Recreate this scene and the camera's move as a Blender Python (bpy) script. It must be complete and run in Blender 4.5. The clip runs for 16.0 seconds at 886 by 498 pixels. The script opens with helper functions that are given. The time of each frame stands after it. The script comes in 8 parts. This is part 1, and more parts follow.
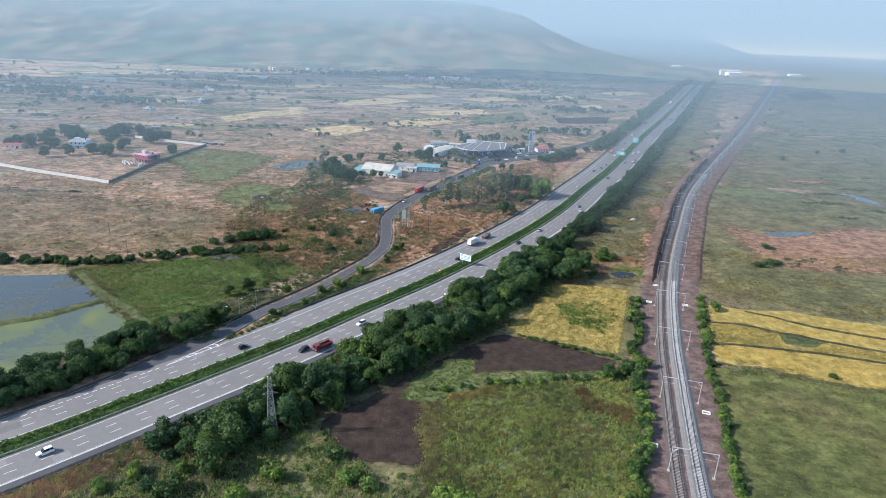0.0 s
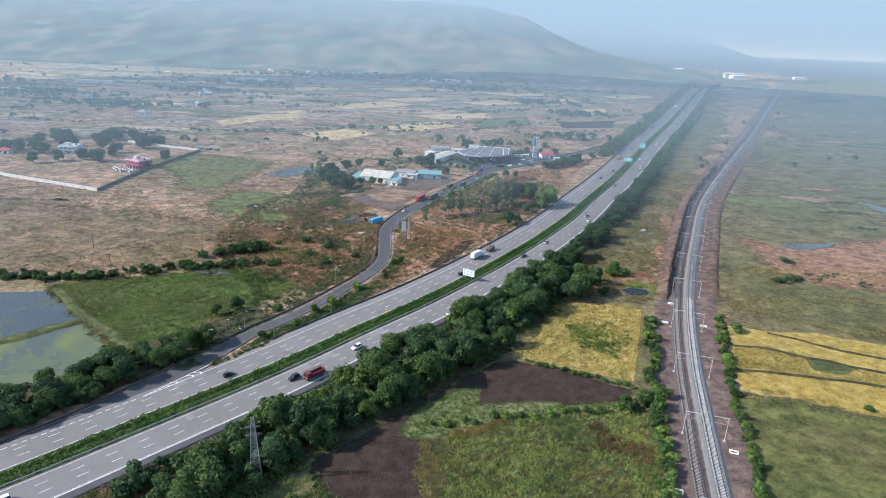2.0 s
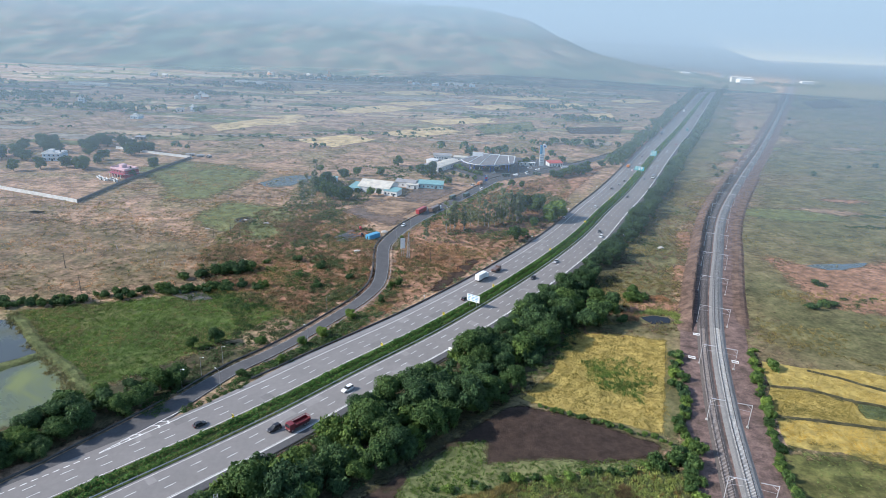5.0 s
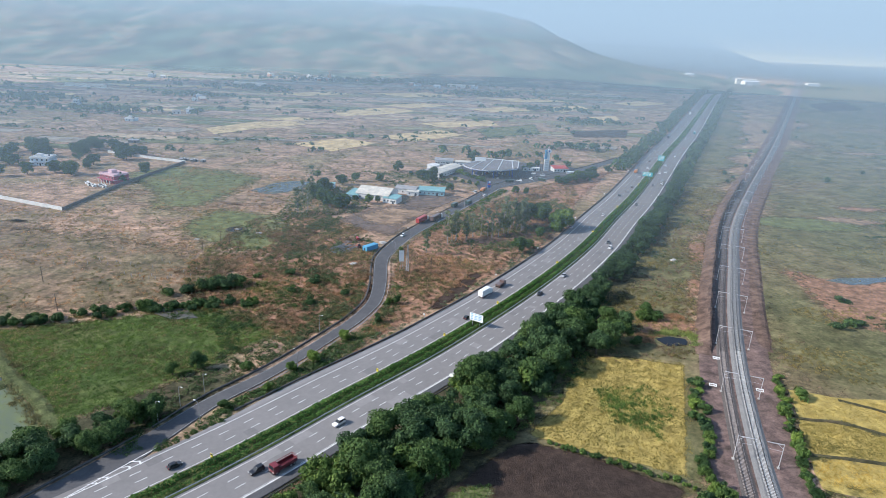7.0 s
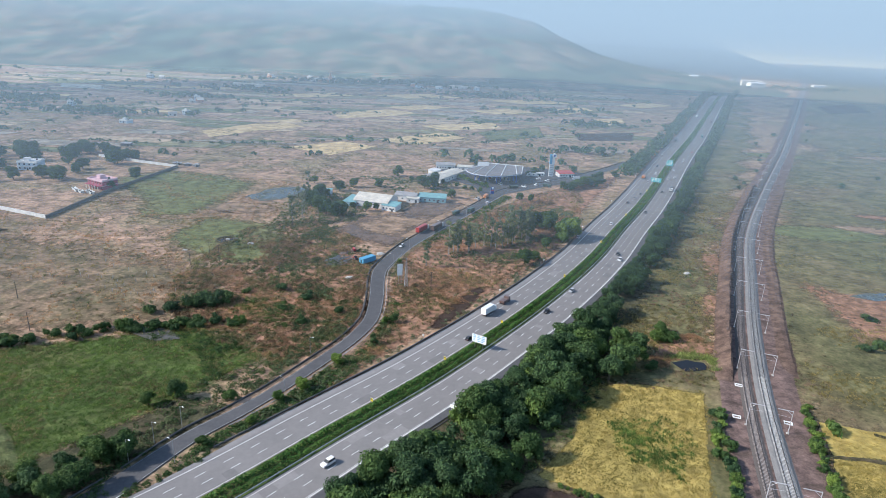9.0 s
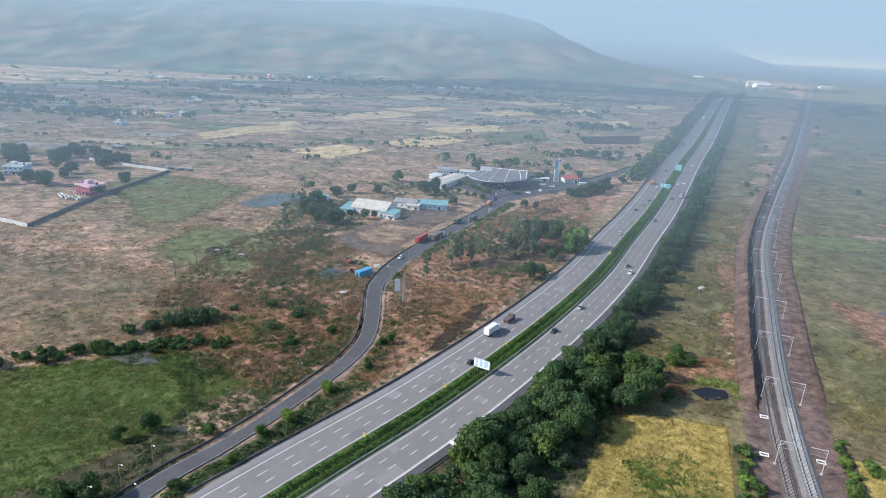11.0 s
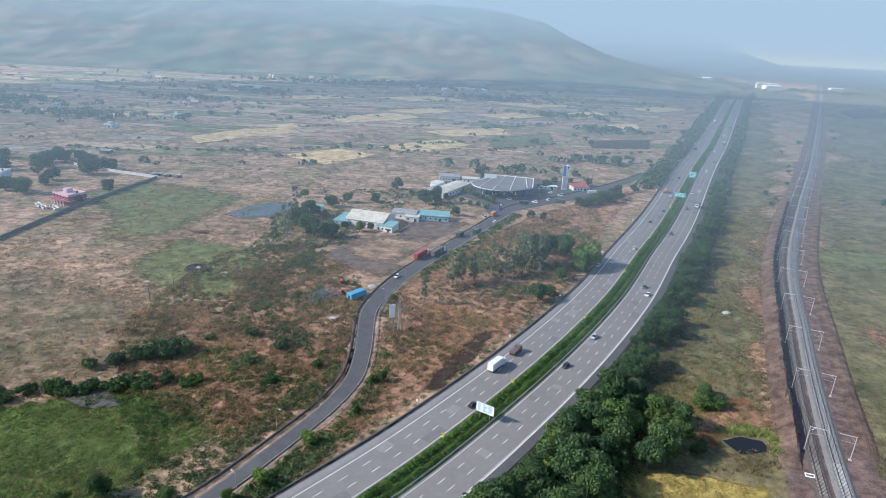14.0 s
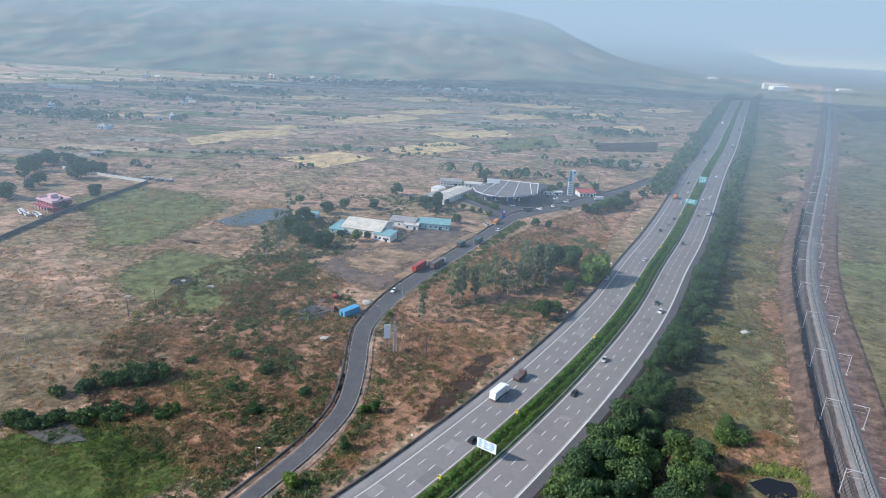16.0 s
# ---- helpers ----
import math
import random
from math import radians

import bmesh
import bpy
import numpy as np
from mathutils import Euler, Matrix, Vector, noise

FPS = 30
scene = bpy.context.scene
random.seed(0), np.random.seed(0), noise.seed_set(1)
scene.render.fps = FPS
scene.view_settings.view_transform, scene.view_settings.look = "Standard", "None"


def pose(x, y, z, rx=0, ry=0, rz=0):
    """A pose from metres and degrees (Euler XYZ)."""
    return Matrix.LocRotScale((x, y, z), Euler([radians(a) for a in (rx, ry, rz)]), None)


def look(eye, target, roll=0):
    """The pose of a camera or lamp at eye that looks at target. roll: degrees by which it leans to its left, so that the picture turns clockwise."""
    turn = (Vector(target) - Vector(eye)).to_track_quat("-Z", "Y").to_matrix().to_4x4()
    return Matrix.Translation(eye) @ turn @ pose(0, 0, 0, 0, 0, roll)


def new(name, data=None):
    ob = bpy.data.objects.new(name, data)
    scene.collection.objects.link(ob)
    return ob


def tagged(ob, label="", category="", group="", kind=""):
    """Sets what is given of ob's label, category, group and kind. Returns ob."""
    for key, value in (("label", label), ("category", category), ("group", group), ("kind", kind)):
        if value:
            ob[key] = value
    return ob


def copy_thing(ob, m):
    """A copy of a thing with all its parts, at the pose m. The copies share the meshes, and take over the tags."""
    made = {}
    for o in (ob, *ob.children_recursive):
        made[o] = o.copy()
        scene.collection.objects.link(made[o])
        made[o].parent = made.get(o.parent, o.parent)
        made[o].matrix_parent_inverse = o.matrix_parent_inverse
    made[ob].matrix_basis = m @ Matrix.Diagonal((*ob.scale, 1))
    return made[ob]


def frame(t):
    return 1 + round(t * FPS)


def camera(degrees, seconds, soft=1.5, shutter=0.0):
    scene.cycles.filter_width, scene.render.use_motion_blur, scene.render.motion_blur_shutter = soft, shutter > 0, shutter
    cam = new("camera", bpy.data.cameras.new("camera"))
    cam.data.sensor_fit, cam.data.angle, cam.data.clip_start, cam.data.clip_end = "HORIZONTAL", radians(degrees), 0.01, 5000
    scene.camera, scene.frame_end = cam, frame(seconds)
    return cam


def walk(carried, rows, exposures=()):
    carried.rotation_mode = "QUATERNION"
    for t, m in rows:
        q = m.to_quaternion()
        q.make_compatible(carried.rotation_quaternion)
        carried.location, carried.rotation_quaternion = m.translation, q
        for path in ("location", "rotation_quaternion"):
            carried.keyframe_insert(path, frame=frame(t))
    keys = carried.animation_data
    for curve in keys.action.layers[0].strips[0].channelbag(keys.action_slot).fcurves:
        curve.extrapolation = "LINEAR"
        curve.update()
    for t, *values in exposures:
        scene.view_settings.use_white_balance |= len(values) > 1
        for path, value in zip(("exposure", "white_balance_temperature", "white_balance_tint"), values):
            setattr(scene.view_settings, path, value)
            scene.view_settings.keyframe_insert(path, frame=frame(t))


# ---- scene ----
FOV = 71.45
cam = camera(FOV, 16.0, soft=0.65)
# seconds, x, y, z, heading to the left, pitch, lean
ROWS = [
    (0.0, 0.00, 0.00, 120.50, 0.000, -20.041, 2.362),
    (1.0, -0.35, 9.71, 120.34, 0.053, -19.941, 2.405),
    (2.0, -0.66, 19.41, 120.19, 0.110, -19.852, 2.447),
    (3.0, -0.91, 29.10, 120.06, 0.172, -19.775, 2.490),
    (4.0, -1.12, 38.78, 119.94, 0.239, -19.709, 2.533),
    (5.0, -1.27, 48.45, 119.83, 0.312, -19.653, 2.575),
    (6.0, -1.38, 58.11, 119.74, 0.390, -19.608, 2.618),
    (7.0, -1.44, 67.75, 119.66, 0.473, -19.572, 2.660),
    (8.0, -1.45, 77.38, 119.59, 0.562, -19.546, 2.703),
    (9.0, -1.40, 87.00, 119.53, 0.658, -19.528, 2.746),
    (10.0, -1.31, 96.61, 119.49, 0.759, -19.518, 2.788),
    (11.0, -1.17, 106.21, 119.46, 0.867, -19.516, 2.831),
    (12.0, -0.98, 115.80, 119.44, 0.982, -19.522, 2.873),
    (13.0, -0.74, 125.37, 119.44, 1.103, -19.534, 2.916),
    (14.0, -0.45, 134.94, 119.44, 1.232, -19.552, 2.959),
    (15.0, -0.11, 144.49, 119.47, 1.367, -19.577, 3.001),
    (16.0, 0.28, 154.03, 119.50, 1.510, -19.607, 3.044),
]


def flown(x, y, z, heading, pitch, lean):
    a, b = radians(heading), radians(pitch)
    ahead = Vector((-math.sin(a) * math.cos(b), math.cos(a) * math.cos(b), math.sin(b)))
    return look((x, y, z), Vector((x, y, z)) + ahead, lean)


walk(cam, [(r[0], flown(*r[1:])) for r in ROWS], exposures=[(0.0, 0.78, 6280, 10), (8.0, 0.72, 6280, 10), (16.0, 0.62, 6280, 10)])

# ---- sky and sun ----
SUN_ELEVATION, SUN_AZIMUTH = 32.0, 261.0      # degrees; clockwise from +y
world = bpy.data.worlds.new("sky")
scene.world = world
world.use_nodes = True
sky = world.node_tree.nodes.new("ShaderNodeTexSky")
sky.sky_type, sky.sun_disc = "NISHITA", False
sky.sun_elevation, sky.sun_rotation = radians(SUN_ELEVATION), radians(SUN_AZIMUTH)
sky.air_density, sky.dust_density, sky.altitude = 1.2, 0.6, 600
world.node_tree.links.new(sky.outputs[0], world.node_tree.nodes["Background"].inputs[0])
world.node_tree.nodes["Background"].inputs[1].default_value = 0.15
sun = new("sun", bpy.data.lights.new("sun", "SUN"))
sun.data.energy, sun.data.angle, sun.data.color = 4.0, radians(1.2), (1.0, 0.93, 0.855)
az, el = radians(SUN_AZIMUTH), radians(SUN_ELEVATION)
toward = Vector((math.sin(az) * math.cos(el), math.cos(az) * math.cos(el), math.sin(el)))
sun.matrix_world = look(toward * 400, (0, 0, 0))


# ---- materials ----
def nodes_of(name):
    m = bpy.data.materials.new(name)
    m.use_nodes = True
    t = m.node_tree
    return m, t, t.nodes["Principled BSDF"]


def add(t, kind, **sockets):
    n = t.nodes.new(kind)
    for k, v in sockets.items():
        n.inputs[k.replace("_", " ")].default_value = v
    return n


def ramp(t, source, stops):
    r = t.nodes.new("ShaderNodeValToRGB")
    while len(r.color_ramp.elements) < len(stops):
        r.color_ramp.elements.new(0.5)
    for e, (at, c) in zip(r.color_ramp.elements, stops):
        e.position, e.color = at, (*c, 1) if len(c) == 3 else c
    t.links.new(source, r.inputs[0])
    return r


def mixed(t, factor, a, b, how="MIX"):
    n = t.nodes.new("ShaderNodeMix")
    n.data_type, n.blend_type = "RGBA", how
    for sock, v in ((n.inputs[0], factor), (n.inputs[6], a), (n.inputs[7], b)):
        if hasattr(v, "is_output"):
            t.links.new(v, sock)
        else:
            sock.default_value = v if isinstance(v, float) else (*v, 1)
    return n.outputs[2]


def noise_of(t, scale, detail=4.0, rough=0.55, stretch=None, distort=0.0):
    g = t.nodes.new("ShaderNodeNewGeometry")
    n = add(t, "ShaderNodeTexNoise", Scale=scale, Detail=detail, Roughness=rough, Distortion=distort)
    if stretch:
        mp = t.nodes.new("ShaderNodeMapping")
        mp.inputs["Scale"].default_value = stretch[:3]
        mp.inputs["Rotation"].default_value = (0, 0, radians(stretch[3]))
        t.links.new(g.outputs["Position"], mp.inputs[0])
        t.links.new(mp.outputs[0], n.inputs[0])
    else:
        t.links.new(g.outputs["Position"], n.inputs[0])
    return n.outputs[0]


def soil(name, large, fine, scale=0.02, fine_scale=0.35, amount=0.5, bump=0.6, stretch=None, rough=0.95, contrast=0.58, patchy=0.0):
    """Ground cover: large patches of three or more tones, a finer mottling over them, and relief."""
    m, t, b = nodes_of(name)
    base = ramp(t, noise_of(t, scale, 6, 0.62, stretch, 0.4), large).outputs[0]
    mid = ramp(t, noise_of(t, fine_scale * 0.3, 6, 0.7), [(0.35, (1 - contrast,) * 3), (0.65, (1 + contrast * 0.8, 1 + contrast * 0.7, 1 + contrast * 0.6))]).outputs[0]
    small = ramp(t, noise_of(t, fine_scale * 2.2, 5, 0.7), fine).outputs[0]
    c = mixed(t, amount, base, small)
    c = mixed(t, 0.75, c, mid, "MULTIPLY")
    if patchy:
        clod = ramp(t, noise_of(t, 0.16, 8, 0.74, (1.0, 1.25, 1.0, 12)), [(0.4, (1 - patchy, 1 - patchy * 0.9, 1 - patchy)), (0.5, (1, 1, 1)), (0.6, (1 + patchy * 0.85, 1 + patchy * 0.75, 1 + patchy * 0.7))]).outputs[0]
        c = mixed(t, 1.0, c, clod, "MULTIPLY")
    t.links.new(c, b.inputs["Base Color"])
    b.inputs["Roughness"].default_value = rough
    b.inputs["Specular IOR Level"].default_value = 0.15
    bp = add(t, "ShaderNodeBump", Strength=bump, Distance=0.6)
    t.links.new(noise_of(t, fine_scale * 2.2, 6, 0.75), bp.inputs["Height"])
    t.links.new(bp.outputs[0], b.inputs["Normal"])
    return m


def plain(name, colour, rough=0.6, metal=0.0, vary=0.15, scale=1.5, bump=0.0, by_object=0.0, spec=0.4):
    """Painted or built surface: its colour, a little dirt at two scales, fine relief."""
    m, t, b = nodes_of(name)
    dirt = ramp(t, noise_of(t, scale, 5, 0.65), [(0.3, (1 - vary,) * 3), (0.7, (1 + vary * 0.5,) * 3)]).outputs[0]
    c = mixed(t, 1.0, colour, dirt, "MULTIPLY")
    if by_object:
        oi = t.nodes.new("ShaderNodeObjectInfo")
        r = ramp(t, oi.outputs["Random"], [(0.0, (1 - by_object,) * 3), (1.0, (1 + by_object,) * 3)]).outputs[0]
        c = mixed(t, 1.0, c, r, "MULTIPLY")
    t.links.new(c, b.inputs["Base Color"])
    b.inputs["Roughness"].default_value, b.inputs["Metallic"].default_value = rough, metal
    b.inputs["Specular IOR Level"].default_value = spec
    if bump:
        bp = add(t, "ShaderNodeBump", Strength=bump, Distance=0.05)
        t.links.new(noise_of(t, scale * 6, 5, 0.7), bp.inputs["Height"])
        t.links.new(bp.outputs[0], b.inputs["Normal"])
    return m


def leafy(name, dark, light, through_light=0.25):
    """Foliage: tone by clump and by tree, light passing through the leaves."""
    m, t, b = nodes_of(name)
    g = t.nodes.new("ShaderNodeNewGeometry")
    c = ramp(t, g.outputs["Random Per Island"], [(0.0, dark), (0.55, tuple((a + d) / 2 for a, d in zip(dark, light))), (1.0, light)]).outputs[0]
    oi = t.nodes.new("ShaderNodeObjectInfo")
    c = mixed(t, 1.0, c, ramp(t, oi.outputs["Random"], [(0.0, (0.72, 0.78, 0.8)), (0.5, (1, 1, 1)), (1.0, (1.3, 1.2, 0.95))]).outputs[0], "MULTIPLY")
    big = ramp(t, noise_of(t, 0.04, 5, 0.65), [(0.3, (0.62, 0.72, 0.72)), (0.5, (1.0, 1.0, 1.0)), (0.7, (1.35, 1.28, 1.2))]).outputs[0]
    c = mixed(t, 1.0, c, big, "MULTIPLY")
    clump = ramp(t, noise_of(t, 0.42, 3, 0.6), [(0.32, (0.66, 0.7, 0.7)), (0.5, (1.0, 1.0, 1.0)), (0.68, (1.3, 1.25, 1.15))]).outputs[0]
    c = mixed(t, 1.0, c, clump, "MULTIPLY")
    t.links.new(c, b.inputs["Base Color"])
    b.inputs["Roughness"].default_value, b.inputs["Specular IOR Level"].default_value = 0.75, 0.2
    tr = t.nodes.new("ShaderNodeBsdfTranslucent")
    t.links.new(c, tr.inputs[0])
    mx = t.nodes.new("ShaderNodeMixShader")
    mx.inputs[0].default_value = through_light
    t.links.new(b.outputs[0], mx.inputs[1])
    t.links.new(tr.outputs[0], mx.inputs[2])
    t.links.new(mx.outputs[0], t.nodes["Material Output"].inputs[0])
    return m


OLIVE_GRASS = soil("grazed_brown_grass", [(0.36, (0.125, 0.12, 0.062)), (0.46, (0.19, 0.15, 0.09)), (0.54, (0.27, 0.185, 0.125)), (0.62, (0.165, 0.145, 0.08))],
                   [(0.34, (0.085, 0.07, 0.042)), (0.5, (0.19, 0.145, 0.092)), (0.66, (0.36, 0.25, 0.18))], scale=0.03, fine_scale=0.25, bump=0.9, patchy=0.42)
GROUND = soil("dry_scrub_ground",
              [(0.34, (0.18, 0.175, 0.09)), (0.43, (0.25, 0.205, 0.12)), (0.5, (0.36, 0.24, 0.165)), (0.57, (0.47, 0.3, 0.22)), (0.64, (0.31, 0.22, 0.142)), (0.72, (0.21, 0.195, 0.105))],
              [(0.34, (0.1, 0.085, 0.048)), (0.5, (0.25, 0.18, 0.115)), (0.64, (0.52, 0.35, 0.25))], scale=0.02, fine_scale=0.22, bump=0.9, patchy=0.42)
MEADOW = soil("olive_meadow",
              [(0.3, (0.085, 0.098, 0.042)), (0.45, (0.13, 0.13, 0.06)), (0.55, (0.175, 0.148, 0.078)), (0.66, (0.225, 0.158, 0.102)), (0.78, (0.112, 0.117, 0.056))],
              [(0.32, (0.055, 0.06, 0.028)), (0.5, (0.14, 0.13, 0.066)), (0.68, (0.25, 0.205, 0.115))], scale=0.012, fine_scale=0.22, bump=0.8, patchy=0.32)
PADDY = soil("ripe_paddy", [(0.3, (0.34, 0.28, 0.095)), (0.55, (0.43, 0.33, 0.115)), (0.75, (0.3, 0.27, 0.09))],
             [(0.3, (0.28, 0.22, 0.06)), (0.7, (0.46, 0.35, 0.11))], scale=0.03, fine_scale=0.8, bump=0.5)
PALE_PADDY = soil("cut_straw_field", [(0.3, (0.58, 0.43, 0.23)), (0.6, (0.7, 0.53, 0.3)), (0.8, (0.54, 0.41, 0.22))],
                  [(0.3, (0.42, 0.31, 0.15)), (0.7, (0.66, 0.5, 0.26))], scale=0.02, fine_scale=0.3, bump=0.3)
PLOUGHED = soil("ploughed_earth", [(0.3, (0.038, 0.027, 0.022)), (0.55, (0.062, 0.043, 0.034)), (0.8, (0.048, 0.042, 0.024))],
                [(0.3, (0.026, 0.019, 0.016)), (0.7, (0.09, 0.064, 0.052))], scale=0.05, fine_scale=0.9, bump=0.9)
GREEN_FIELD = soil("green_field", [(0.3, (0.125, 0.14, 0.065)), (0.5, (0.165, 0.17, 0.08)), (0.65, (0.215, 0.185, 0.1)), (0.75, (0.13, 0.145, 0.065))],
                   [(0.3, (0.07, 0.1, 0.03)), (0.7, (0.19, 0.21, 0.09))], scale=0.03, fine_scale=0.5, patchy=0.3)
MEADOW_GREEN = soil("yellow_green_meadow", [(0.34, (0.075, 0.092, 0.036)), (0.46, (0.115, 0.128, 0.045)), (0.54, (0.16, 0.165, 0.055)), (0.64, (0.13, 0.105, 0.055))],
                    [(0.3, (0.05, 0.06, 0.022)), (0.7, (0.165, 0.165, 0.058))], scale=0.025, fine_scale=0.4, bump=0.9, patchy=0.35)
LUSH_FLOOR = soil("wet_green_field", [(0.36, (0.06, 0.095, 0.028)), (0.5, (0.09, 0.125, 0.038)), (0.62, (0.15, 0.14, 0.06))],
                  [(0.3, (0.05, 0.085, 0.024)), (0.7, (0.14, 0.18, 0.055))], scale=0.03, fine_scale=0.8, bump=0.9, patchy=0.3)
WEEDS = soil("weedy_field", [(0.3, (0.085, 0.115, 0.04)), (0.55, (0.13, 0.155, 0.06)), (0.75, (0.15, 0.12, 0.06))],
             [(0.3, (0.04, 0.055, 0.020)), (0.7, (0.15, 0.16, 0.081))], scale=0.03, fine_scale=0.8, patchy=0.35, bump=0.9)
# scrub and earth tones, darkened by shade that is put into the colour
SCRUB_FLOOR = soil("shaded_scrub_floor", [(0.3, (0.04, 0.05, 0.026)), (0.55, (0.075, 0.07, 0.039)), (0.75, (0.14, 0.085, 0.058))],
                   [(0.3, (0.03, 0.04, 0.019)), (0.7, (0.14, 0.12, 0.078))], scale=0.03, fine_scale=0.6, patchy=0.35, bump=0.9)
RED_EARTH = soil("red_brown_verge", [(0.3, (0.21, 0.12, 0.075)), (0.5, (0.34, 0.185, 0.12)), (0.62, (0.44, 0.25, 0.17)), (0.75, (0.17, 0.125, 0.068))],
                 [(0.3, (0.13, 0.08, 0.048)), (0.7, (0.4, 0.245, 0.165))], scale=0.04, fine_scale=0.7, patchy=0.35, bump=0.8)
BARE = soil("bare_pale_earth", [(0.3, (0.2, 0.13, 0.085)), (0.5, (0.28, 0.185, 0.13)), (0.7, (0.36, 0.25, 0.18))],
            [(0.3, (0.12, 0.09, 0.05)), (0.7, (0.42, 0.31, 0.22))], scale=0.06, fine_scale=0.4, patchy=0.35, bump=0.7)
RAIL_EARTH = soil("purple_brown_formation", [(0.3, (0.13, 0.09, 0.082)), (0.6, (0.185, 0.128, 0.115)), (0.8, (0.235, 0.16, 0.14))],
                  [(0.3, (0.1, 0.07, 0.062)), (0.7, (0.25, 0.18, 0.155))], scale=0.06, fine_scale=0.8, patchy=0.3, bump=0.7)
BERM = soil("berm_earth", [(0.3, (0.075, 0.05, 0.04)), (0.5, (0.15, 0.1, 0.08)), (0.7, (0.26, 0.175, 0.13))],
            [(0.3, (0.05, 0.036, 0.03)), (0.7, (0.26, 0.18, 0.14))], scale=0.12, fine_scale=0.8, bump=1.0)
BALLAST = soil("grey_ballast", [(0.3, (0.17, 0.17, 0.167)), (0.6, (0.21, 0.207, 0.203)), (0.8, (0.25, 0.245, 0.24))],
               [(0.3, (0.14, 0.14, 0.14)), (0.7, (0.36, 0.35, 0.34))], scale=0.05, fine_scale=2.0, bump=0.8, contrast=0.15)
OLD_BALLAST = soil("rusty_ballast", [(0.3, (0.105, 0.092, 0.085)), (0.6, (0.14, 0.122, 0.112)), (0.8, (0.18, 0.155, 0.14))],
                   [(0.3, (0.08, 0.07, 0.065)), (0.7, (0.2, 0.175, 0.16))], scale=0.05, fine_scale=2.0, bump=0.8, contrast=0.15)
CONCRETE_ROAD = soil("worn_concrete_road", [(0.3, (0.182, 0.172, 0.166)), (0.55, (0.205, 0.193, 0.186)), (0.8, (0.23, 0.217, 0.208))],
                     [(0.35, (0.177, 0.168, 0.162)), (0.65, (0.228, 0.216, 0.207))], scale=0.05, fine_scale=0.25, amount=0.45, bump=0.05, rough=0.8, contrast=0.08)
ASPHALT = soil("grey_asphalt", [(0.3, (0.072, 0.073, 0.078)), (0.55, (0.09, 0.09, 0.095)), (0.8, (0.112, 0.11, 0.112))],
               [(0.3, (0.075, 0.075, 0.08)), (0.7, (0.125, 0.124, 0.124))], scale=0.05, fine_scale=0.5, bump=0.1, rough=0.85, contrast=0.15)
SHOULDER = soil("darker_shoulder", [(0.3, (0.21, 0.2, 0.2)), (0.55, (0.24, 0.23, 0.228)), (0.8, (0.27, 0.26, 0.25))],
                [(0.3, (0.19, 0.18, 0.18)), (0.7, (0.27, 0.26, 0.25))], scale=0.05, fine_scale=0.5, bump=0.1, rough=0.85, contrast=0.12)
YARD = soil("stony_yard", [(0.4, (0.075, 0.07, 0.07)), (0.48, (0.12, 0.1, 0.093)), (0.54, (0.23, 0.16, 0.12)), (0.6, (0.15, 0.115, 0.09))],
            [(0.3, (0.07, 0.06, 0.058)), (0.7, (0.22, 0.17, 0.14))], scale=0.045, fine_scale=0.6, bump=0.5)
HILL = soil("wooded_hillside", [(0.4, (0.035, 0.08, 0.055)), (0.48, (0.07, 0.115, 0.075)), (0.54, (0.24, 0.16, 0.115)), (0.58, (0.15, 0.13, 0.085)), (0.63, (0.05, 0.1, 0.06))],
            [(0.3, (0.03, 0.075, 0.05)), (0.7, (0.2, 0.185, 0.125))], scale=0.0055, fine_scale=0.035, amount=0.4, bump=1.0, contrast=0.9)
PAINT = plain("road_paint", (0.72, 0.72, 0.7), 0.7, vary=0.3, scale=0.7)
LEAF_DARK = leafy("dark_foliage", (0.027, 0.057, 0.026), (0.082, 0.145, 0.055), 0.22)
LEAF_OLIVE = leafy("olive_foliage", (0.085, 0.085, 0.045), (0.2, 0.19, 0.1))
LEAF_MID = leafy("green_foliage", (0.035, 0.075, 0.022), (0.1, 0.16, 0.05), 0.22)
LEAF_BRIGHT = leafy("bright_foliage", (0.075, 0.13, 0.03), (0.18, 0.265, 0.07))
LEAF_GREY = leafy("grey_green_foliage", (0.11, 0.14, 0.075), (0.25, 0.28, 0.165), 0.35)
LEAF_DRY = leafy("dry_foliage", (0.15, 0.092, 0.055), (0.33, 0.215, 0.13))
LEAF_SCRUB = leafy("thorn_scrub_foliage", (0.08, 0.105, 0.048), (0.2, 0.225, 0.105), 0.3)
BARK = plain("bark", (0.11, 0.085, 0.065), 0.9, vary=0.4, scale=3, bump=0.6)
PALE_BARK = plain("pale_bark", (0.35, 0.32, 0.28), 0.85, vary=0.35, scale=3, bump=0.4)


def water_material(name, deep, scum, amount, shine=0.5):
    m, t, b = nodes_of(name)
    f = ramp(t, noise_of(t, 0.035, 6, 0.65, None, 0.8), [(amount - 0.08, (0, 0, 0)), (amount + 0.08, (1, 1, 1))])
    t.links.new(mixed(t, f.outputs[0], deep, scum), b.inputs["Base Color"])
    rr = ramp(t, f.outputs[0], [(0.0, (0.08,) * 3), (1.0, (0.7,) * 3)])
    t.links.new(rr.outputs[0], b.inputs["Roughness"])
    b.inputs["Specular IOR Level"].default_value = shine
    bp = add(t, "ShaderNodeBump", Strength=0.06, Distance=0.1)
    t.links.new(noise_of(t, 1.2, 4), bp.inputs["Height"])
    t.links.new(bp.outputs[0], b.inputs["Normal"])
    return m


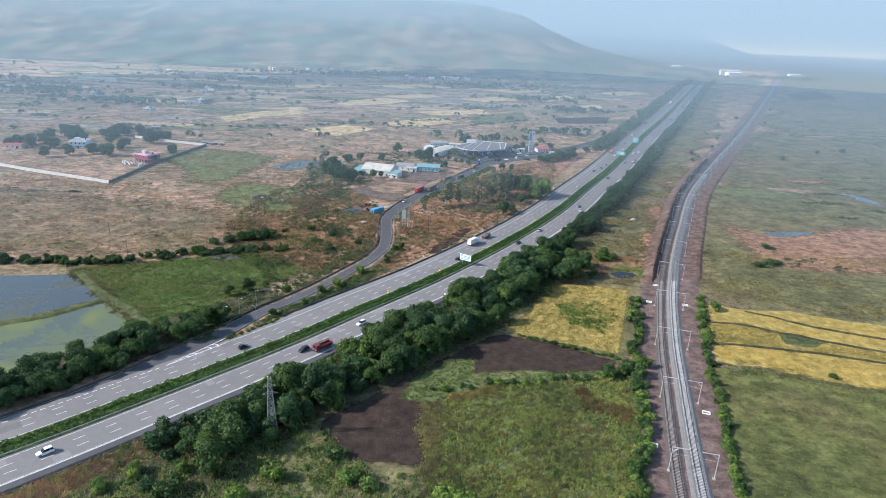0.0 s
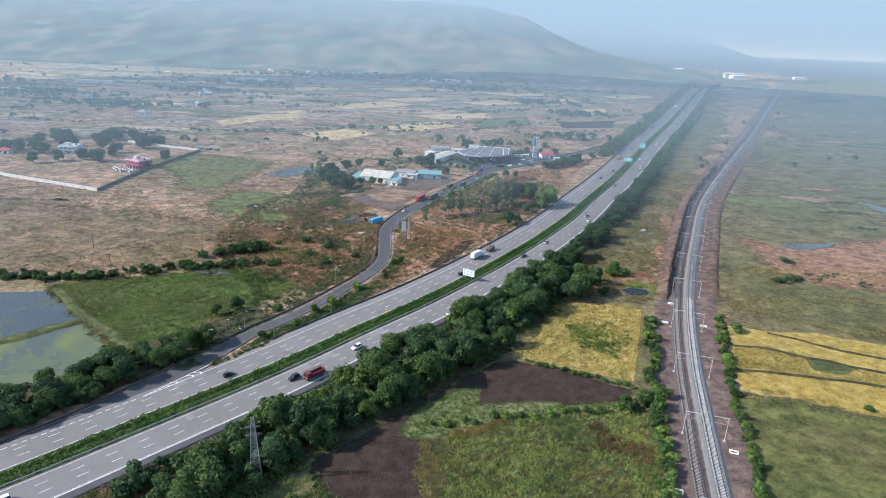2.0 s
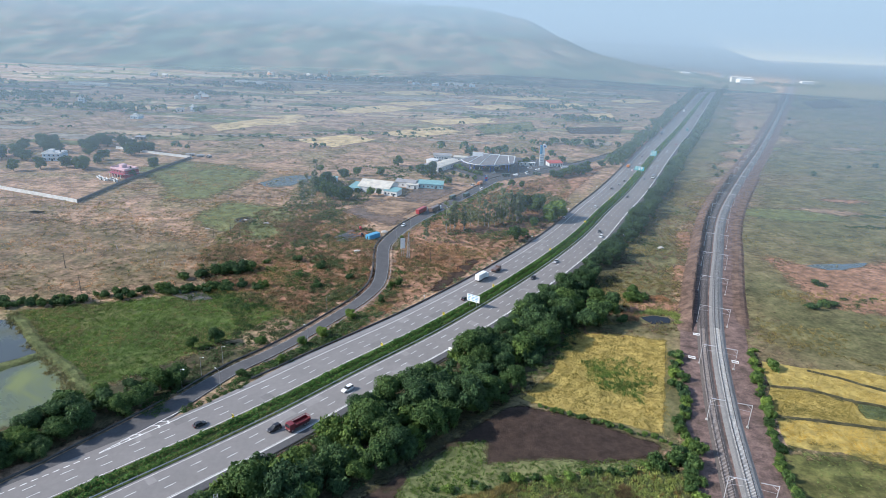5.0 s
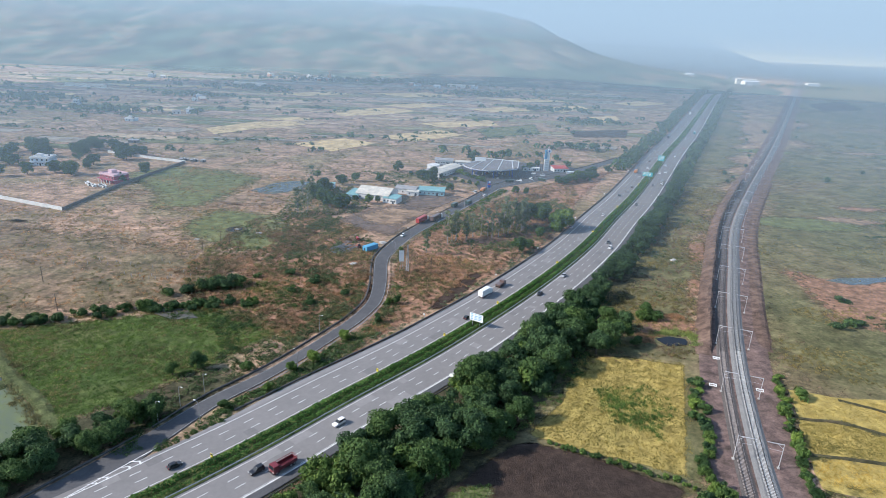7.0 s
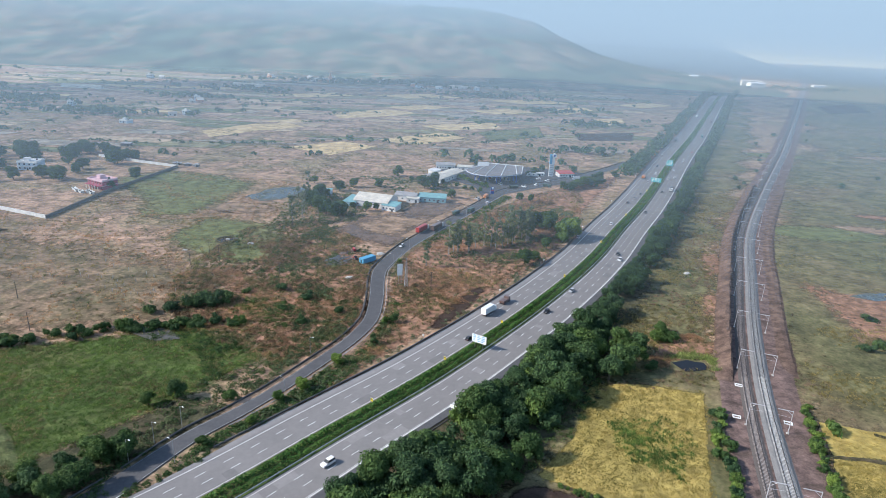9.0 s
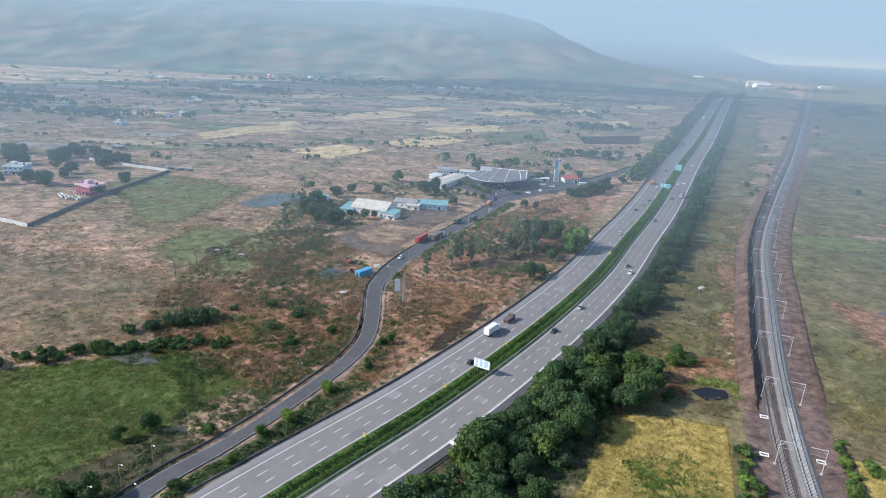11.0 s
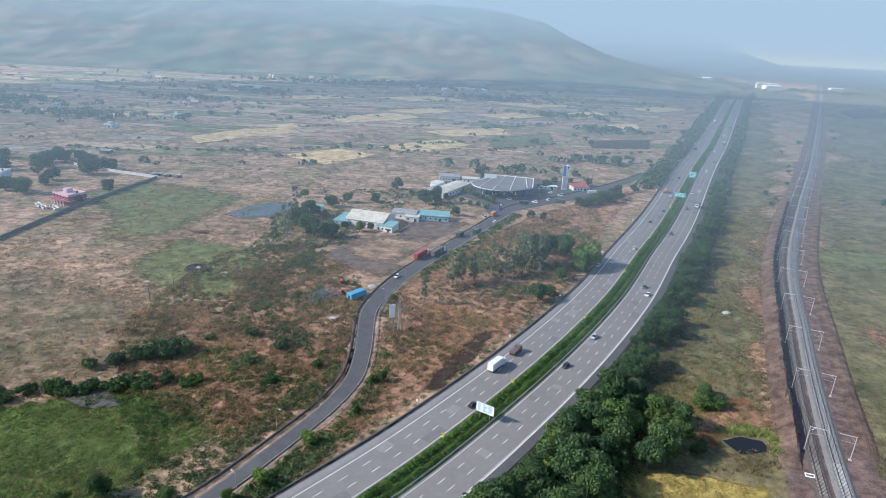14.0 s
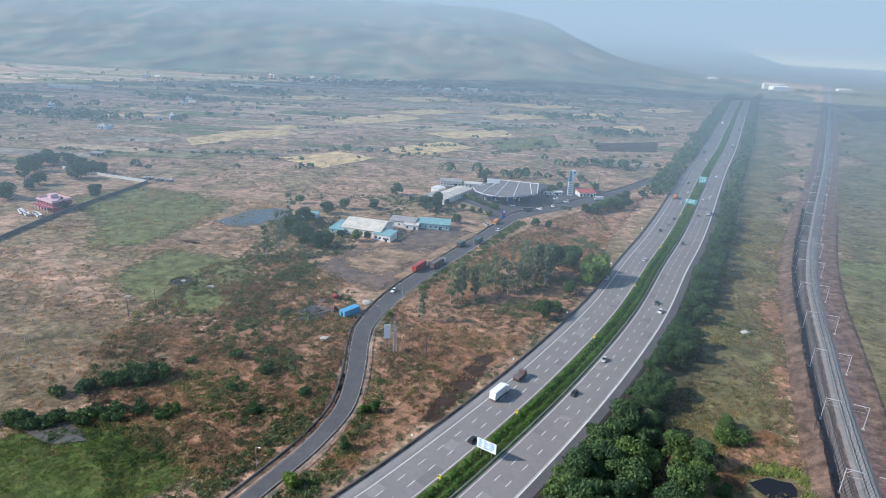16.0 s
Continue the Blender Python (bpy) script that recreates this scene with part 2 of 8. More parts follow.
WATER = water_material("pond_water", (0.05, 0.055, 0.048), (0.09, 0.1, 0.065), 0.6)
MUD = water_material("wet_grey_mud", (0.075, 0.07, 0.065), (0.13, 0.12, 0.1), 0.5, 0.25)
# near-black: the deep shade over the pit pool is put into the water's colour
DARK_WATER = water_material("dark_pit_water", (0.012, 0.013, 0.015), (0.02, 0.025, 0.015), 0.7, 0.15)
WEEDY_WATER = water_material("weedy_pond_water", (0.075, 0.085, 0.05), (0.13, 0.155, 0.055), 0.5)


# ---- building blocks ----
def mesh_of(name, verts, faces, material):
    me = bpy.data.meshes.new(name)
    me.from_pydata([tuple(v) for v in verts], [], faces)
    me.materials.append(material)
    me.update()
    return me


def bmesh_to(name, bm, material):
    me = bpy.data.meshes.new(name)
    bm.normal_update()
    bm.to_mesh(me)
    bm.free()
    me.materials.append(material)
    return me


def part(name, bm, material=None, parent=None, label=""):
    ob = new(name, bmesh_to(name, bm, material) if isinstance(bm, bmesh.types.BMesh) else bm)
    if parent is not None:
        ob.parent = parent
    if label:
        ob["label"] = label
    return ob


def box(bm, x0, x1, y0, y1, z0, z1, bevel=0.0):
    r = bmesh.ops.create_cube(bm, size=1, matrix=Matrix.Translation(((x0 + x1) / 2, (y0 + y1) / 2, (z0 + z1) / 2)) @ Matrix.Diagonal((x1 - x0, y1 - y0, z1 - z0, 1)))
    if bevel:
        es = {e for v in r["verts"] for e in v.link_edges}
        bmesh.ops.bevel(bm, geom=list(es), offset=bevel, segments=1, affect="EDGES")
    return bm


def tube(bm, a, b, ra, rb=None, n=8):
    a, b = Vector(a), Vector(b)
    d = b - a
    m = Matrix.Translation((a + b) / 2) @ d.to_track_quat("Z", "Y").to_matrix().to_4x4()
    bmesh.ops.create_cone(bm, cap_ends=True, segments=n, radius1=ra, radius2=ra if rb is None else rb, depth=d.length, matrix=m)
    return bm


def spline(points, step=4.0):
    """A smooth line (Catmull-Rom) through plan points, resampled at even steps; arrays of place and direction."""
    P = np.array(points, float)
    P = np.vstack([2 * P[0] - P[1], P, 2 * P[-1] - P[-2]])
    out = []
    for i in range(1, len(P) - 2):
        n = max(4, int(np.hypot(*(P[i + 1] - P[i])) / step * 2))
        u = np.linspace(0, 1, n, endpoint=False)[:, None]
        a, b, c, d = P[i - 1:i + 3]
        out.append(0.5 * (2 * b + (c - a) * u + (2 * a - 5 * b + 4 * c - d) * u ** 2 + (3 * b - a - 3 * c + d) * u ** 3))
    Q = np.vstack(out + [P[-2:-1]])
    s = np.r_[0, np.cumsum(np.hypot(*np.diff(Q, axis=0).T))]
    e = np.arange(0, s[-1], step)
    R = np.stack([np.interp(e, s, Q[:, 0]), np.interp(e, s, Q[:, 1])], 1)
    T = np.gradient(R, axis=0)
    T /= np.hypot(*T.T)[:, None]
    return R, T


def beside(line, off):
    """The points of a line moved to its right by off."""
    R, T = line
    return R + np.stack([T[:, 1], -T[:, 0]], 1) * off


def band(name, line, left, right, z, material, thick=0.0, parent=None):
    """A strip along a line between two offsets (numbers or arrays), its top at z."""
    A, B = beside(line, left if np.ndim(left) == 0 else np.asarray(left)[:, None]), beside(line, right if np.ndim(right) == 0 else np.asarray(right)[:, None])
    n = len(A)
    zz = np.broadcast_to(z, n)
    verts = [(*A[i], zz[i]) for i in range(n)] + [(*B[i], zz[i]) for i in range(n)]
    faces = [(i, n + i, n + i + 1, i + 1) for i in range(n - 1)]
    if thick:
        verts += [(*A[i], zz[i] - thick) for i in range(n)] + [(*B[i], zz[i] - thick) for i in range(n)]
        faces += [(2 * n + i, i, i + 1, 2 * n + i + 1) for i in range(n - 1)] + [(n + i, 3 * n + i, 3 * n + i + 1, n + i + 1) for i in range(n - 1)]
        faces += [(0, 2 * n, 3 * n, n), (n - 1, 2 * n - 1, 4 * n - 1, 3 * n - 1)]
    return part(name, mesh_of(name, verts, faces, material), None, parent)


def patch(name, corners, z, material, wobble=1.5, step=3.0, parent=None):
    """A field: a flat sheet with an uneven outline."""
    P = [Vector(c) for c in corners]
    pts = []
    for a, b in zip(P, P[1:] + P[:1]):
        n = max(1, int((b - a).length / step))
        for i in range(n):
            q = a.lerp(b, i / n)
            w = noise.noise_vector(Vector((q.x * 0.13, q.y * 0.13, z * 7))) * wobble
            pts.append((q.x + w.x, q.y + w.y, z))
    bm = bmesh.new()
    f = bm.faces.new([bm.verts.new(p) for p in pts])
    bmesh.ops.triangulate(bm, faces=[f])
    bm.normal_update()
    for g in bm.faces:
        if g.normal.z < 0:
            g.normal_flip()
    return part(name, bm, material, parent)


def inside(p, corners):
    x, y = p
    hit = False
    for (x0, y0), (x1, y1) in zip(corners, corners[1:] + corners[:1]):
        if (y0 > y) != (y1 > y) and x < (x1 - x0) * (y - y0) / (y1 - y0) + x0:
            hit = not hit
    return hit



# ---- lines of the plan ----
MEDIAN = spline([(-400, -110), (-260, 20), (-175, 98), (-125.2, 145), (-91.6, 180.5), (-60.7, 214.7), (-34.5, 247.6), (-1.1, 289.4), (40.2, 349.8), (79, 416), (112, 484), (139, 538), (169, 603),
                 (238, 758), (318, 930), (425, 1170), (590, 1540), (760, 1900), (960, 2330), (1200, 2900)], 3.0)
RTRACK = spline([(28.8, -120), (50.8, 20), (64.8, 90), (75.8, 142), (90.6, 200), (99.6, 233), (114.5, 280), (133.0, 329.6), (157.0, 387.4), (200.4, 486), (271, 616), (395, 835), (595, 1200), (882, 1730), (1150, 2230), (1500, 2900)], 3.0)
SLIP = spline([(-86.5, 221.5), (-77, 241.3), (-67, 255.4), (-60, 266.5), (-53, 279.5), (-46, 293.5), (-40.6, 305), (-35.8, 319), (-33.8, 331), (-34.4, 350), (-37, 377), (-36, 392), (-28, 422), (-16, 450), (5, 494), (30, 548), (44, 574),
               (78, 604), (132, 660), (185, 730), (215, 790)], 3.0)


rng = random.Random(11)
_KEEP = [(MEDIAN[0][(MEDIAN[0][:, 1] < 1600)][::2], 21.3), (SLIP[0][:, :], 4.9), (RTRACK[0][RTRACK[0][:, 1] < 900][::2] + [-2.2, 0], 10.4), (np.array([(91.5, 302), (96, 303.5), (100, 303)]), 4.0), (np.array([(-5, 324), (-1, 334), (4, 345), (9, 356), (13, 365)]), 3.4)]


def clear(q):
    """Which of the plan points lie off the roads and the railway."""
    q = np.atleast_2d(np.asarray(q, float))
    ok = np.ones(len(q), bool)
    for line, gap in _KEEP:
        for k in range(0, len(q), 3000):
            d = np.hypot(q[k:k + 3000, None, 0] - line[None, :, 0], q[k:k + 3000, None, 1] - line[None, :, 1]).min(1)
            ok[k:k + 3000] &= d > gap
    return ok


def within(q, corners):
    """Which of the points lie inside the outline."""
    q = np.asarray(q, float)
    hit = np.zeros(len(q), bool)
    for (x0, y0), (x1, y1) in zip(corners, corners[1:] + corners[:1]):
        if y0 != y1:
            hit ^= ((y0 > q[:, 1]) != (y1 > q[:, 1])) & (q[:, 0] < (x1 - x0) * (q[:, 1] - y0) / (y1 - y0) + x0)
    return hit


def sown(corners, count, clump, grain, lo_gate, hi_gate):
    """Random places inside an outline, off the roads, gathered in patches."""
    P = np.array(corners, float)
    got = np.zeros((0, 2))
    for _ in range(60):
        q = SOW.uniform(P.min(0) - 3, P.max(0) + 3, (6000, 2))
        edge = np.array([noise.noise_vector(Vector((a * 0.15, b * 0.15, 2.0)))[:2] for a, b in q]) * 3.0
        q = q[within(q + edge, corners)]
        q = q[clear(q)]
        if clump:
            w = np.array([noise.noise(Vector((a * grain, b * grain, clump))) for a, b in q])
            q = q[w > SOW.uniform(lo_gate, hi_gate, len(q))]
        got = np.vstack([got, q])
        if len(got) >= count:
            break
    return got[:count]


def at_y(line, y):
    """Index of a line's point nearest to that y."""
    return int(np.argmin(abs(line[0][:, 1] - y)))


def off_point(line, y, off):
    i = at_y(line, y)
    p, t = line[0][i], line[1][i]
    return p[0] + t[1] * off, p[1] - t[0] * off


SOW = np.random.RandomState(21)

# ---- ground ----
ground = tagged(part("ground", mesh_of("ground", [(x, y, 0) for y in np.linspace(-3000, 4900, 41) for x in np.linspace(-4500, 4500, 41)],
                                     [(41 * j + i, 41 * j + i + 1, 41 * j + i + 42, 41 * j + i + 41) for j in range(40) for i in range(40)], GROUND)),
                "dry scrubby plain of brown and olive grass", "ground", kind="structure")


LAID = [0]


def rounded_bed(name, line, offs, heights, material, label, category, uneven=0.0, i0=0, i1=None):
    """A bank along a line: a cross-section of offsets and heights, with uneven edges."""
    Rl, Tl = line[0][i0:i1], line[1][i0:i1]
    n, k = len(Rl), len(offs)
    verts = []
    for i in range(n):
        fade = min(1.0, i / 6, (n - 1 - i) / 6) if uneven else 1.0
        for o, h in zip(offs, heights):
            w = noise.noise_vector(Vector((Rl[i][0] * 0.3, Rl[i][1] * 0.3, o))) * uneven
            oo = o + w.x * 0.8
            verts.append((Rl[i][0] + Tl[i][1] * oo, Rl[i][1] - Tl[i][0] * oo, max(0.05, h * (1 + w.y * 0.35) * fade)))
    faces = [(i * k + j, i * k + j + 1, (i + 1) * k + j + 1, (i + 1) * k + j) for i in range(n - 1) for j in range(k - 1)]
    ob = part(name, mesh_of(name, verts, faces, material))
    return tagged(ob, label, category, kind="structure")




SOFT = {}


def fraying(material):
    """The same ground cover, thinning out in tufts towards its edge."""
    if material.name not in SOFT:
        m = material.copy()
        m.name = material.name + "_thinning"
        t = m.node_tree
        at = t.nodes.new("ShaderNodeAttribute")
        at.attribute_name = "cover"
        ad = t.nodes.new("ShaderNodeMath")
        ad.operation = "ADD"
        n = ramp(t, noise_of(t, 0.22, 6, 0.72), [(0.25, (0, 0, 0)), (0.75, (1, 1, 1))]).outputs[0]
        t.links.new(at.outputs["Fac"], ad.inputs[0])
        t.links.new(n, ad.inputs[1])
        f = t.nodes.new("ShaderNodeMapRange")
        f.inputs["From Min"].default_value, f.inputs["From Max"].default_value = 0.75, 1.25
        t.links.new(ad.outputs[0], f.inputs["Value"])
        mx = t.nodes.new("ShaderNodeMixShader")
        t.links.new(f.outputs[0], mx.inputs[0])
        t.links.new(t.nodes.new("ShaderNodeBsdfTransparent").outputs[0], mx.inputs[1])
        t.links.new(t.nodes["Principled BSDF"].outputs[0], mx.inputs[2])
        t.links.new(mx.outputs[0], t.nodes["Material Output"].inputs[0])
        SOFT[material.name] = m
    return SOFT[material.name]


def thinning_patch(name, corners, z, material, soft):
    """A ground cover that thins out over a margin on both sides of its outline."""
    P = np.array(corners, float)
    lo, hi = P.min(0) - soft, P.max(0) + soft
    step = max(1.5, soft * 0.4, (hi - lo).max() / 44)
    nx, ny = [int(v) + 2 for v in (hi - lo) / step]
    gx, gy = np.meshgrid(lo[0] + np.arange(nx) * step, lo[1] + np.arange(ny) * step)
    q = np.stack([gx.ravel(), gy.ravel()], 1)
    d = np.full(len(q), 1e9)
    for a, b in zip(P, np.roll(P, -1, 0)):
        e = b - a
        u = np.clip(((q - a) @ e) / max(1e-9, e @ e), 0, 1)
        d = np.minimum(d, np.hypot(*(q - a - u[:, None] * e).T))
    d = np.where(within(q, [tuple(c) for c in P]), d, -d)
    cover = np.clip(0.5 + 0.75 * d / soft, -0.25, 1.25)
    keep = (d > -soft).reshape(ny, nx)
    cell = keep[:-1, :-1] | keep[1:, :-1] | keep[:-1, 1:] | keep[1:, 1:]
    faces = [(j * nx + i, j * nx + i + 1, (j + 1) * nx + i + 1, (j + 1) * nx + i) for j, i in zip(*np.nonzero(cell))]
    used = np.unique(np.array(faces))
    back = np.zeros(len(q), int)
    back[used] = np.arange(len(used))
    me = mesh_of(name, np.c_[q[used], np.full(len(used), z)].tolist(), back[np.array(faces)].tolist(), fraying(material))
    me.attributes.new("cover", "FLOAT", "POINT").data.foreach_set("value", cover[used].astype(np.float32))
    return part(name, me)


def field(corners, z, material, label, wobble=1.5, name="field", category="field", soft=0.0):
    LAID[0] += 1
    z = 0.012 + 0.0006 * LAID[0]
    if soft:
        return tagged(thinning_patch(name, corners, z, material, soft), label, category, kind="structure")
    return tagged(patch(name, corners, z, material, wobble), label, category, kind="structure")


tagged(patch("water", [(330, 508), (342, 500), (346, 480), (340, 464), (332, 480)], 0.2, WATER, 1), "small blue pool in the meadow", "pond", kind="structure")
tagged(patch("water", [(205, 382.5), (216, 388), (234, 391), (248, 394), (240, 386), (228, 381), (216.8, 378.3)], 0.2, WATER, 2), "shallow grey pool in the meadow", "pond", kind="structure")
tagged(patch("water", [(-134, 310), (-124, 309.5), (-111, 307.5), (-106, 301.5), (-115, 299), (-128, 305)], 0.3, MUD, 2), "grey wet mud beside the green field", "pond", kind="structure")
tagged(patch("water", [(88.5, 304), (90.4, 300.5), (92, 297.6), (96, 298.6), (99.8, 299), (101.2, 302), (101.5, 305), (98, 304.6), (95, 306), (91.5, 305.2)], 0.2, DARK_WATER, 1.3, 0.8), "pool in a pit among weeds, shade in its colour", "pond", kind="structure")
tagged(patch("water", [(-151, 513), (-139, 540), (-125, 550), (-112, 548), (-116, 524), (-134, 505)], 0.2, WATER, 2), "shallow grey pond behind the trees", "pond", kind="structure")

field([(100, -150), (80, 130), (120, 270), (150, 345), (185, 440), (285, 620), (410, 845), (610, 1210), (900, 1740), (1300, 2500), (2500, 4850), (4400, 4850), (4400, -150)], 0.02, MEADOW,
      "wide olive-green grass meadow beside the railway", 3, soft=12)
field([(112, 330), (84, 210), (40, -60), (-60, -60), (-140, 90), (-92, 160), (-20, 245), (60, 350), (110, 440), (170, 560), (330, 905), (600, 1500), (700, 1640), (480, 1120), (300, 720), (190, 510)], 0.03, MEADOW,
      "grass strip between motorway and railway", soft=6)
PADDY_PLOT = [(52, 284.5), (72, 286.5), (93, 282), (82, 249), (71.5, 216.5), (60, 221), (42, 226.5), (27, 233), (34, 243), (41, 252)]
field(PADDY_PLOT, 0.09, PADDY, "ripe yellow paddy plot beside the hedge", 2.0, soft=1.5)
YELLOW = [(127, 268), (143, 264), (163, 264), (187, 256.5), (262, 236), (245, 176), (150, 201.5), (135, 206.6), (126, 211), (113.6, 213), (109, 215.5)]
field(YELLOW, 0.09, PADDY, "ripe yellow paddy fields beside the railway")
field([(-37, 165), (-22, 181), (-5, 200), (5, 210), (21, 227), (26, 229), (42, 225), (59, 216), (69, 211), (66, 205), (46, 200), (18, 196), (-3, 186), (-4, 177), (-3.5, 158), (-3, 146), (-30, 148)], 0.09, PLOUGHED, "dark brown ploughed plot", soft=2)
GREEN_STRIP = [(-9, 193), (5, 206.5), (13.5, 209), (13, 198), (33, 201.5), (46, 200.5), (64, 204), (60, 200), (39, 196), (22.6, 190.5), (5, 182), (-4, 177), (-11, 180)]
field(GREEN_STRIP, 0, GREEN_FIELD, "bright green strip beside the ploughed plot", 1, soft=3)
field([(-4, 177), (5, 182), (22.6, 190), (39, 195.6), (60, 199.7), (72, 199), (74, 186), (60, 137), (50, 90), (-6, 90), (-2, 140), (-4, 160)], 0.1, WEEDS, "overgrown weedy plot of tall grass", soft=3)
field([(-182, 281), (-140, 297), (-105, 311), (-82, 303), (-69, 293), (-95, 253), (-112, 232), (-119, 224), (-135, 238)], 0.08, LUSH_FLOOR, "lush green grass field beside the ponds", soft=6)
tagged(patch("water", [(-260, 262), (-209, 268), (-177, 273), (-163, 262), (-150, 249), (-178, 221), (-230, 210), (-280, 240)], 0.07, WATER, 1), "still grey pond reflecting the sky", "pond", kind="structure")
tagged(patch("water", [(-178, 217), (-146, 244), (-130, 232), (-118, 221), (-126, 210), (-153, 183), (-170, 165), (-230, 190)], 0.07, WEEDY_WATER, 1), "shallow pond half covered with green weed", "pond", kind="structure")
for pts in ([(142, 262.6), (152, 257.5), (161, 251.6), (178, 244), (262, 216)], [(120, 249.5), (135, 247.7), (147.4, 241.4), (155.3, 239.5), (170.4, 232.5), (262, 200)], [(113.5, 230), (130, 227.9), (148, 225), (164, 221.8), (256, 198)]):
    ln = spline(pts, 2.0)
    rounded_bed("bund", ln, [-0.9, -0.35, 0.35, 0.9], [0.1, 0.5, 0.5, 0.1], SCRUB_FLOOR, "weedy earth bund between the paddies", "bund", 0.4)
for pts in ([(-280, 205), (-205, 212), (-167, 227), (-150, 246.5), (-146, 249)], [(-182, 279), (-172, 271), (-150, 250), (-131, 236), (-118, 221)]):
    rounded_bed("bund", spline(pts, 2.0), [-2.6, -1.0, 1.0, 2.6], [0.1, 0.7, 0.7, 0.1], WEEDS, "weedy earth bund beside the pond", "bund", 0.5)
field([(147.4, 241.2), (145.7, 231.4), (154.0, 228.7), (164.8, 234.2), (162.7, 236.5), (155.3, 239.3)], 0.35, WEEDS, "weedy gap in the paddy", 1, soft=1.5)
field([(-290, 212), (-205, 217), (-167, 232), (-148.5, 251), (-144, 246), (-163, 222.5), (-205, 205), (-290, 196)], 0, WEEDS, "weedy bank between the ponds", 1)
brng = random.Random(14)
for _ in range(46):
    x0, y0, r = brng.uniform(-330, -120), brng.uniform(300, 560), brng.uniform(5, 17)
    if x0 < -250 and y0 > 440:
        continue
    field([(x0 + r * brng.uniform(0.6, 1.5) * math.cos(a) * 1.5, y0 + r * brng.uniform(0.5, 1.1) * math.sin(a)) for a in np.linspace(0, 2 * math.pi, 9)[:-1]], 0.02, BARE, "bare pale earth among dry grass", 3, soft=5)
for _ in range(34):
    x0, y0, r = brng.uniform(-128, -44), brng.uniform(308, 460), brng.uniform(4, 12)
    field([(x0 + r * brng.uniform(0.6, 1.4) * math.cos(a), y0 + r * brng.uniform(0.6, 1.4) * math.sin(a)) for a in np.linspace(0, 2 * math.pi, 9)[:-1]], 0.02, RED_EARTH, "bare reddish earth among dry grass", 2, soft=4)
for _ in range(34):
    x0, y0, r = brng.uniform(190, 620), brng.uniform(330, 900), brng.uniform(8, 30)
    if x0 > 0.42 * y0 + 30:
        field([(x0 + r * brng.uniform(0.6, 1.5) * math.cos(a) * 1.6, y0 + r * brng.uniform(0.5, 1.1) * math.sin(a) * 0.7) for a in np.linspace(0, 2 * math.pi, 9)[:-1]], 0.03, brng.choice([BARE, RED_EARTH, GREEN_FIELD, WEEDS]), "worn patch of the meadow", 4, soft=9)
field([(-262, 545), (-240, 582), (-187, 572), (-158, 555), (-162, 505), (-172, 465), (-200, 458), (-212, 495)], 0.02, GREEN_FIELD, "green pasture beside the farm wall", 6, soft=16)
field([(-164, 421), (-156, 462), (-115, 453), (-97, 425), (-96, 390), (-112, 385), (-149, 403)], 0.02, GREEN_FIELD, "green pasture round the well", 6, soft=14)
field([(-104, 316), (-60, 292), (-44, 312), (-42, 380), (-52, 410), (-84, 400), (-100, 360)], 0, RED_EARTH, "red-brown dry grass of the scrubland", soft=16)
field([(-340, 290), (-190, 298), (-120, 318), (-108, 350), (-150, 385), (-230, 400), (-340, 420)], 0, OLIVE_GRASS, "short brown and olive grazed grass", soft=22)
field([(-60, 372), (-44, 368), (-40, 335), (-50, 314), (-62, 331), (-72, 360)], 0, RED_EARTH, "reddish bare ground beside the slip road", soft=6)
field([(189, 398), (205, 384), (240, 386), (285, 406), (330, 400), (300, 330), (225, 318), (200, 322), (182, 330), (186, 351)], 0.1, RED_EARTH, "bare pinkish earth in the meadow", 6, soft=14)
field([(84, 180), (98, 207), (112, 212), (127, 209.5), (150, 200), (245, 175), (300, 150), (300, 60), (70, 60)], 0, MEADOW_GREEN, "yellow-green meadow beside the railway", soft=12)
field([(779, 1472), (916, 1583), (850, 1400), (726, 1325)], 0, PLOUGHED, "dark ploughed field beside the railway", soft=10)
for pts in ([(628, 1519), (766, 1655), (790, 1640), (650, 1490)], [(575, 1390), (700, 1500), (725, 1480), (590, 1360)], [(520, 1276), (586, 1289), (570, 1250), (510, 1230)]):
    field(pts, 0, BARE, "pale bare strip between motorway and railway", soft=10)
# scrub under the tree belts, the trees' shade put into its colour
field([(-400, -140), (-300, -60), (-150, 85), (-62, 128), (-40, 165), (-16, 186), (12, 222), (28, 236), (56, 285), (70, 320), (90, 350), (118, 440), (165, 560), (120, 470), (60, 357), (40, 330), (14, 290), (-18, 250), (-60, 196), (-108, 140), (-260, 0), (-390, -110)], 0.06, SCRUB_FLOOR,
      "scrub floor under the roadside trees, shade in its colour", 3, soft=8)
field([off_point(MEDIAN, v, 21.5) for v in (60, 90, 120, 150, 175, 195, 205)] + [off_point(MEDIAN, v, 32) for v in (195, 175, 150, 120, 90, 60)], 0, RED_EARTH, "dry red-brown verge of the motorway", soft=2)
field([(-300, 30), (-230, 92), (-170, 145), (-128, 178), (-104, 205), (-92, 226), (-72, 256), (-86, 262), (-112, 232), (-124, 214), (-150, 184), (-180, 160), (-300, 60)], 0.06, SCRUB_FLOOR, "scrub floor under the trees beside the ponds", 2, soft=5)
field([(-52, 262), (-34, 300), (-28, 330), (-29, 400), (-14, 438), (20, 500), (60, 560), (110, 610), (150, 650), (100, 540), (60, 430), (30, 380), (0, 335), (-30, 290), (-46, 262)], 0.05, RED_EARTH, "rough red-brown ground between motorway and slip road", 2, soft=5)
field([(-8.7, 322), (0.6, 347), (9, 364), (16, 371), (17, 367), (8, 344), (-3.5, 323)], 0.02, PLOUGHED, "dark drained hollow beside the motorway", 2, soft=3)
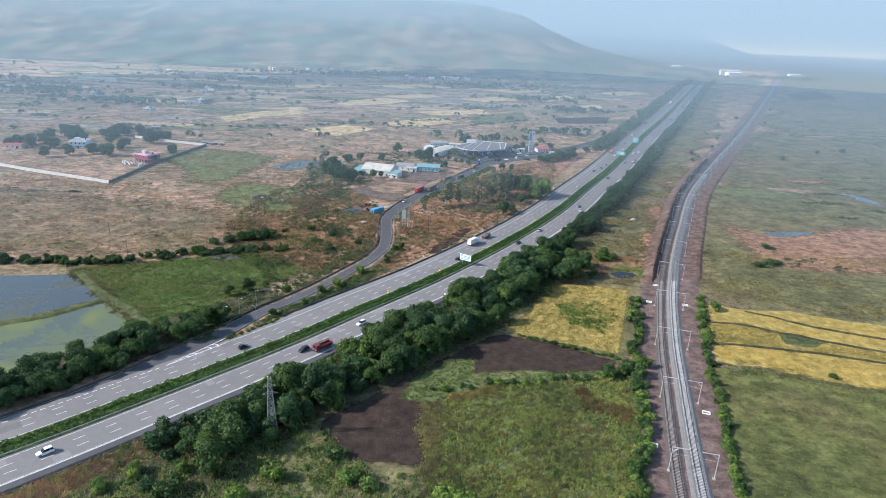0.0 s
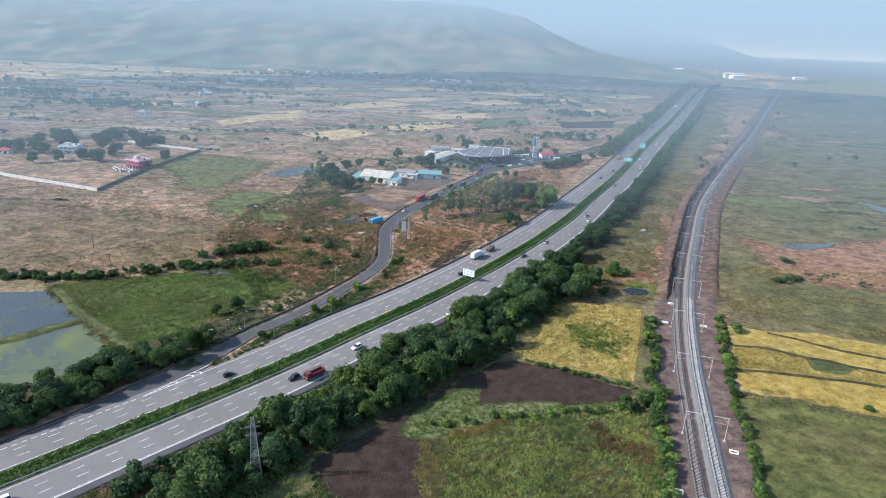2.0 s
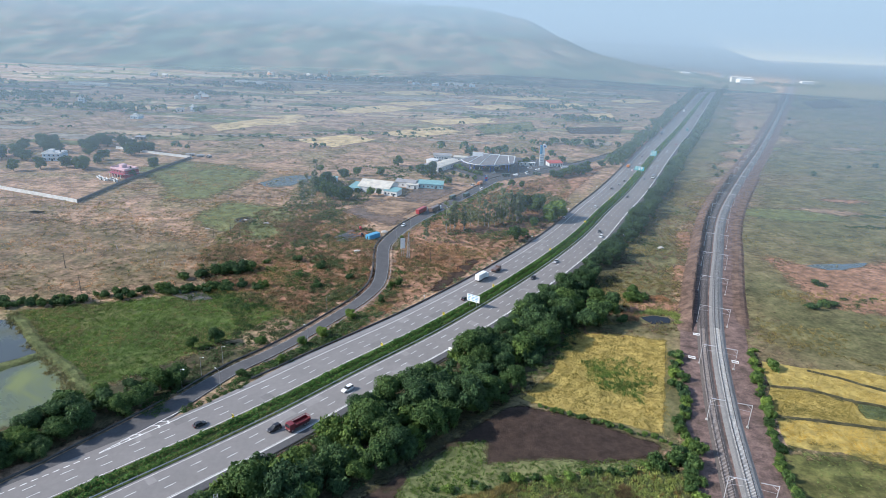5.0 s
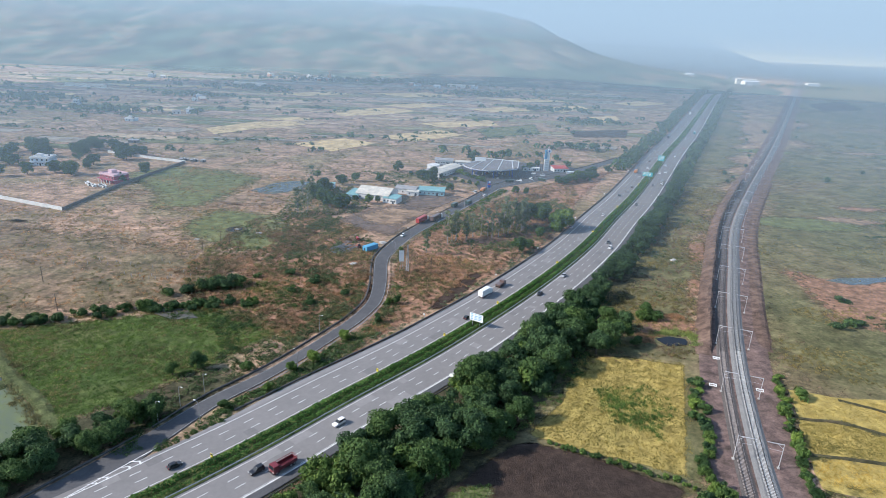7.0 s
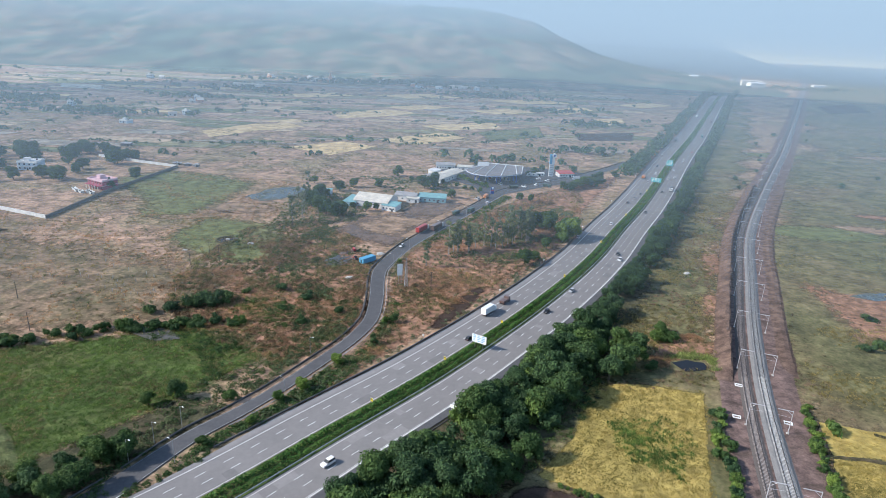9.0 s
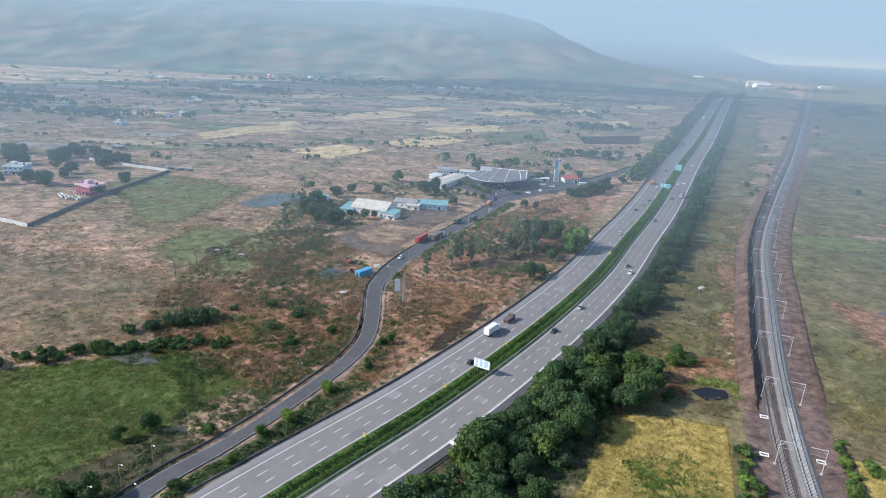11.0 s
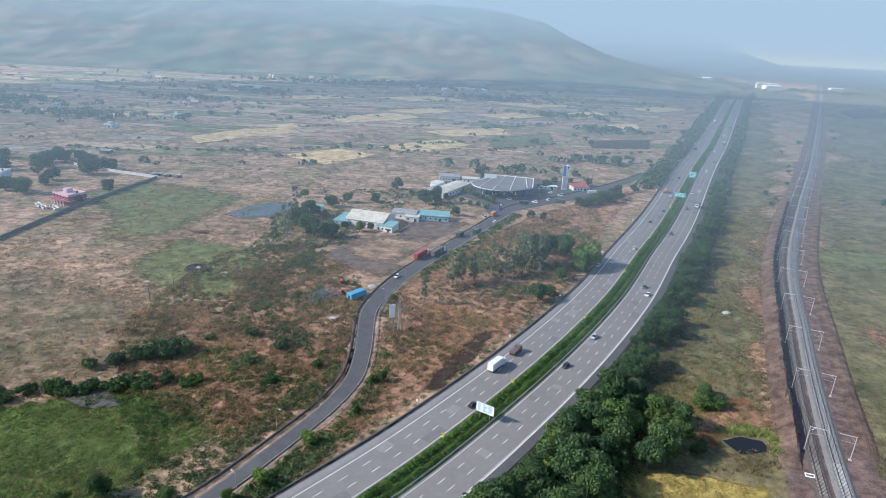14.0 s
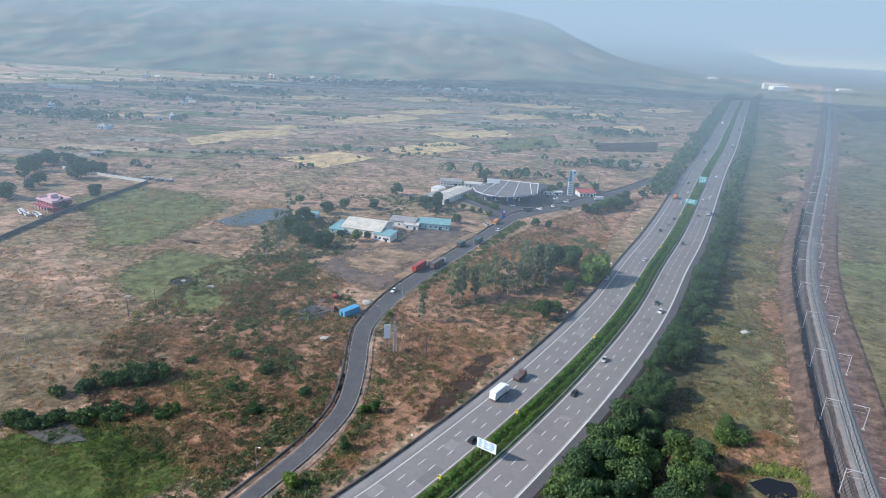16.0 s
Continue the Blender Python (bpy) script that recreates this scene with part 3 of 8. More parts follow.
for pts in ([(84, 308), (96, 312), (108, 313), (112, 322), (100, 326), (88, 322)], [(120, 352), (132, 356), (136, 372), (128, 376)], [(138, 400), (150, 410), (160, 440), (150, 440)]):
    field(pts, 0, RED_EARTH, "bare reddish earth beside the railway bank", 2, soft=4)
# strips of the far fields
prng = random.Random(3)
TONES = [soil("fallow_brown", [(0.3, (0.33, 0.22, 0.16)), (0.7, (0.48, 0.33, 0.25))], [(0.3, (0.24, 0.165, 0.12)), (0.7, (0.5, 0.36, 0.27))], 0.02, 0.2, patchy=0.25),
         soil("fallow_tan", [(0.3, (0.4, 0.3, 0.2)), (0.7, (0.52, 0.4, 0.27))], [(0.3, (0.3, 0.23, 0.15)), (0.7, (0.55, 0.42, 0.29))], 0.02, 0.2, patchy=0.25),
         soil("fallow_olive", [(0.3, (0.2, 0.19, 0.1)), (0.7, (0.29, 0.26, 0.145))], [(0.3, (0.15, 0.145, 0.075)), (0.7, (0.34, 0.29, 0.17))], 0.02, 0.2, patchy=0.25),
         soil("fallow_grey", [(0.3, (0.25, 0.22, 0.18)), (0.7, (0.36, 0.31, 0.25))], [(0.3, (0.19, 0.17, 0.14)), (0.7, (0.41, 0.35, 0.28))], 0.02, 0.2, patchy=0.25),
         soil("fallow_green", [(0.3, (0.11, 0.14, 0.065)), (0.7, (0.18, 0.19, 0.09))], [(0.3, (0.08, 0.1, 0.04)), (0.7, (0.22, 0.22, 0.1))], 0.02, 0.2, patchy=0.25)]
for _ in range(250):
    y0 = 620 + 880 * prng.random() ** 0.8
    x0 = prng.uniform(-1.1 * y0, 0.22 * y0)
    w, d, sk = prng.uniform(40, 170) * y0 / 900, prng.uniform(9, 44) * y0 / 900, prng.uniform(-12, 12)
    if x0 + w * 1.1 < 0.42 * y0 - 110 and not (y0 < 720 and x0 > -130):
        field([(x0, y0), (x0 + w, y0 + sk), (x0 + w + 8, y0 + sk + d), (x0 + 6, y0 + d)], 0.03, prng.choice(TONES), "strip of fallow field on the plain", 3, soft=4)
# far straw fields
for pts in ([(-181, 980), (-111, 1058), (-60, 1031), (-94, 983), (-160, 935)], [(-288, 782), (-256, 845), (-213, 868), (-187, 844), (-230, 802), (-266, 745)], [(-172, 711), (-124, 760), (-84, 737), (-123, 680)],
            [(-88, 781), (-21, 855), (11, 823), (-45, 755)], [(-50, 902), (49, 967), (60, 916), (-15, 873)], [(142, 1150), (223, 1222), (234, 1182), (174, 1098)], [(206, 1053), (262, 1088), (252, 1034), (208, 987)],
            [(-250, 875), (-215, 905), (-190, 893), (-222, 868)], [(-120, 1085), (-60, 1140), (-10, 1120), (-70, 1065)], [(20, 1090), (90, 1150), (130, 1110), (60, 1060)], [(-330, 1180), (-240, 1260), (-190, 1235), (-270, 1165)],
            [(-640, 1220), (-420, 1275), (-400, 1240), (-600, 1190)], [(-160, 1260), (-60, 1330), (10, 1290), (-90, 1230)], [(60, 1260), (160, 1330), (210, 1280), (120, 1230)], [(-820, 1010), (-600, 1050), (-590, 1030), (-790, 990)], [(300, 1290), (380, 1370), (420, 1330), (340, 1260)],
            [(-480, 900), (-390, 930), (-370, 915), (-450, 885)]):
    field(pts, 0.07, PALE_PADDY, "harvested straw-coloured paddy field", 3)
field([(25, 871), (112, 943), (108, 861), (41, 812)], 0, GREEN_FIELD, "grey-green fallow field on the plain", soft=4)
field([(153, 895), (240, 935), (218, 862), (150, 846)], 0, PLOUGHED, "brown ploughed field on the plain", soft=4)

# ---- railway bed ----
tagged(band("railway_formation", RTRACK, -15.2, 11.6, 0.12, RAIL_EARTH), "purple-brown earth formation of the railway", "railway formation", kind="structure")


LT = -6.0
rounded_bed("ballast", RTRACK, [LT - 2.4, LT - 1.5, LT + 1.5, LT + 2.3], [0.1, 0.36, 0.36, 0.1], OLD_BALLAST, "rust-stained ballast of the older track", "ballast")
rounded_bed("ballast", RTRACK, [-3.1, -1.9, 1.9, 3.0], [0.12, 0.72, 0.72, 0.12], BALLAST, "fresh pale grey ballast of the newer track", "ballast")
bi0, bi1 = int(np.argmin(abs(RTRACK[0][:, 1] - 286))), int(np.argmin(abs(RTRACK[0][:, 1] - 640)))
rounded_bed("earth_berm", RTRACK, [-16.6, -15.6, -14.2, -12.2, -10.9, -10.2, -9.8], [0.05, 0.6, 1.7, 2.6, 3.0, 2.5, 0.1], BERM, "raw brown earth bank beside the railway", "bank", 0.9, bi0, bi1)
rounded_bed("earth_berm", RTRACK, [7.4, 9.2, 10.8, 12.6, 14.0], [0.1, 0.35, 0.75, 0.7, 0.05], BERM, "low spoil bank beside the railway", "bank", 0.9, int(np.argmin(abs(RTRACK[0][:, 1] - 300))), bi1)

# ---- motorway ----
road = tagged(band("road_down", MEDIAN, 3.9, 17.1, 0.25, CONCRETE_ROAD, 0.3), "worn grey concrete motorway carriageway", "road", kind="structure")
road2 = tagged(band("road_up", MEDIAN, -17.0, -3.9, 0.25, CONCRETE_ROAD, 0.3), "worn grey concrete motorway carriageway", "road", kind="structure")
tagged(band("road_shoulder", MEDIAN, 17.1, 20.1, 0.23, ASPHALT, 0.3), "dark asphalt hard shoulder", "road", kind="structure")
mi0, mi1 = [int(np.argmin(abs(MEDIAN[0][:, 1] - v))) for v in (60, 208)]
upper = (MEDIAN[0][mi1:], MEDIAN[1][mi1:])
tagged(band("road_shoulder", upper, np.interp(upper[0][:, 1], [207, 238], [-17.05, -19.3]), -17.0, 0.23, SHOULDER, 0.3), "grey hard shoulder", "road", kind="structure")
SLIP_HALF = np.interp(SLIP[0][:, 1], [222, 262, 300, 335, 420], [3.7, 2.6, 2.8, 3.3, 3.9])
slip = tagged(band("slip_road", SLIP, -SLIP_HALF, SLIP_HALF, 0.28, ASPHALT, 0.25), "winding grey asphalt slip road", "road", kind="structure")
tagged(band("median_strip", MEDIAN, -3.9, 3.9, 0.3, LUSH_FLOOR, 0.3), "planted earth strip between the carriageways", "median", kind="structure")
# lane that runs out of the slip road along the carriageway
taper = (MEDIAN[0][mi0:mi1], MEDIAN[1][mi0:mi1])
LANE_EDGE = ([60, 150, 162.5, 173, 181.4, 195.6, 208], [-17.4, -17.5, -18.0, -19.6, -21.9, -25.4, -28.6])
tagged(band("slip_lane", taper, np.interp(taper[0][:, 1], *LANE_EDGE), np.interp(taper[0][:, 1], [199, 207], [-16.5, -20.4]), 0.24, ASPHALT, 0.2), "asphalt lane joining the motorway", "road", kind="structure")
field([(22, 545), (40, 560), (62, 580), (100, 612), (128, 645), (104, 664), (60, 670), (6, 664), (-14, 640), (-4, 600), (16, 580)], 0.12, ASPHALT, "asphalt forecourt of the filling station", 0.5, "pavement", "forecourt")
field([(-35, 499), (-27, 525), (6, 526), (14, 516), (-2, 494), (-32, 488)], 0.2, YARD, "grey paved yard before the sheds", 2.5, "pavement", "yard", soft=4)
field([(-73, 452), (-55, 482), (-34, 492), (-6, 488), (-20, 458), (-36, 425), (-48, 430), (-60, 438)], 0.1, YARD, "stony lorry yard of dark gravel", 6, "pavement", "yard", soft=8)

field([(-62, 462), (-44, 486), (-14, 480), (-34, 446), (-50, 446)], 0, BARE, "brown stony dirt in the lorry yard", soft=9, name="pavement", category="yard")
field([(-24, 436), (-10, 468), (4, 500), (13, 520), (6, 522), (-6, 500), (-20, 470), (-32, 442)], 0, BARE, "strip of pinkish dirt along the slip road", soft=2.5, name="pavement", category="verge")


# ---- hills ----
def hill(name, label, x0, x1, y0, y1, height, nx, ny):
    """A ridge as a height field: height(u, v) in metres over its plan."""
    verts = []
    for j in range(ny + 1):
        for i in range(nx + 1):
            u, v = i / nx, j / ny
            x, y = x0 + (x1 - x0) * u, y0 + (y1 - y0) * v
            verts.append((x, y, height(x, y, v) - 1.0))
    faces = [((nx + 1) * j + i, (nx + 1) * j + i + 1, (nx + 1) * (j + 1) + i + 1, (nx + 1) * (j + 1) + i) for j in range(ny) for i in range(nx)]
    ob = part(name, mesh_of(name, verts, faces, HILL))
    for p in ob.data.polygons:
        p.use_smooth = True
    return tagged(ob, label, "hill", kind="structure")


def crest(x, pairs):
    return float(np.interp(x, [p[0] for p in pairs], [p[1] for p in pairs]))


def near_hill(x, y, v):
    top = crest(x, [(-3000, 280), (-1651, 235), (-1339, 215), (-895, 195), (-537, 200), (-226, 204), (-93, 206), (63, 190), (265, 162), (359, 118), (477, 74), (594, 46), (711, 25), (860, 8), (960, 0)])
    rise = max(0.0, min(1.0, (v - 0.02) / 0.6))
    rise = rise * rise * (3 - 2 * rise) * (1 if v < 0.7 else max(0, (1 - v) / 0.3) ** 0.5)
    rough = noise.fractal(Vector((x * 0.004, y * 0.0025, 3)), 0.9, 2.1, 5)
    gully = abs(noise.noise(Vector((x * 0.006, y * 0.0012, 9))))
    return top * rise * (1 + 0.10 * rough * rise - 0.18 * gully * (1 - rise))


def far_hill(x, y, v):
    top = crest(x, [(-4000, 300), (-42, 258), (519, 238), (833, 245), (1044, 234), (1261, 190), (1445, 140), (1633, 82), (1786, 32), (1950, 0)])
    rise = math.sin(math.pi * min(1, max(0, v)))
    return top * rise * (1 + 0.07 * noise.fractal(Vector((x * 0.002, y * 0.002, 5)), 0.9, 2.1, 4))


hill("hill", "wooded hill rising behind the fields in haze", -3600, 1050, 1480, 3300, near_hill, 260, 80)
hill("hill", "distant ridge almost lost in haze", -3600, 2200, 3600, 4600, far_hill, 160, 24)


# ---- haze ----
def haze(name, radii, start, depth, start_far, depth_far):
    """Painted haze over the plain: a thin dish-shaped sheet of pale diffuse colour, more opaque with distance from a
    fixed point, and more so past a second distance. radii: (distance, height) pairs.
    """
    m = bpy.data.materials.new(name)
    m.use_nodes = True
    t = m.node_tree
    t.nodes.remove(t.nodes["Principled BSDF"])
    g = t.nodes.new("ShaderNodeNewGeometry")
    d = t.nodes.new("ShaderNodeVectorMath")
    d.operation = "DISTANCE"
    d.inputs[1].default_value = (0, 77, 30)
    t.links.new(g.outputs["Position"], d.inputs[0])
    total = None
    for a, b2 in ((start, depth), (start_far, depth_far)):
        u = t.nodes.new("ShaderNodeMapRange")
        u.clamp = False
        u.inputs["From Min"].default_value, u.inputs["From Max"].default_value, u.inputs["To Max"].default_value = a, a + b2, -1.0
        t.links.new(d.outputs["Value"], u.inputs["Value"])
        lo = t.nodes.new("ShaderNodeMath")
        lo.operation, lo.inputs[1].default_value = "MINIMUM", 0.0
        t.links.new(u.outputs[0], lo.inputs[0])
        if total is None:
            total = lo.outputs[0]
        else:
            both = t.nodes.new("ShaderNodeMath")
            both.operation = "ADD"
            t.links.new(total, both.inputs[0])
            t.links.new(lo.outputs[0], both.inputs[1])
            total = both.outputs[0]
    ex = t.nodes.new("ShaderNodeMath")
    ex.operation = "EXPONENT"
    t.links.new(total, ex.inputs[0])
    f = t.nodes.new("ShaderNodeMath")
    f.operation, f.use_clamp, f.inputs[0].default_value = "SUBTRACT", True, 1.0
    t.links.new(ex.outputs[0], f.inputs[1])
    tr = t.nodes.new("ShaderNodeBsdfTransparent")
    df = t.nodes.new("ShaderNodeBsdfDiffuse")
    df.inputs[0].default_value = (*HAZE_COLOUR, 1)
    # normal held upright, so the painted haze is evenly bright all round
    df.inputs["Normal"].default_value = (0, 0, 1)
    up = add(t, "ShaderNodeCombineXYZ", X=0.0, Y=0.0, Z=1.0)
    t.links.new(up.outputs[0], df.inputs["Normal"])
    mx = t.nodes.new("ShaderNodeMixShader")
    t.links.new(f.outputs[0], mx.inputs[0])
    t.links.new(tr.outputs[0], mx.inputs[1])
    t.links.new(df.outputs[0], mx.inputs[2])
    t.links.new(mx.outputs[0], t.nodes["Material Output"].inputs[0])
    n = 96
    verts = [(r * math.cos(2 * math.pi * i / n), 77 + r * math.sin(2 * math.pi * i / n), z) for r, z in radii for i in range(n)]
    faces = [(k * n + i, (k + 1) * n + i, (k + 1) * n + (i + 1) % n, k * n + (i + 1) % n) for k in range(len(radii) - 1) for i in range(n)]
    ob = part(name, mesh_of(name, verts, faces, m))
    for p in ob.data.polygons:
        p.use_smooth = True
    return tagged(ob, "pale blue sheet painted as haze over the plain", "haze", kind="structure")


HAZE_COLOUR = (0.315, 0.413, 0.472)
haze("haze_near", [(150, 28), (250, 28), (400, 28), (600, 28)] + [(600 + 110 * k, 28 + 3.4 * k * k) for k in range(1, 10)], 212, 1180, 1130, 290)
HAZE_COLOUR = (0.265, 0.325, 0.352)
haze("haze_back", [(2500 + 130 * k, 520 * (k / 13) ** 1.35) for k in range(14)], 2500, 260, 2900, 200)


# ---- vegetation ----
R = np.random.RandomState(5)


def quick_mesh(name, verts, k, material):
    """A mesh of separate faces with k corners each; verts has k rows a face."""
    n = len(verts) // k
    me = bpy.data.meshes.new(name)
    me.vertices.add(n * k)
    me.vertices.foreach_set("co", np.ascontiguousarray(verts, np.float32).ravel())
    me.loops.add(n * k)
    me.loops.foreach_set("vertex_index", np.arange(n * k, dtype=np.int32))
    me.polygons.add(n)
    me.polygons.foreach_set("loop_start", np.arange(0, n * k, k, dtype=np.int32))
    me.materials.append(material)
    me.update(calc_edges=True)
    return me


def unit(v):
    return v / np.maximum(np.linalg.norm(v, axis=-1, keepdims=True), 1e-9)


def leaf_cards(centres, normals, sizes):
    """Pointed, slightly folded leaf clumps: four corners each."""
    n = len(centres)
    a = unit(np.cross(normals, R.normal(size=(n, 3))))
    b = unit(np.cross(normals, a))
    s = sizes[:, None]
    fold = normals * s * R.uniform(-0.25, 0.35, (n, 1))
    q = np.stack([centres - a * s, centres - b * s * 0.6 + fold, centres + a * s, centres + b * s * 0.6 + fold], 1)
    return q.reshape(-1, 3)


def leaf_sprays(centres, normals, sizes):
    """Small pointed sprays of leaves: three corners each."""
    n = len(centres)
    a = unit(np.cross(normals, R.normal(size=(n, 3))))
    b = unit(np.cross(normals, a))
    s = sizes[:, None]
    return np.stack([centres - a * s * 0.7 - b * s * 0.45, centres + a * s * 1.15, centres - a * s * 0.3 + b * s * 0.75], 1).reshape(-1, 3)


def lobes_of(kind):
    """Centres and radii of the masses of a crown, for a tree of about nine metres."""
    out = []
    if kind == "broad":
        for i in range(15):
            a, d = i * 2.4 + R.uniform(-0.7, 0.7), R.uniform(0.9, 3.7)
            out.append((d * math.cos(a), d * math.sin(a), 4.3 + R.uniform(-1.5, 2.9) - d * 0.25, R.uniform(0.75, 1.2) ** 1.5 * (2.1 - d * 0.22)))
        out.append((R.uniform(-0.6, 0.6), R.uniform(-0.6, 0.6), 6.4, 1.9))
    elif kind == "slender":
        for i in range(13):
            a, d = i * 2.4, R.uniform(0.3, 2.0) * (1.15 - i * 0.06)
            out.append((d * math.cos(a), d * math.sin(a), 3.6 + i * 0.85 + R.uniform(-0.4, 0.4), R.uniform(0.55, 1.15)))
    elif kind == "palm":
        out = []
    else:
        for i in range(6):
            a, d = i * 2.4, R.uniform(0.3, 1.6)
            out.append((d * math.cos(a), d * math.sin(a), R.uniform(0.7, 1.9), R.uniform(0.8, 1.2)))
    return np.array(out)


def crown_mesh(name, kind, cards, size, material):
    L = lobes_of(kind)
    w = L[:, 3] ** 2
    pick = R.choice(len(L), cards, p=w / w.sum())
    d = unit(R.normal(size=(cards, 3)) + [0, 0, 0.35])
    rad = L[pick, 3] * (R.uniform(0.3, 1.15, cards) if kind == "slender" else R.uniform(0.7, 1.18, cards))
    c = L[pick, :3] + d * rad[:, None] * [1, 1, 0.85]
    c[:, 2] = np.maximum(c[:, 2], 0.25)
    nrm = unit(d + R.normal(size=(cards, 3)) * 0.55)
    v = leaf_sprays(c, nrm, size * R.uniform(0.55, 1.4, cards))
    verts, faces = v.tolist(), [tuple(range(3 * i, 3 * i + 3)) for i in range(cards)]
    for x, y, z, r in L:
        bm = bmesh.new()
        bmesh.ops.create_icosphere(bm, subdivisions=1, radius=r * (0.4 if kind == "slender" else 0.72))
        base = len(verts)
        for q in bm.verts:
            k = 1 + 0.25 * noise.noise(q.co * 1.7 + Vector((x, y, z)))
            verts.append((x + q.co.x * k, y + q.co.y * k, max(0.1, z + q.co.z * k * 0.85)))
        faces += [tuple(base + q.index for q in f.verts) for f in bm.faces]
        bm.free()
    return mesh_of(name, verts, faces, material)


def trunk_mesh(name, kind, material):
    bm = bmesh.new()
    if kind == "slender":
        tube(bm, (0, 0, -0.2), (0.2, 0.1, 7), 0.22, 0.13, 6)
        tube(bm, (0.2, 0.1, 7), (0.0, 0.3, 12.5), 0.13, 0.04, 5)
        limbs = [(4 + i * 1.3, i * 2.4, 1.2) for i in range(6)]
    elif kind == "bush":
        limbs = [(0.1, i * 1.6, 0.9) for i in range(4)]
        tube(bm, (0, 0, -0.2), (0, 0, 0.8), 0.12, 0.07, 5)
    else:
        tube(bm, (0, 0, -0.2), (0.15, 0.0, 2.6), 0.34, 0.24, 7)
        tube(bm, (0.15, 0.0, 2.6), (0.0, 0.2, 6.0), 0.24, 0.08, 6)
        limbs = [(2.2 + 0.35 * i, i * 2.4, 2.6) for i in range(6)]
    for z, a, d in limbs:
        tube(bm, (0, 0, z), (d * math.cos(a), d * math.sin(a), z + d * 0.75), 0.11 if kind != "bush" else 0.06, 0.03, 5)
    return bmesh_to(name, bm, material)


def palm_mesh(name):
    """A crown of arching fronds, each a bent feathered blade."""
    verts = []
    for i in range(16):
        a = i * 2.4
        lean, length = R.uniform(0.1, 0.9), R.uniform(2.4, 3.4)
        for k in range(5):
            for side in (-1, 1):
                u0, u1 = k / 5, (k + 1) / 5
                p = []
                for u, w in ((u0, 0.0), (u1, 0.0), (u1 + 0.08, 0.55 * (1 - u1) + 0.1), (u0 + 0.1, 0.55 * (1 - u0) + 0.1)):
                    r, z = length * u * 0.9, 4.6 + length * (u * (1.0 - lean) - u * u * 1.05) - w * 0.4
                    p.append((r * math.cos(a) - side * w * math.sin(a), r * math.sin(a) + side * w * math.cos(a), z))
                verts += p
    return quick_mesh(name, np.array(verts), 4, LEAF_GREY)


TREES = {}
for key, kind, cards, size, leaf, bark, count in (
        ("dark", "broad", 4300, 0.32, LEAF_DARK, BARK, 4), ("mid", "broad", 4200, 0.32, LEAF_MID, BARK, 3), ("bright", "broad", 2400, 0.42, LEAF_BRIGHT, BARK, 2),
        ("euca", "slender", 1100, 0.36, LEAF_GREY, PALE_BARK, 3), ("far", "broad", 520, 0.85, LEAF_DARK, BARK, 3), ("bush", "bush", 700, 0.27, LEAF_MID, BARK, 3),
        ("darkbush", "bush", 700, 0.27, LEAF_DARK, BARK, 2), ("brightbush", "bush", 480, 0.32, LEAF_BRIGHT, BARK, 2)):
    TREES[key] = [(trunk_mesh("trunk", kind, bark), crown_mesh("crown", kind, cards, size, leaf)) for _ in range(count)]
TREES["palm"] = [(trunk_mesh("trunk", "broad", BARK), palm_mesh("crown"))]


FAR_TREES = []


def plant(key, x, y, scale, label, group, high=1.0, name="tree", category="tree"):
    if not clear((x, y))[0]:
        return None
    if key == "far" or (key == "euca" and y > 440) or label.endswith(("lining the motorway", "filling the motorway belt")):
        m = pose(x, y, 0.02, 0, 0, rng.uniform(0, 360)) @ Matrix.Diagonal((scale, scale * rng.uniform(0.85, 1.15), scale * high * rng.uniform(0.85, 1.15), 1))
        FAR_TREES.append((rng.choice(TREES[key]), m))
        return None
    root = new(name)
    root.matrix_world = pose(x, y, 0.02, 0, 0, rng.uniform(0, 360)) @ Matrix.Diagonal((scale, scale * rng.uniform(0.85, 1.15), scale * high * rng.uniform(0.85, 1.15), 1))
    trunk, crown = rng.choice(TREES[key])
    part("trunk", trunk, None, root)
    part("crown", crown, None, root)
    return tagged(root, label, category, group)


# belt on the railway side of the motorway
BELT = "trees of the roadside belt"
y = 100.0
while y < 345:
    width = float(np.interp(y, [96, 140, 165, 200, 250, 290, 330, 345], [20, 20, 20, 19, 27, 22, 16, 8]))
    o = 27.5 if y > 230 else 31.5 if y > 188 else 35.0
    while o < 25.5 + width + (5 if y < 205 else 0):
        x, yy = off_point(MEDIAN, y + rng.uniform(-2, 2), o + rng.uniform(-1.5, 1.5))
        if y < 170:
            if rng.random() < 0.75 and o > 33:
                plant(rng.choice(["bush", "darkbush", "bush", "brightbush"]), x, yy, rng.uniform(1.0, 1.9), "dense green bush on the motorway verge", BELT, 1.0, "bush", "bush")
        elif rng.random() < 0.93:
            deep = (o - 25) / width
            key = rng.choice(["dark", "dark", "dark", "mid"]) if deep < 0.85 else rng.choice(["mid", "dark", "dark", "mid", "dark"])
            plant(key, x, yy, rng.choice([0.7, 0.95, 1.1, 1.25, 1.45]) * (0.75 if y < 170 else 1), "dark green broad-leaved tree in the motorway belt", BELT)
        o += rng.uniform(6.2, 8.2)
    y += 6.2
for x, yy, s, k in ((60, 288, 1.15, "dark"), (66, 294, 1.3, "dark"), (72, 300, 1.2, "mid"), (76, 309, 1.1, "dark"), (70, 311, 1.2, "mid"), (78, 296, 0.6, "dark"), (92, 330, 0.6, "mid")):
    plant(k, x, yy, s, "dark green broad-leaved tree in the motorway belt", BELT)
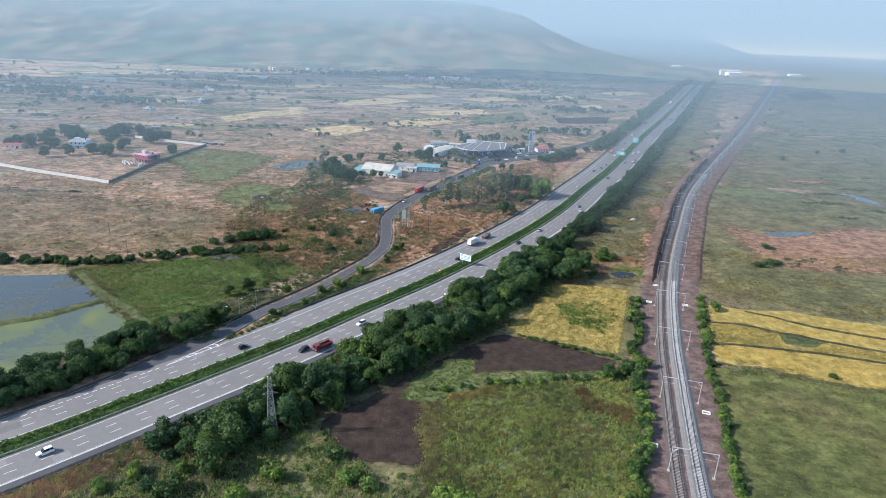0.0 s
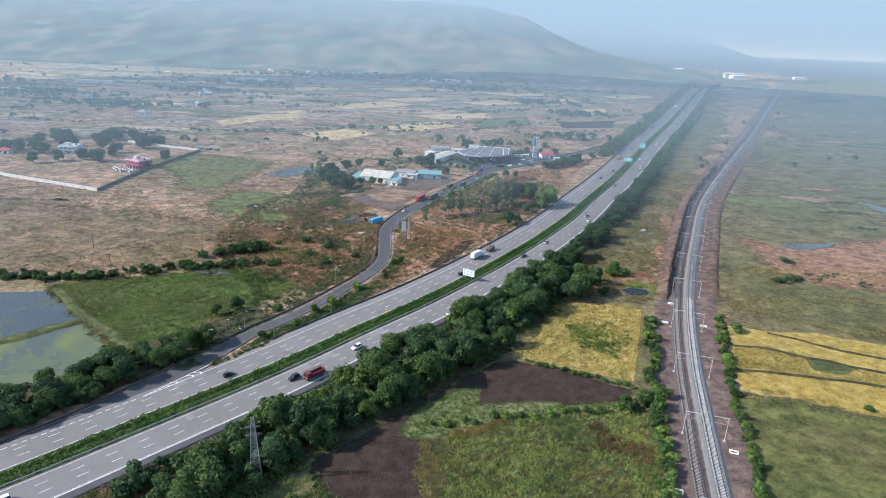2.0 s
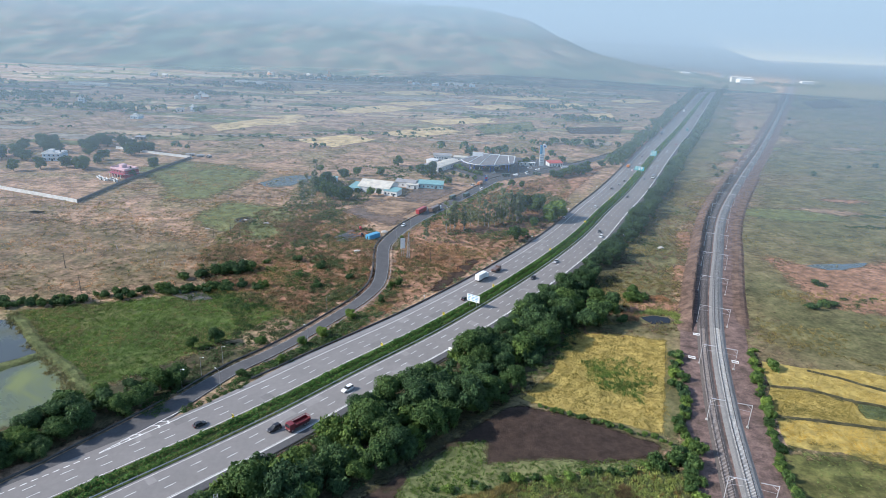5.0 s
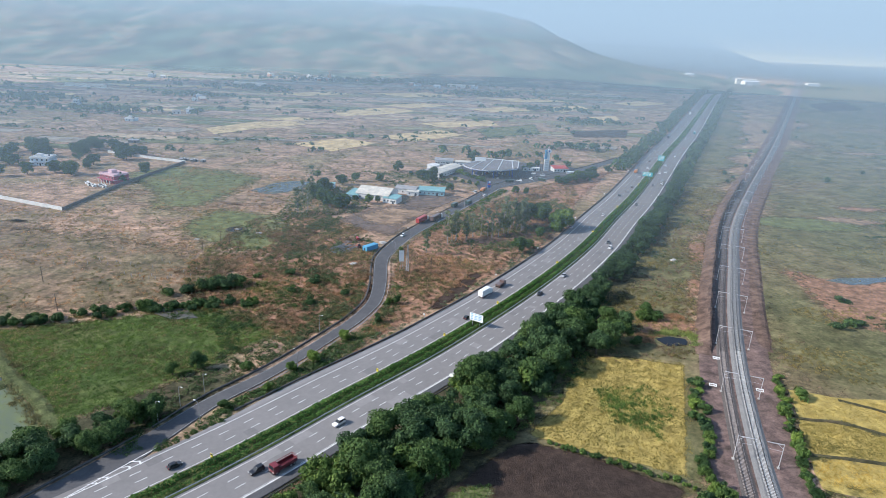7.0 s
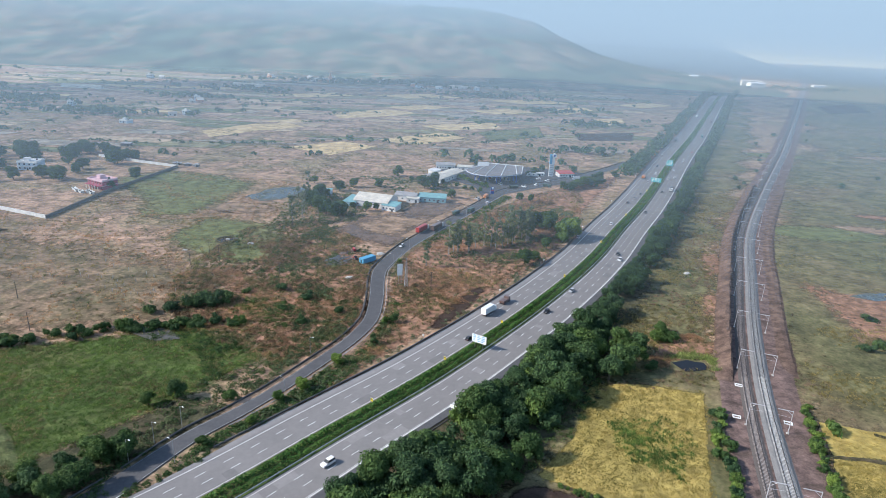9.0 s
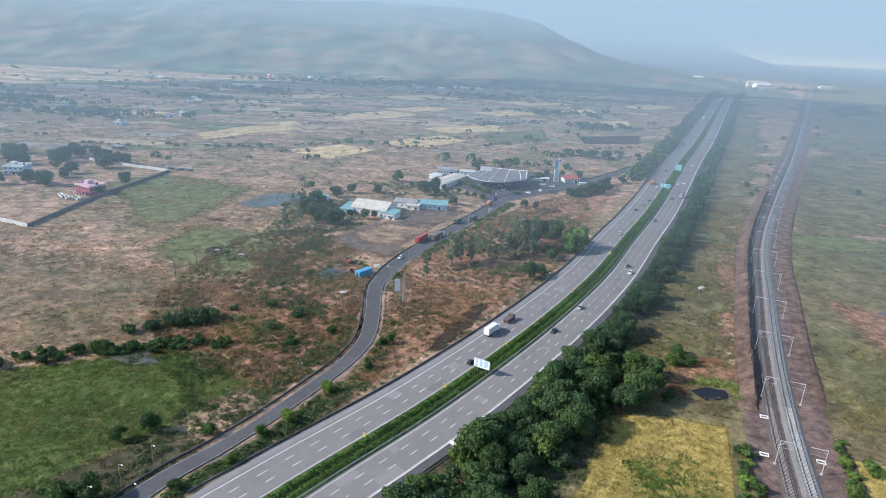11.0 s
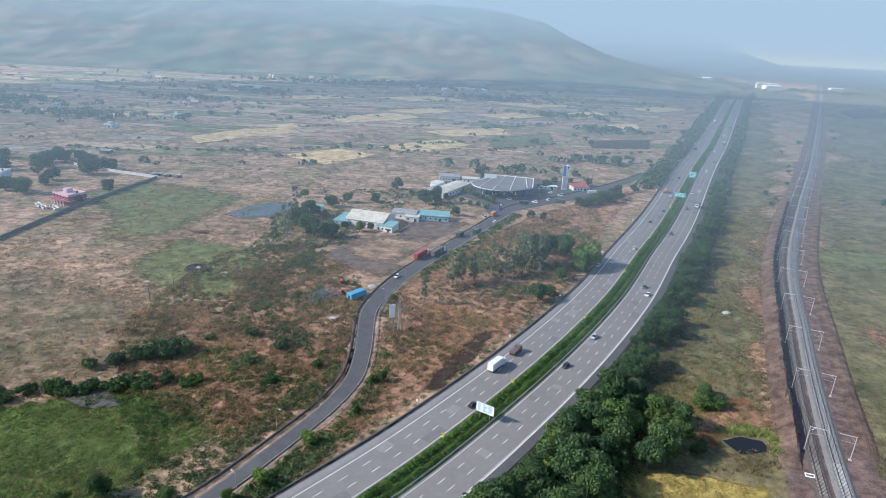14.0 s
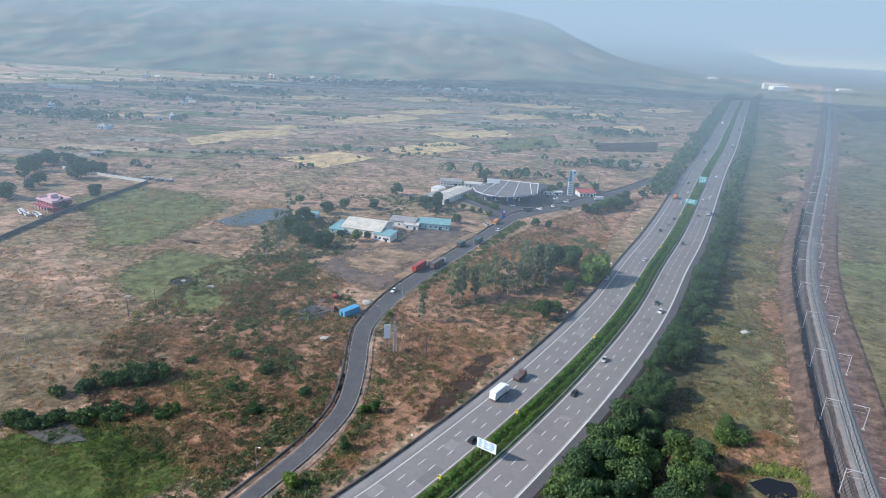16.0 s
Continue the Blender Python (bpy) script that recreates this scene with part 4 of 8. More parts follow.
for x, yy, s in ((-33, 190, 0.9), (2, 233, 0.8), (66, 330, 1.0), (62, 322, 0.9)):
    plant("palm", x, yy, s, "feathery pale green palm among the belt trees", BELT)
while y < 640:
    for o in (25.5, 30.5):
        if rng.random() < (0.9 if o < 26 else 0.55):
            x, yy = off_point(MEDIAN, y + rng.uniform(-2.5, 2.5), o + rng.uniform(-1.0, 1.5))
            plant("dark" if y < 520 else "far", x, yy, rng.uniform(0.8, 1.2), "dark green tree lining the motorway", BELT)
    y += 7.2 * rng.uniform(0.8, 1.2)
for _ in range(170):
    yb = rng.uniform(168, 345)
    x, yy = off_point(MEDIAN, yb, rng.uniform(26, 25 + float(np.interp(yb, [150, 200, 250, 290, 345], [20, 20, 26, 22, 10]))))
    plant(rng.choice(["darkbush", "darkbush", "bush"]), x, yy, rng.uniform(1.3, 2.4), "dark green bush filling the motorway belt", BELT, 1.15, "bush", "bush")
for _ in range(60):
    yb = rng.uniform(70, 176)
    x, yy = off_point(MEDIAN, yb, rng.uniform(-29, -22.5))
    plant(rng.choice(["darkbush", "dark", "dark"]), x, yy, rng.uniform(0.7, 1.05), "low dark tree between slip road and ponds", "trees beside the ponds")
# belt beside the ponds
y = 60.0
while y < 216:
    o = -29.5
    while o > -41:
        x, yy = off_point(MEDIAN, y + rng.uniform(-2, 2), o + rng.uniform(-1, 1))
        plant(rng.choice(["dark", "dark", "mid"]), x, yy, rng.uniform(0.8, 1.25), "low dark tree between slip road and ponds", "trees beside the ponds")
        o -= rng.uniform(5.0, 7.0)
    y += 6.0
for x, yy, s, k in ((-72, 262, 0.55, "mid"), (-62, 246, 0.5, "bright"), (-72, 238, 0.45, "mid"), (-77, 226, 0.5, "dark"), (-56, 263, 0.45, "bright"), (-46, 283, 0.45, "bright"), (-84, 232, 0.4, "mid"), (-33, 318, 0.4, "mid"),
                    (-24, 326, 0.5, "dark"), (-30, 306, 0.45, "dark"), (-90, 262, 0.75, "dark"), (-97, 257, 0.6, "mid")):
    plant(k, x, yy, s, "small green tree on the slip road's bank", "trees along the slip road")
for x, yy, s in ((-41.2, 288.8, 0.6), (-49.8, 270.6, 0.62), (-27.6, 325, 0.38), (-61, 250, 0.36), (-28, 398, 0.34)):
    plant("bright", x, yy, s, "small bright green tree on the slip road's bank", "trees along the slip road")
# shrub line behind the green field, and the clump past it
for _ in range(70):
    u = rng.random()
    x, yy = np.interp(u, [0, 0.4, 0.75, 1], [-260, -178, -128, -88]), np.interp(u, [0, 0.4, 0.75, 1], [282, 287, 308, 318])
    plant(rng.choice(["darkbush", "darkbush", "bush"]), x + rng.uniform(-3, 3), yy + rng.uniform(-3, 4), rng.uniform(0.8, 1.5), "dark green bush in the field boundary", "boundary bushes", 1, "bush", "bush")
for x, yy, s in ((-121, 327, 1.9), (-113, 331, 2.0), (-109, 336, 2.4), (-105, 334, 2.0), (-128, 323, 1.6), (-101, 338, 1.7), (-74, 333, 1.2), (-63, 321, 1.3), (-49, 333, 1.2), (-80, 355, 1.5), (-95, 349, 1.0), (-66, 345, 1.3)):
    plant(rng.choice(["bush", "darkbush"]), x, yy, s, "rounded green bush in the dry scrub", "scrub bushes", 1, "bush", "bush")
# slender trees between slip road and motorway
for _ in range(36):
    u, w = rng.random(), rng.uniform(-17, 13)
    x, yy = -8 + u * 62 + w * 0.5, 408 + u * 52 + w
    plant("euca", x, yy, rng.uniform(0.95, 1.5), "slender grey-green tree with a pale trunk", "trees between the roads", rng.uniform(0.85, 1.1))
for x, yy, s, k in ((40, 405, 0.85, "mid"), (46, 412, 0.6, "mid"), (56, 434, 0.7, "mid"), (68, 448, 1.05, "bright"), (76, 458, 1.1, "bright"), (72, 466, 1.0, "mid"), (62, 470, 1.1, "dark"), (54, 474, 1.1, "dark"), (82, 470, 0.9, "mid"),
                    (47, 478, 0.9, "dark"), (30, 470, 0.6, "euca"), (118, 600, 0.8, "dark"), (108, 596, 0.8, "mid"), (98, 590, 0.7, "dark"), (126, 612, 0.7, "dark"), (90, 585, 0.6, "mid"), (145, 640, 0.7, "dark"), (50, 545, 0.5, "dark"), (58, 540, 0.5, "mid")):
    plant(k, x, yy, s * 1.35, "leafy green tree between the two roads", "trees between the roads")
# round the sheds and the filling station
for x, yy, s, k in ((-102, 459, 0.95, "euca"), (-97, 466, 0.9, "euca"), (-100, 483, 0.9, "euca"), (-92, 490, 1.0, "dark"), (-85, 481, 0.9, "dark"), (-79, 477, 0.8, "dark"), (-74, 480, 0.8, "dark"), (-99, 500, 1.1, "dark"), (-104, 512, 1.1, "euca"),
                    (-96, 520, 1.0, "dark"), (-108, 498, 0.8, "euca"), (-88, 545, 0.8, "dark"), (-79, 558, 0.7, "mid"), (-60, 563, 0.7, "dark"), (-24, 566, 1.05, "dark"), (-17, 570, 1.0, "dark"), (-49, 604, 0.8, "mid"), (-2, 541, 0.6, "dark"),
                    (-112, 566, 0.6, "mid"), (-60, 494, 0.6, "bright"), (-54, 497, 0.55, "mid"), (-70, 500, 0.55, "mid"), (-36, 590, 0.5, "mid"), (-10, 585, 0.5, "dark"), (8, 570, 0.45, "mid"), (14, 566, 0.45, "mid"), (20, 562, 0.45, "mid"), (2, 575, 0.45, "mid"),
                    (72, 640, 0.6, "dark"), (80, 650, 0.6, "dark"), (110, 655, 0.6, "dark"), (20, 655, 0.5, "dark"), (95, 660, 0.5, "dark")):
    plant(k, x, yy, s * (1.35 if s > 0.55 else 1.1), "dark green tree beside the sheds and filling station", "trees round the sheds")
# hedge and trees of the forecourt
for u in np.linspace(0, 1, 15):
    plant(rng.choice(["mid", "mid", "bright"]), 3 + 24 * u + rng.uniform(-1, 1), 608 - 32 * u + rng.uniform(-1, 1), rng.uniform(0.38, 0.55), "leafy green tree in the forecourt hedge", "forecourt hedge")
for x, yy, s, k in ((92, 588, 0.6, "dark"), (96, 584, 0.7, "dark"), (102, 592, 0.8, "mid"), (106, 600, 0.7, "dark"), (112, 606, 0.8, "dark"), (117, 614, 0.7, "mid"), (123, 620, 0.8, "dark"), (129, 630, 0.7, "dark"), (65, 632, 0.45, "dark"), (70, 634, 0.5, "dark"), (75, 640, 0.5, "mid"), (-16, 592, 0.6, "mid"), (-12, 598, 0.5, "mid"), (24, 648, 0.55, "dark")):
    plant(k, x, yy, s * 1.2, "dark green tree beside the sheds and filling station", "trees round the sheds")
# the walled farmstead
for _ in range(34):
    x, yy = rng.uniform(-410, -285), rng.uniform(555, 640)
    if abs(x + 340) > 14 or abs(yy - 566) > 10:
        plant("far" if rng.random() < 0.7 else "dark", x, yy, rng.uniform(1.0, 1.5), "dark mango tree round the farmstead", "farmstead trees")
for x, yy, s in ((-248, 550, 0.85), (-281, 615, 0.9), (-297, 618, 0.9), (-290, 612, 0.8), (-298, 534, 1.1), (-305, 540, 1.0), (-250, 518, 0.7), (-315, 540, 1.0), (-330, 530, 0.9), (-345, 520, 0.9)):
    plant("dark", x, yy, s * 1.25, "spreading dark tree beside the farm wall", "farmstead trees")
# lone trees and bushes of the railway meadow
for x, yy, s, k in ((196, 355, 1.3, "darkbush"), (184, 326, 1.6, "darkbush"), (177, 323, 1.5, "darkbush"), (190, 328, 1.2, "darkbush"), (351, 642, 0.6, "far"), (449, 701, 0.75, "far"), (414, 690, 0.5, "far"), (248, 619, 0.45, "far"), (262, 640, 0.4, "far"),
                    (91, 327, 0.75, "mid"), (94, 323, 1.4, "bush"), (88, 322, 1.5, "bush"), (102, 300, 1.0, "brightbush"), (260, 655, 0.5, "far"), (330, 760, 0.5, "far"), (345, 790, 0.4, "far"), (440, 960, 0.7, "far"), (380, 880, 0.5, "far"), (520, 1020, 0.6, "far"), (300, 700, 0.5, "far"),
                    (150, 205, 0.8, "bush"), (172, 199, 1.0, "darkbush"), (178, 197, 0.9, "bush"), (190, 194, 1.0, "darkbush"), (128, 262, 1.3, "brightbush"), (560, 1100, 0.7, "far"), (470, 930, 0.5, "far")):
    low = k.endswith("bush")
    plant(k, x, yy, s, "lone dark bush in the meadow" if low else "lone dark tree beside the railway", "meadow trees", 1, "bush" if low else "tree", "bush" if low else "tree")
# hedges along the railway fence
HEDGE_L = spline([(48, 100), (56, 137), (67.5, 170), (73.5, 194), (75.5, 207), (79, 222), (84, 238), (88.6, 257), (94, 273)], 1.0)
HEDGE_R = spline([(82, 128), (90, 153), (96.2, 176), (101.7, 199), (106.7, 216), (111.8, 232), (117.4, 250), (127, 277)], 1.0)
for hedge, jit in ((HEDGE_L, 2.2), (HEDGE_R, 1.3)):
    i = 0
    while i < len(hedge[0]):
        x, yy = hedge[0][i] + [rng.uniform(-jit, jit), 0]
        plant(rng.choice(["brightbush", "bush", "brightbush"] if jit < 2 else ["bush", "brightbush", "bush", "darkbush"]), x, yy, rng.uniform(0.55, 1.0) if jit < 2 else rng.uniform(0.7, 1.25), "bright green bush in the railway hedge", "railway hedge", 1, "bush", "bush")
        i += rng.choice([2, 2, 3])
for x, yy in ((75, 200), (70, 203), (79, 207), (64, 200), (84, 212)):
    plant("bush", x, yy, 1.5, "dense green bush at the field corner", "railway hedge", 1, "bush", "bush")
for u in np.linspace(0, 1, 16):
    plant(rng.choice(["bush", "brightbush"]), -2 + 72 * u + rng.uniform(-1, 1), 186 + 15 * u + rng.uniform(-1.5, 1.5), rng.uniform(0.5, 0.95), "green bush on the plot boundary", "boundary bushes", 1, "bush", "bush")
for x, yy, s in ((-23, 139, 1.5), (-18, 136, 1.3), (3, 133, 1.7), (8, 131, 1.5), (-30, 148, 1.4), (-44, 138, 1.5), (-52, 128, 1.6), (-38, 128, 1.3)):
    plant(rng.choice(["bush", "brightbush"]), x, yy, s, "dense green bush in tall grass", "scrub bushes", 1, "bush", "bush")
for u in np.linspace(0, 1, 30):
    plant(rng.choice(["bush", "brightbush"]), 34 + 38 * u + rng.uniform(-1, 1), 229 - 17 * u + rng.uniform(-1, 1), rng.uniform(0.3, 0.55), "low green bush on the paddy bund", "boundary bushes", 1, "bush", "bush")


# grass and herbs that nobody could count
def tufts(name, corners, count, height, material, label, blades=4, clump=0.0, spread=1.0):
    """Upright grass over an area: mounds of leaning pointed blades, higher in the middle of each mound."""
    seeds = sown(corners, max(1, count // 5), clump, 0.04, -0.12, 0.28)
    wide = R.uniform(0.35, 1.15, len(seeds)) * spread
    pts = np.repeat(seeds, 5, 0)
    out = R.normal(size=pts.shape) * np.repeat(wide, 5)[:, None] * height
    pts = pts + out
    ok = clear(pts)
    rise = (np.repeat(R.uniform(0.6, 1.35, len(seeds)), 5) * np.exp(-0.5 * (np.hypot(*out.T) / (np.repeat(wide, 5) * 1.5 * height)) ** 2))[ok]
    pts = pts[ok]
    count = len(pts)
    n = count * blades
    base = np.repeat(pts, blades, 0) + R.normal(size=(n, 2)) * height * 0.3
    h = height * np.repeat(rise, blades) * R.uniform(0.6, 1.2, n)
    a = R.uniform(0, 2 * math.pi, n)
    w = height * R.uniform(0.1, 0.2, n)
    lean = R.normal(size=(n, 2)) * 0.4 * h[:, None]
    v = np.zeros((n, 3, 3))
    v[:, 0, :2] = base - np.stack([np.cos(a), np.sin(a)], 1) * w[:, None]
    v[:, 1, :2] = base + np.stack([np.cos(a), np.sin(a)], 1) * w[:, None]
    v[:, 2, :2], v[:, 2, 2] = base + lean, h
    return tagged(part(name, quick_mesh(name, v.reshape(-1, 3), 3, material)), label, "grass", kind="stuff")


def scrub(name, corners, count, size, material, label, cards=16, clump=0.0):
    """Low bushes grown together over an area."""
    pts = sown(corners, count, clump, 0.05, -0.1, 0.3)
    count, cards = len(pts), cards * 2
    s = np.repeat(size * R.uniform(0.45, 1.3, count), cards)
    d = unit(R.normal(size=(count * cards, 3)) * [1, 1, 0.7] + [0, 0, 0.5])
    d[:, 2] = abs(d[:, 2])
    c = np.repeat(np.c_[pts, np.zeros(count)], cards, 0) + d * s[:, None] * R.uniform(0.6, 1.0, (count * cards, 1)) * [1, 1, 0.8]
    return tagged(part(name, quick_mesh(name, leaf_cards(c, unit(d + R.normal(size=d.shape) * 0.6), s * 0.21), 4, material)), label, "scrub", kind="stuff")


GRASS_GREEN = leafy("tall_green_grass", (0.17, 0.22, 0.07), (0.37, 0.42, 0.15), 0.45)
GRASS_MUTED = leafy("muted_green_grass", (0.13, 0.14, 0.065), (0.28, 0.28, 0.135), 0.4)
GRASS_WITHERED = leafy("withered_grass", (0.11, 0.075, 0.042), (0.23, 0.165, 0.085), 0.4)
GRASS_LUSH = leafy("lush_green_grass", (0.085, 0.15, 0.038), (0.19, 0.27, 0.075), 0.45)
GRASS_DRY = leafy("dry_brown_grass", (0.25, 0.155, 0.1), (0.48, 0.315, 0.215), 0.45)
GRASS_OLIVE = leafy("olive_grass", (0.165, 0.15, 0.075), (0.32, 0.275, 0.14), 0.45)
GRASS_PADDY = leafy("ripe_paddy_stalks", (0.38, 0.29, 0.085), (0.5, 0.39, 0.13), 0.45)
WEED_PLOT = [(-3, 177), (5, 181.5), (22.6, 189.5), (39, 195), (60, 199), (71, 197), (60, 137), (50, 100), (-6, 100), (-2, 140), (-4, 160)]
LOW_SCRUB = [(-150, 85), (-108, 134), (-62, 186), (-38, 166), (-20, 143), (0, 140), (-5, 100), (-60, 60), (-120, 60)]
tufts("tall_grass", WEED_PLOT, 17000, 0.9, GRASS_GREEN, "tall green grass of the overgrown plot", 6, 0, 1.3)
tufts("tall_grass", WEED_PLOT, 4000, 0.9, GRASS_WITHERED, "withered grass between the green mounds", 4)
tufts("tall_grass", WEED_PLOT, 6000, 1.0, GRASS_OLIVE, "yellowing grass among the green", 4, 7.0)
scrub("weeds", WEED_PLOT, 420, 1.0, LEAF_MID, "leafy weeds in the overgrown plot", 16, 3.0)
tufts("tall_grass", LOW_SCRUB, 18000, 1.2, GRASS_GREEN, "rank green grass on the motorway verge", 4)
tufts("dry_grass", [(-170, 85), (-110, 137), (-60, 195), (-20, 245), (-13, 240), (-52, 186), (-100, 126), (-160, 72)], 5000, 0.9, GRASS_DRY, "dry red-brown grass of the verge", 4)
tufts("dry_grass", [off_point(MEDIAN, v, 22) for v in (90, 120, 150, 175, 195)] + [off_point(MEDIAN, v, 31) for v in (195, 175, 150, 120, 90)], 7000, 0.8, GRASS_DRY, "dry red-brown grass of the verge", 4)
tufts("dry_grass", [(-150, 92), (-108, 142), (-60, 198), (-54, 188), (-100, 128), (-140, 84)], 4000, 1.0, GRASS_DRY, "dry brown grass on the motorway verge", 4, 4.0)
scrub("scrub", LOW_SCRUB, 600, 1.5, LEAF_MID, "leafy green scrub on the motorway verge", 18, 5.0)
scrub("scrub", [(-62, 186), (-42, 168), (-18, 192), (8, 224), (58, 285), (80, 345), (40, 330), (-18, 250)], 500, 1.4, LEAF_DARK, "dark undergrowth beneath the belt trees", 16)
tufts("dry_grass", [(-4, 177), (2, 181), (1, 160), (1, 140), (-4, 140)], 2400, 1.0, GRASS_OLIVE, "pale dry grass along the plot's edge", 4)
tufts("dry_grass", [(2, 182), (22, 191), (22, 187), (4, 178)], 1500, 1.0, GRASS_OLIVE, "pale dry grass along the plot's edge", 4)
tufts("dry_grass", [(52, 198), (68, 198), (70, 186), (62, 172), (50, 178)], 2400, 1.0, GRASS_WITHERED, "withered brown grass in the overgrown plot", 4, 3.0)
tufts("paddy", PADDY_PLOT, 17000, 0.45, GRASS_PADDY, "ripe yellow paddy stalks", 4, 0, 4.0)
tufts("meadow_grass", GREEN_STRIP, 4500, 0.5, GRASS_LUSH, "bright green grass strip", 4)
scrub("scrub", [(12, 222), (28, 236), (46, 262), (58, 286), (50, 290), (20, 250)], 160, 1.3, LEAF_MID, "green bushes along the paddy's edge", 16)
tufts("paddy", [(58, 270), (84, 262), (70, 236), (50, 240)], 1600, 0.9, GRASS_LUSH, "green weeds standing in the paddy", 4, 6.0)
GREEN_L = [(-182, 281), (-140, 297), (-105, 311), (-82, 303), (-69, 293), (-95, 253), (-112, 232), (-119, 224), (-135, 238)]
tufts("meadow_grass", GREEN_L, 16000, 0.6, GRASS_LUSH, "lush green grass of the wet field", 4, 0, 2.5)
tufts("olive_grass", GREEN_L, 5000, 0.7, GRASS_OLIVE, "yellowing grass in the wet field", 4, 6.0, 1.5)
scrub("weeds", GREEN_L, 160, 0.8, LEAF_BRIGHT, "fresh green weeds in the wet field", 16, 9.0)
scrub("weeds", [(-140, 300), (-105, 314), (-78, 305), (-66, 292), (-84, 268), (-90, 285), (-105, 297)], 260, 1.2, LEAF_MID, "dark green weeds at the edge of the wet field", 16, 2.0)
tufts("meadow_grass", [(-190, 285), (-105, 318), (-58, 290), (-60, 282), (-78, 300), (-110, 308)], 1300, 0.9, GRASS_OLIVE, "olive grass round the green field", 4)
tufts("dry_grass", [(-188, 280), (-180, 283), (-132, 238), (-117, 222), (-122, 218), (-150, 246)], 1100, 1.1, GRASS_OLIVE, "olive reeds on the pond's bank", 4)
LEFT_SCRUB = [(-110, 312), (-60, 286), (-42, 310), (-40, 385), (-50, 425), (-90, 470), (-130, 440), (-135, 350)]
tufts("dry_grass", LEFT_SCRUB, 17000, 0.85, GRASS_DRY, "tawny dry grass of the scrubland", 4, 8.0)
tufts("olive_grass", LEFT_SCRUB, 5000, 0.9, GRASS_OLIVE, "olive grass of the scrubland", 4, 9.0)
scrub("scrub", LEFT_SCRUB, 420, 1.3, LEAF_MID, "green thorn bushes in dry grass", 20, 4.5)
scrub("scrub", LEFT_SCRUB, 650, 1.4, LEAF_OLIVE, "grey-green thorn scrub in dry grass", 16, 2.5)
scrub("scrub", [(-112, 440), (-60, 470), (-62, 495), (-80, 540), (-118, 520)], 460, 2.0, LEAF_SCRUB, "green undergrowth round the sheds", 16)
scrub("scrub", [(-30, 545), (8, 548), (16, 575), (-6, 596), (-60, 600), (-110, 590), (-90, 550)], 300, 1.6, LEAF_MID, "green undergrowth behind the sheds", 14, 2.2)
scrub("scrub", [(-100, 420), (-70, 350), (-60, 300), (-50, 300), (-60, 380), (-75, 470)], 300, 1.8, LEAF_SCRUB, "dark thorn bushes in dry grass", 18, 1.5)
BETWEEN = [(-50, 266), (-32, 302), (-28, 330), (-29, 400), (-14, 438), (20, 500), (60, 560), (105, 605), (98, 540), (58, 430), (28, 382), (-2, 337), (-32, 292)]
tufts("dry_grass", BETWEEN, 17000, 0.85, GRASS_DRY, "tawny grass between the two roads", 4, 3.5)
tufts("olive_grass", BETWEEN, 6000, 1.0, GRASS_OLIVE, "olive grass between the two roads", 4, 5.5)
scrub("scrub", [(-8, 396), (-12, 434), (25, 487), (50, 512), (80, 534), (89, 498), (69, 446), (42, 415), (22, 399)], 700, 1.6, LEAF_SCRUB, "green undergrowth below the slender trees", 16, 1.9)
scrub("scrub", BETWEEN, 320, 1.4, LEAF_OLIVE, "grey-green scrub between the two roads", 16, 6.5)
scrub("scrub", [(-104, 212), (-60, 272), (-40, 292), (-26, 300), (-46, 256), (-84, 212)], 260, 1.2, LEAF_MID, "green bushes between slip road and motorway", 16)
scrub("scrub", [(-96, 232), (-58, 285), (-46, 308), (-42, 340), (-48, 342), (-56, 312), (-70, 288), (-102, 240)], 200, 1.1, LEAF_MID, "green bushes beside the slip road", 16)
for pts, count, size in (([(-103, 426), (-99, 426), (-95, 400), (-92.5, 371), (-97, 371), (-100.5, 400)], 90, 1.2), ([(-90, 386), (-82, 388), (-80, 377), (-88, 376)], 40, 1.4), ([(-90, 366), (-84, 370), (-82, 358), (-89, 356)], 36, 1.2), ([(-80, 338), (-70, 340), (-69, 330), (-79, 328)], 44, 1.3), ([(-67, 323), (-59, 325), (-58, 316), (-66, 315)], 30, 1.2), ([(-84, 328), (-77, 330), (-76, 322)], 24, 1.1), ([(-69, 354), (-63, 355), (-62, 347), (-68, 346)], 22, 1.1)):
    scrub("scrub", pts, count, size, LEAF_SCRUB, "dark green bushes in a line through dry grass", 22)
scrub("scrub", [(-104, 318), (-60, 290), (-46, 312), (-60, 340), (-100, 345)], 260, 1.0, LEAF_MID, "low green bushes in dry grass", 18, 7.0)
scrub("dry_mounds", LEFT_SCRUB, 900, 1.3, LEAF_DRY, "mounds of dry tawny grass and brush", 18, 3.7)
scrub("dry_mounds", BETWEEN, 900, 1.2, LEAF_DRY, "mounds of dry tawny grass and brush", 18, 8.7)
scrub("olive_mounds", LEFT_SCRUB, 500, 1.4, LEAF_OLIVE, "mounds of olive brush", 18, 5.9)
WIDE_LEFT = [(-330, 300), (-190, 300), (-130, 318), (-128, 440), (-90, 475), (-120, 560), (-235, 590), (-245, 440), (-330, 470)]
tufts("dry_grass", WIDE_LEFT, 12000, 0.8, GRASS_DRY, "tawny dry grass of the open plain", 3, 11.0)
tufts("olive_grass", WIDE_LEFT, 9000, 0.8, GRASS_OLIVE, "olive grass of the open plain", 3, 12.0)
scrub("scrub", WIDE_LEFT, 500, 0.9, LEAF_MID, "low green thorn scrub on the plain", 12, 21.0)
scrub("scrub", WIDE_LEFT, 900, 1.0, LEAF_OLIVE, "low grey-green thorn scrub on the plain", 12, 13.0)
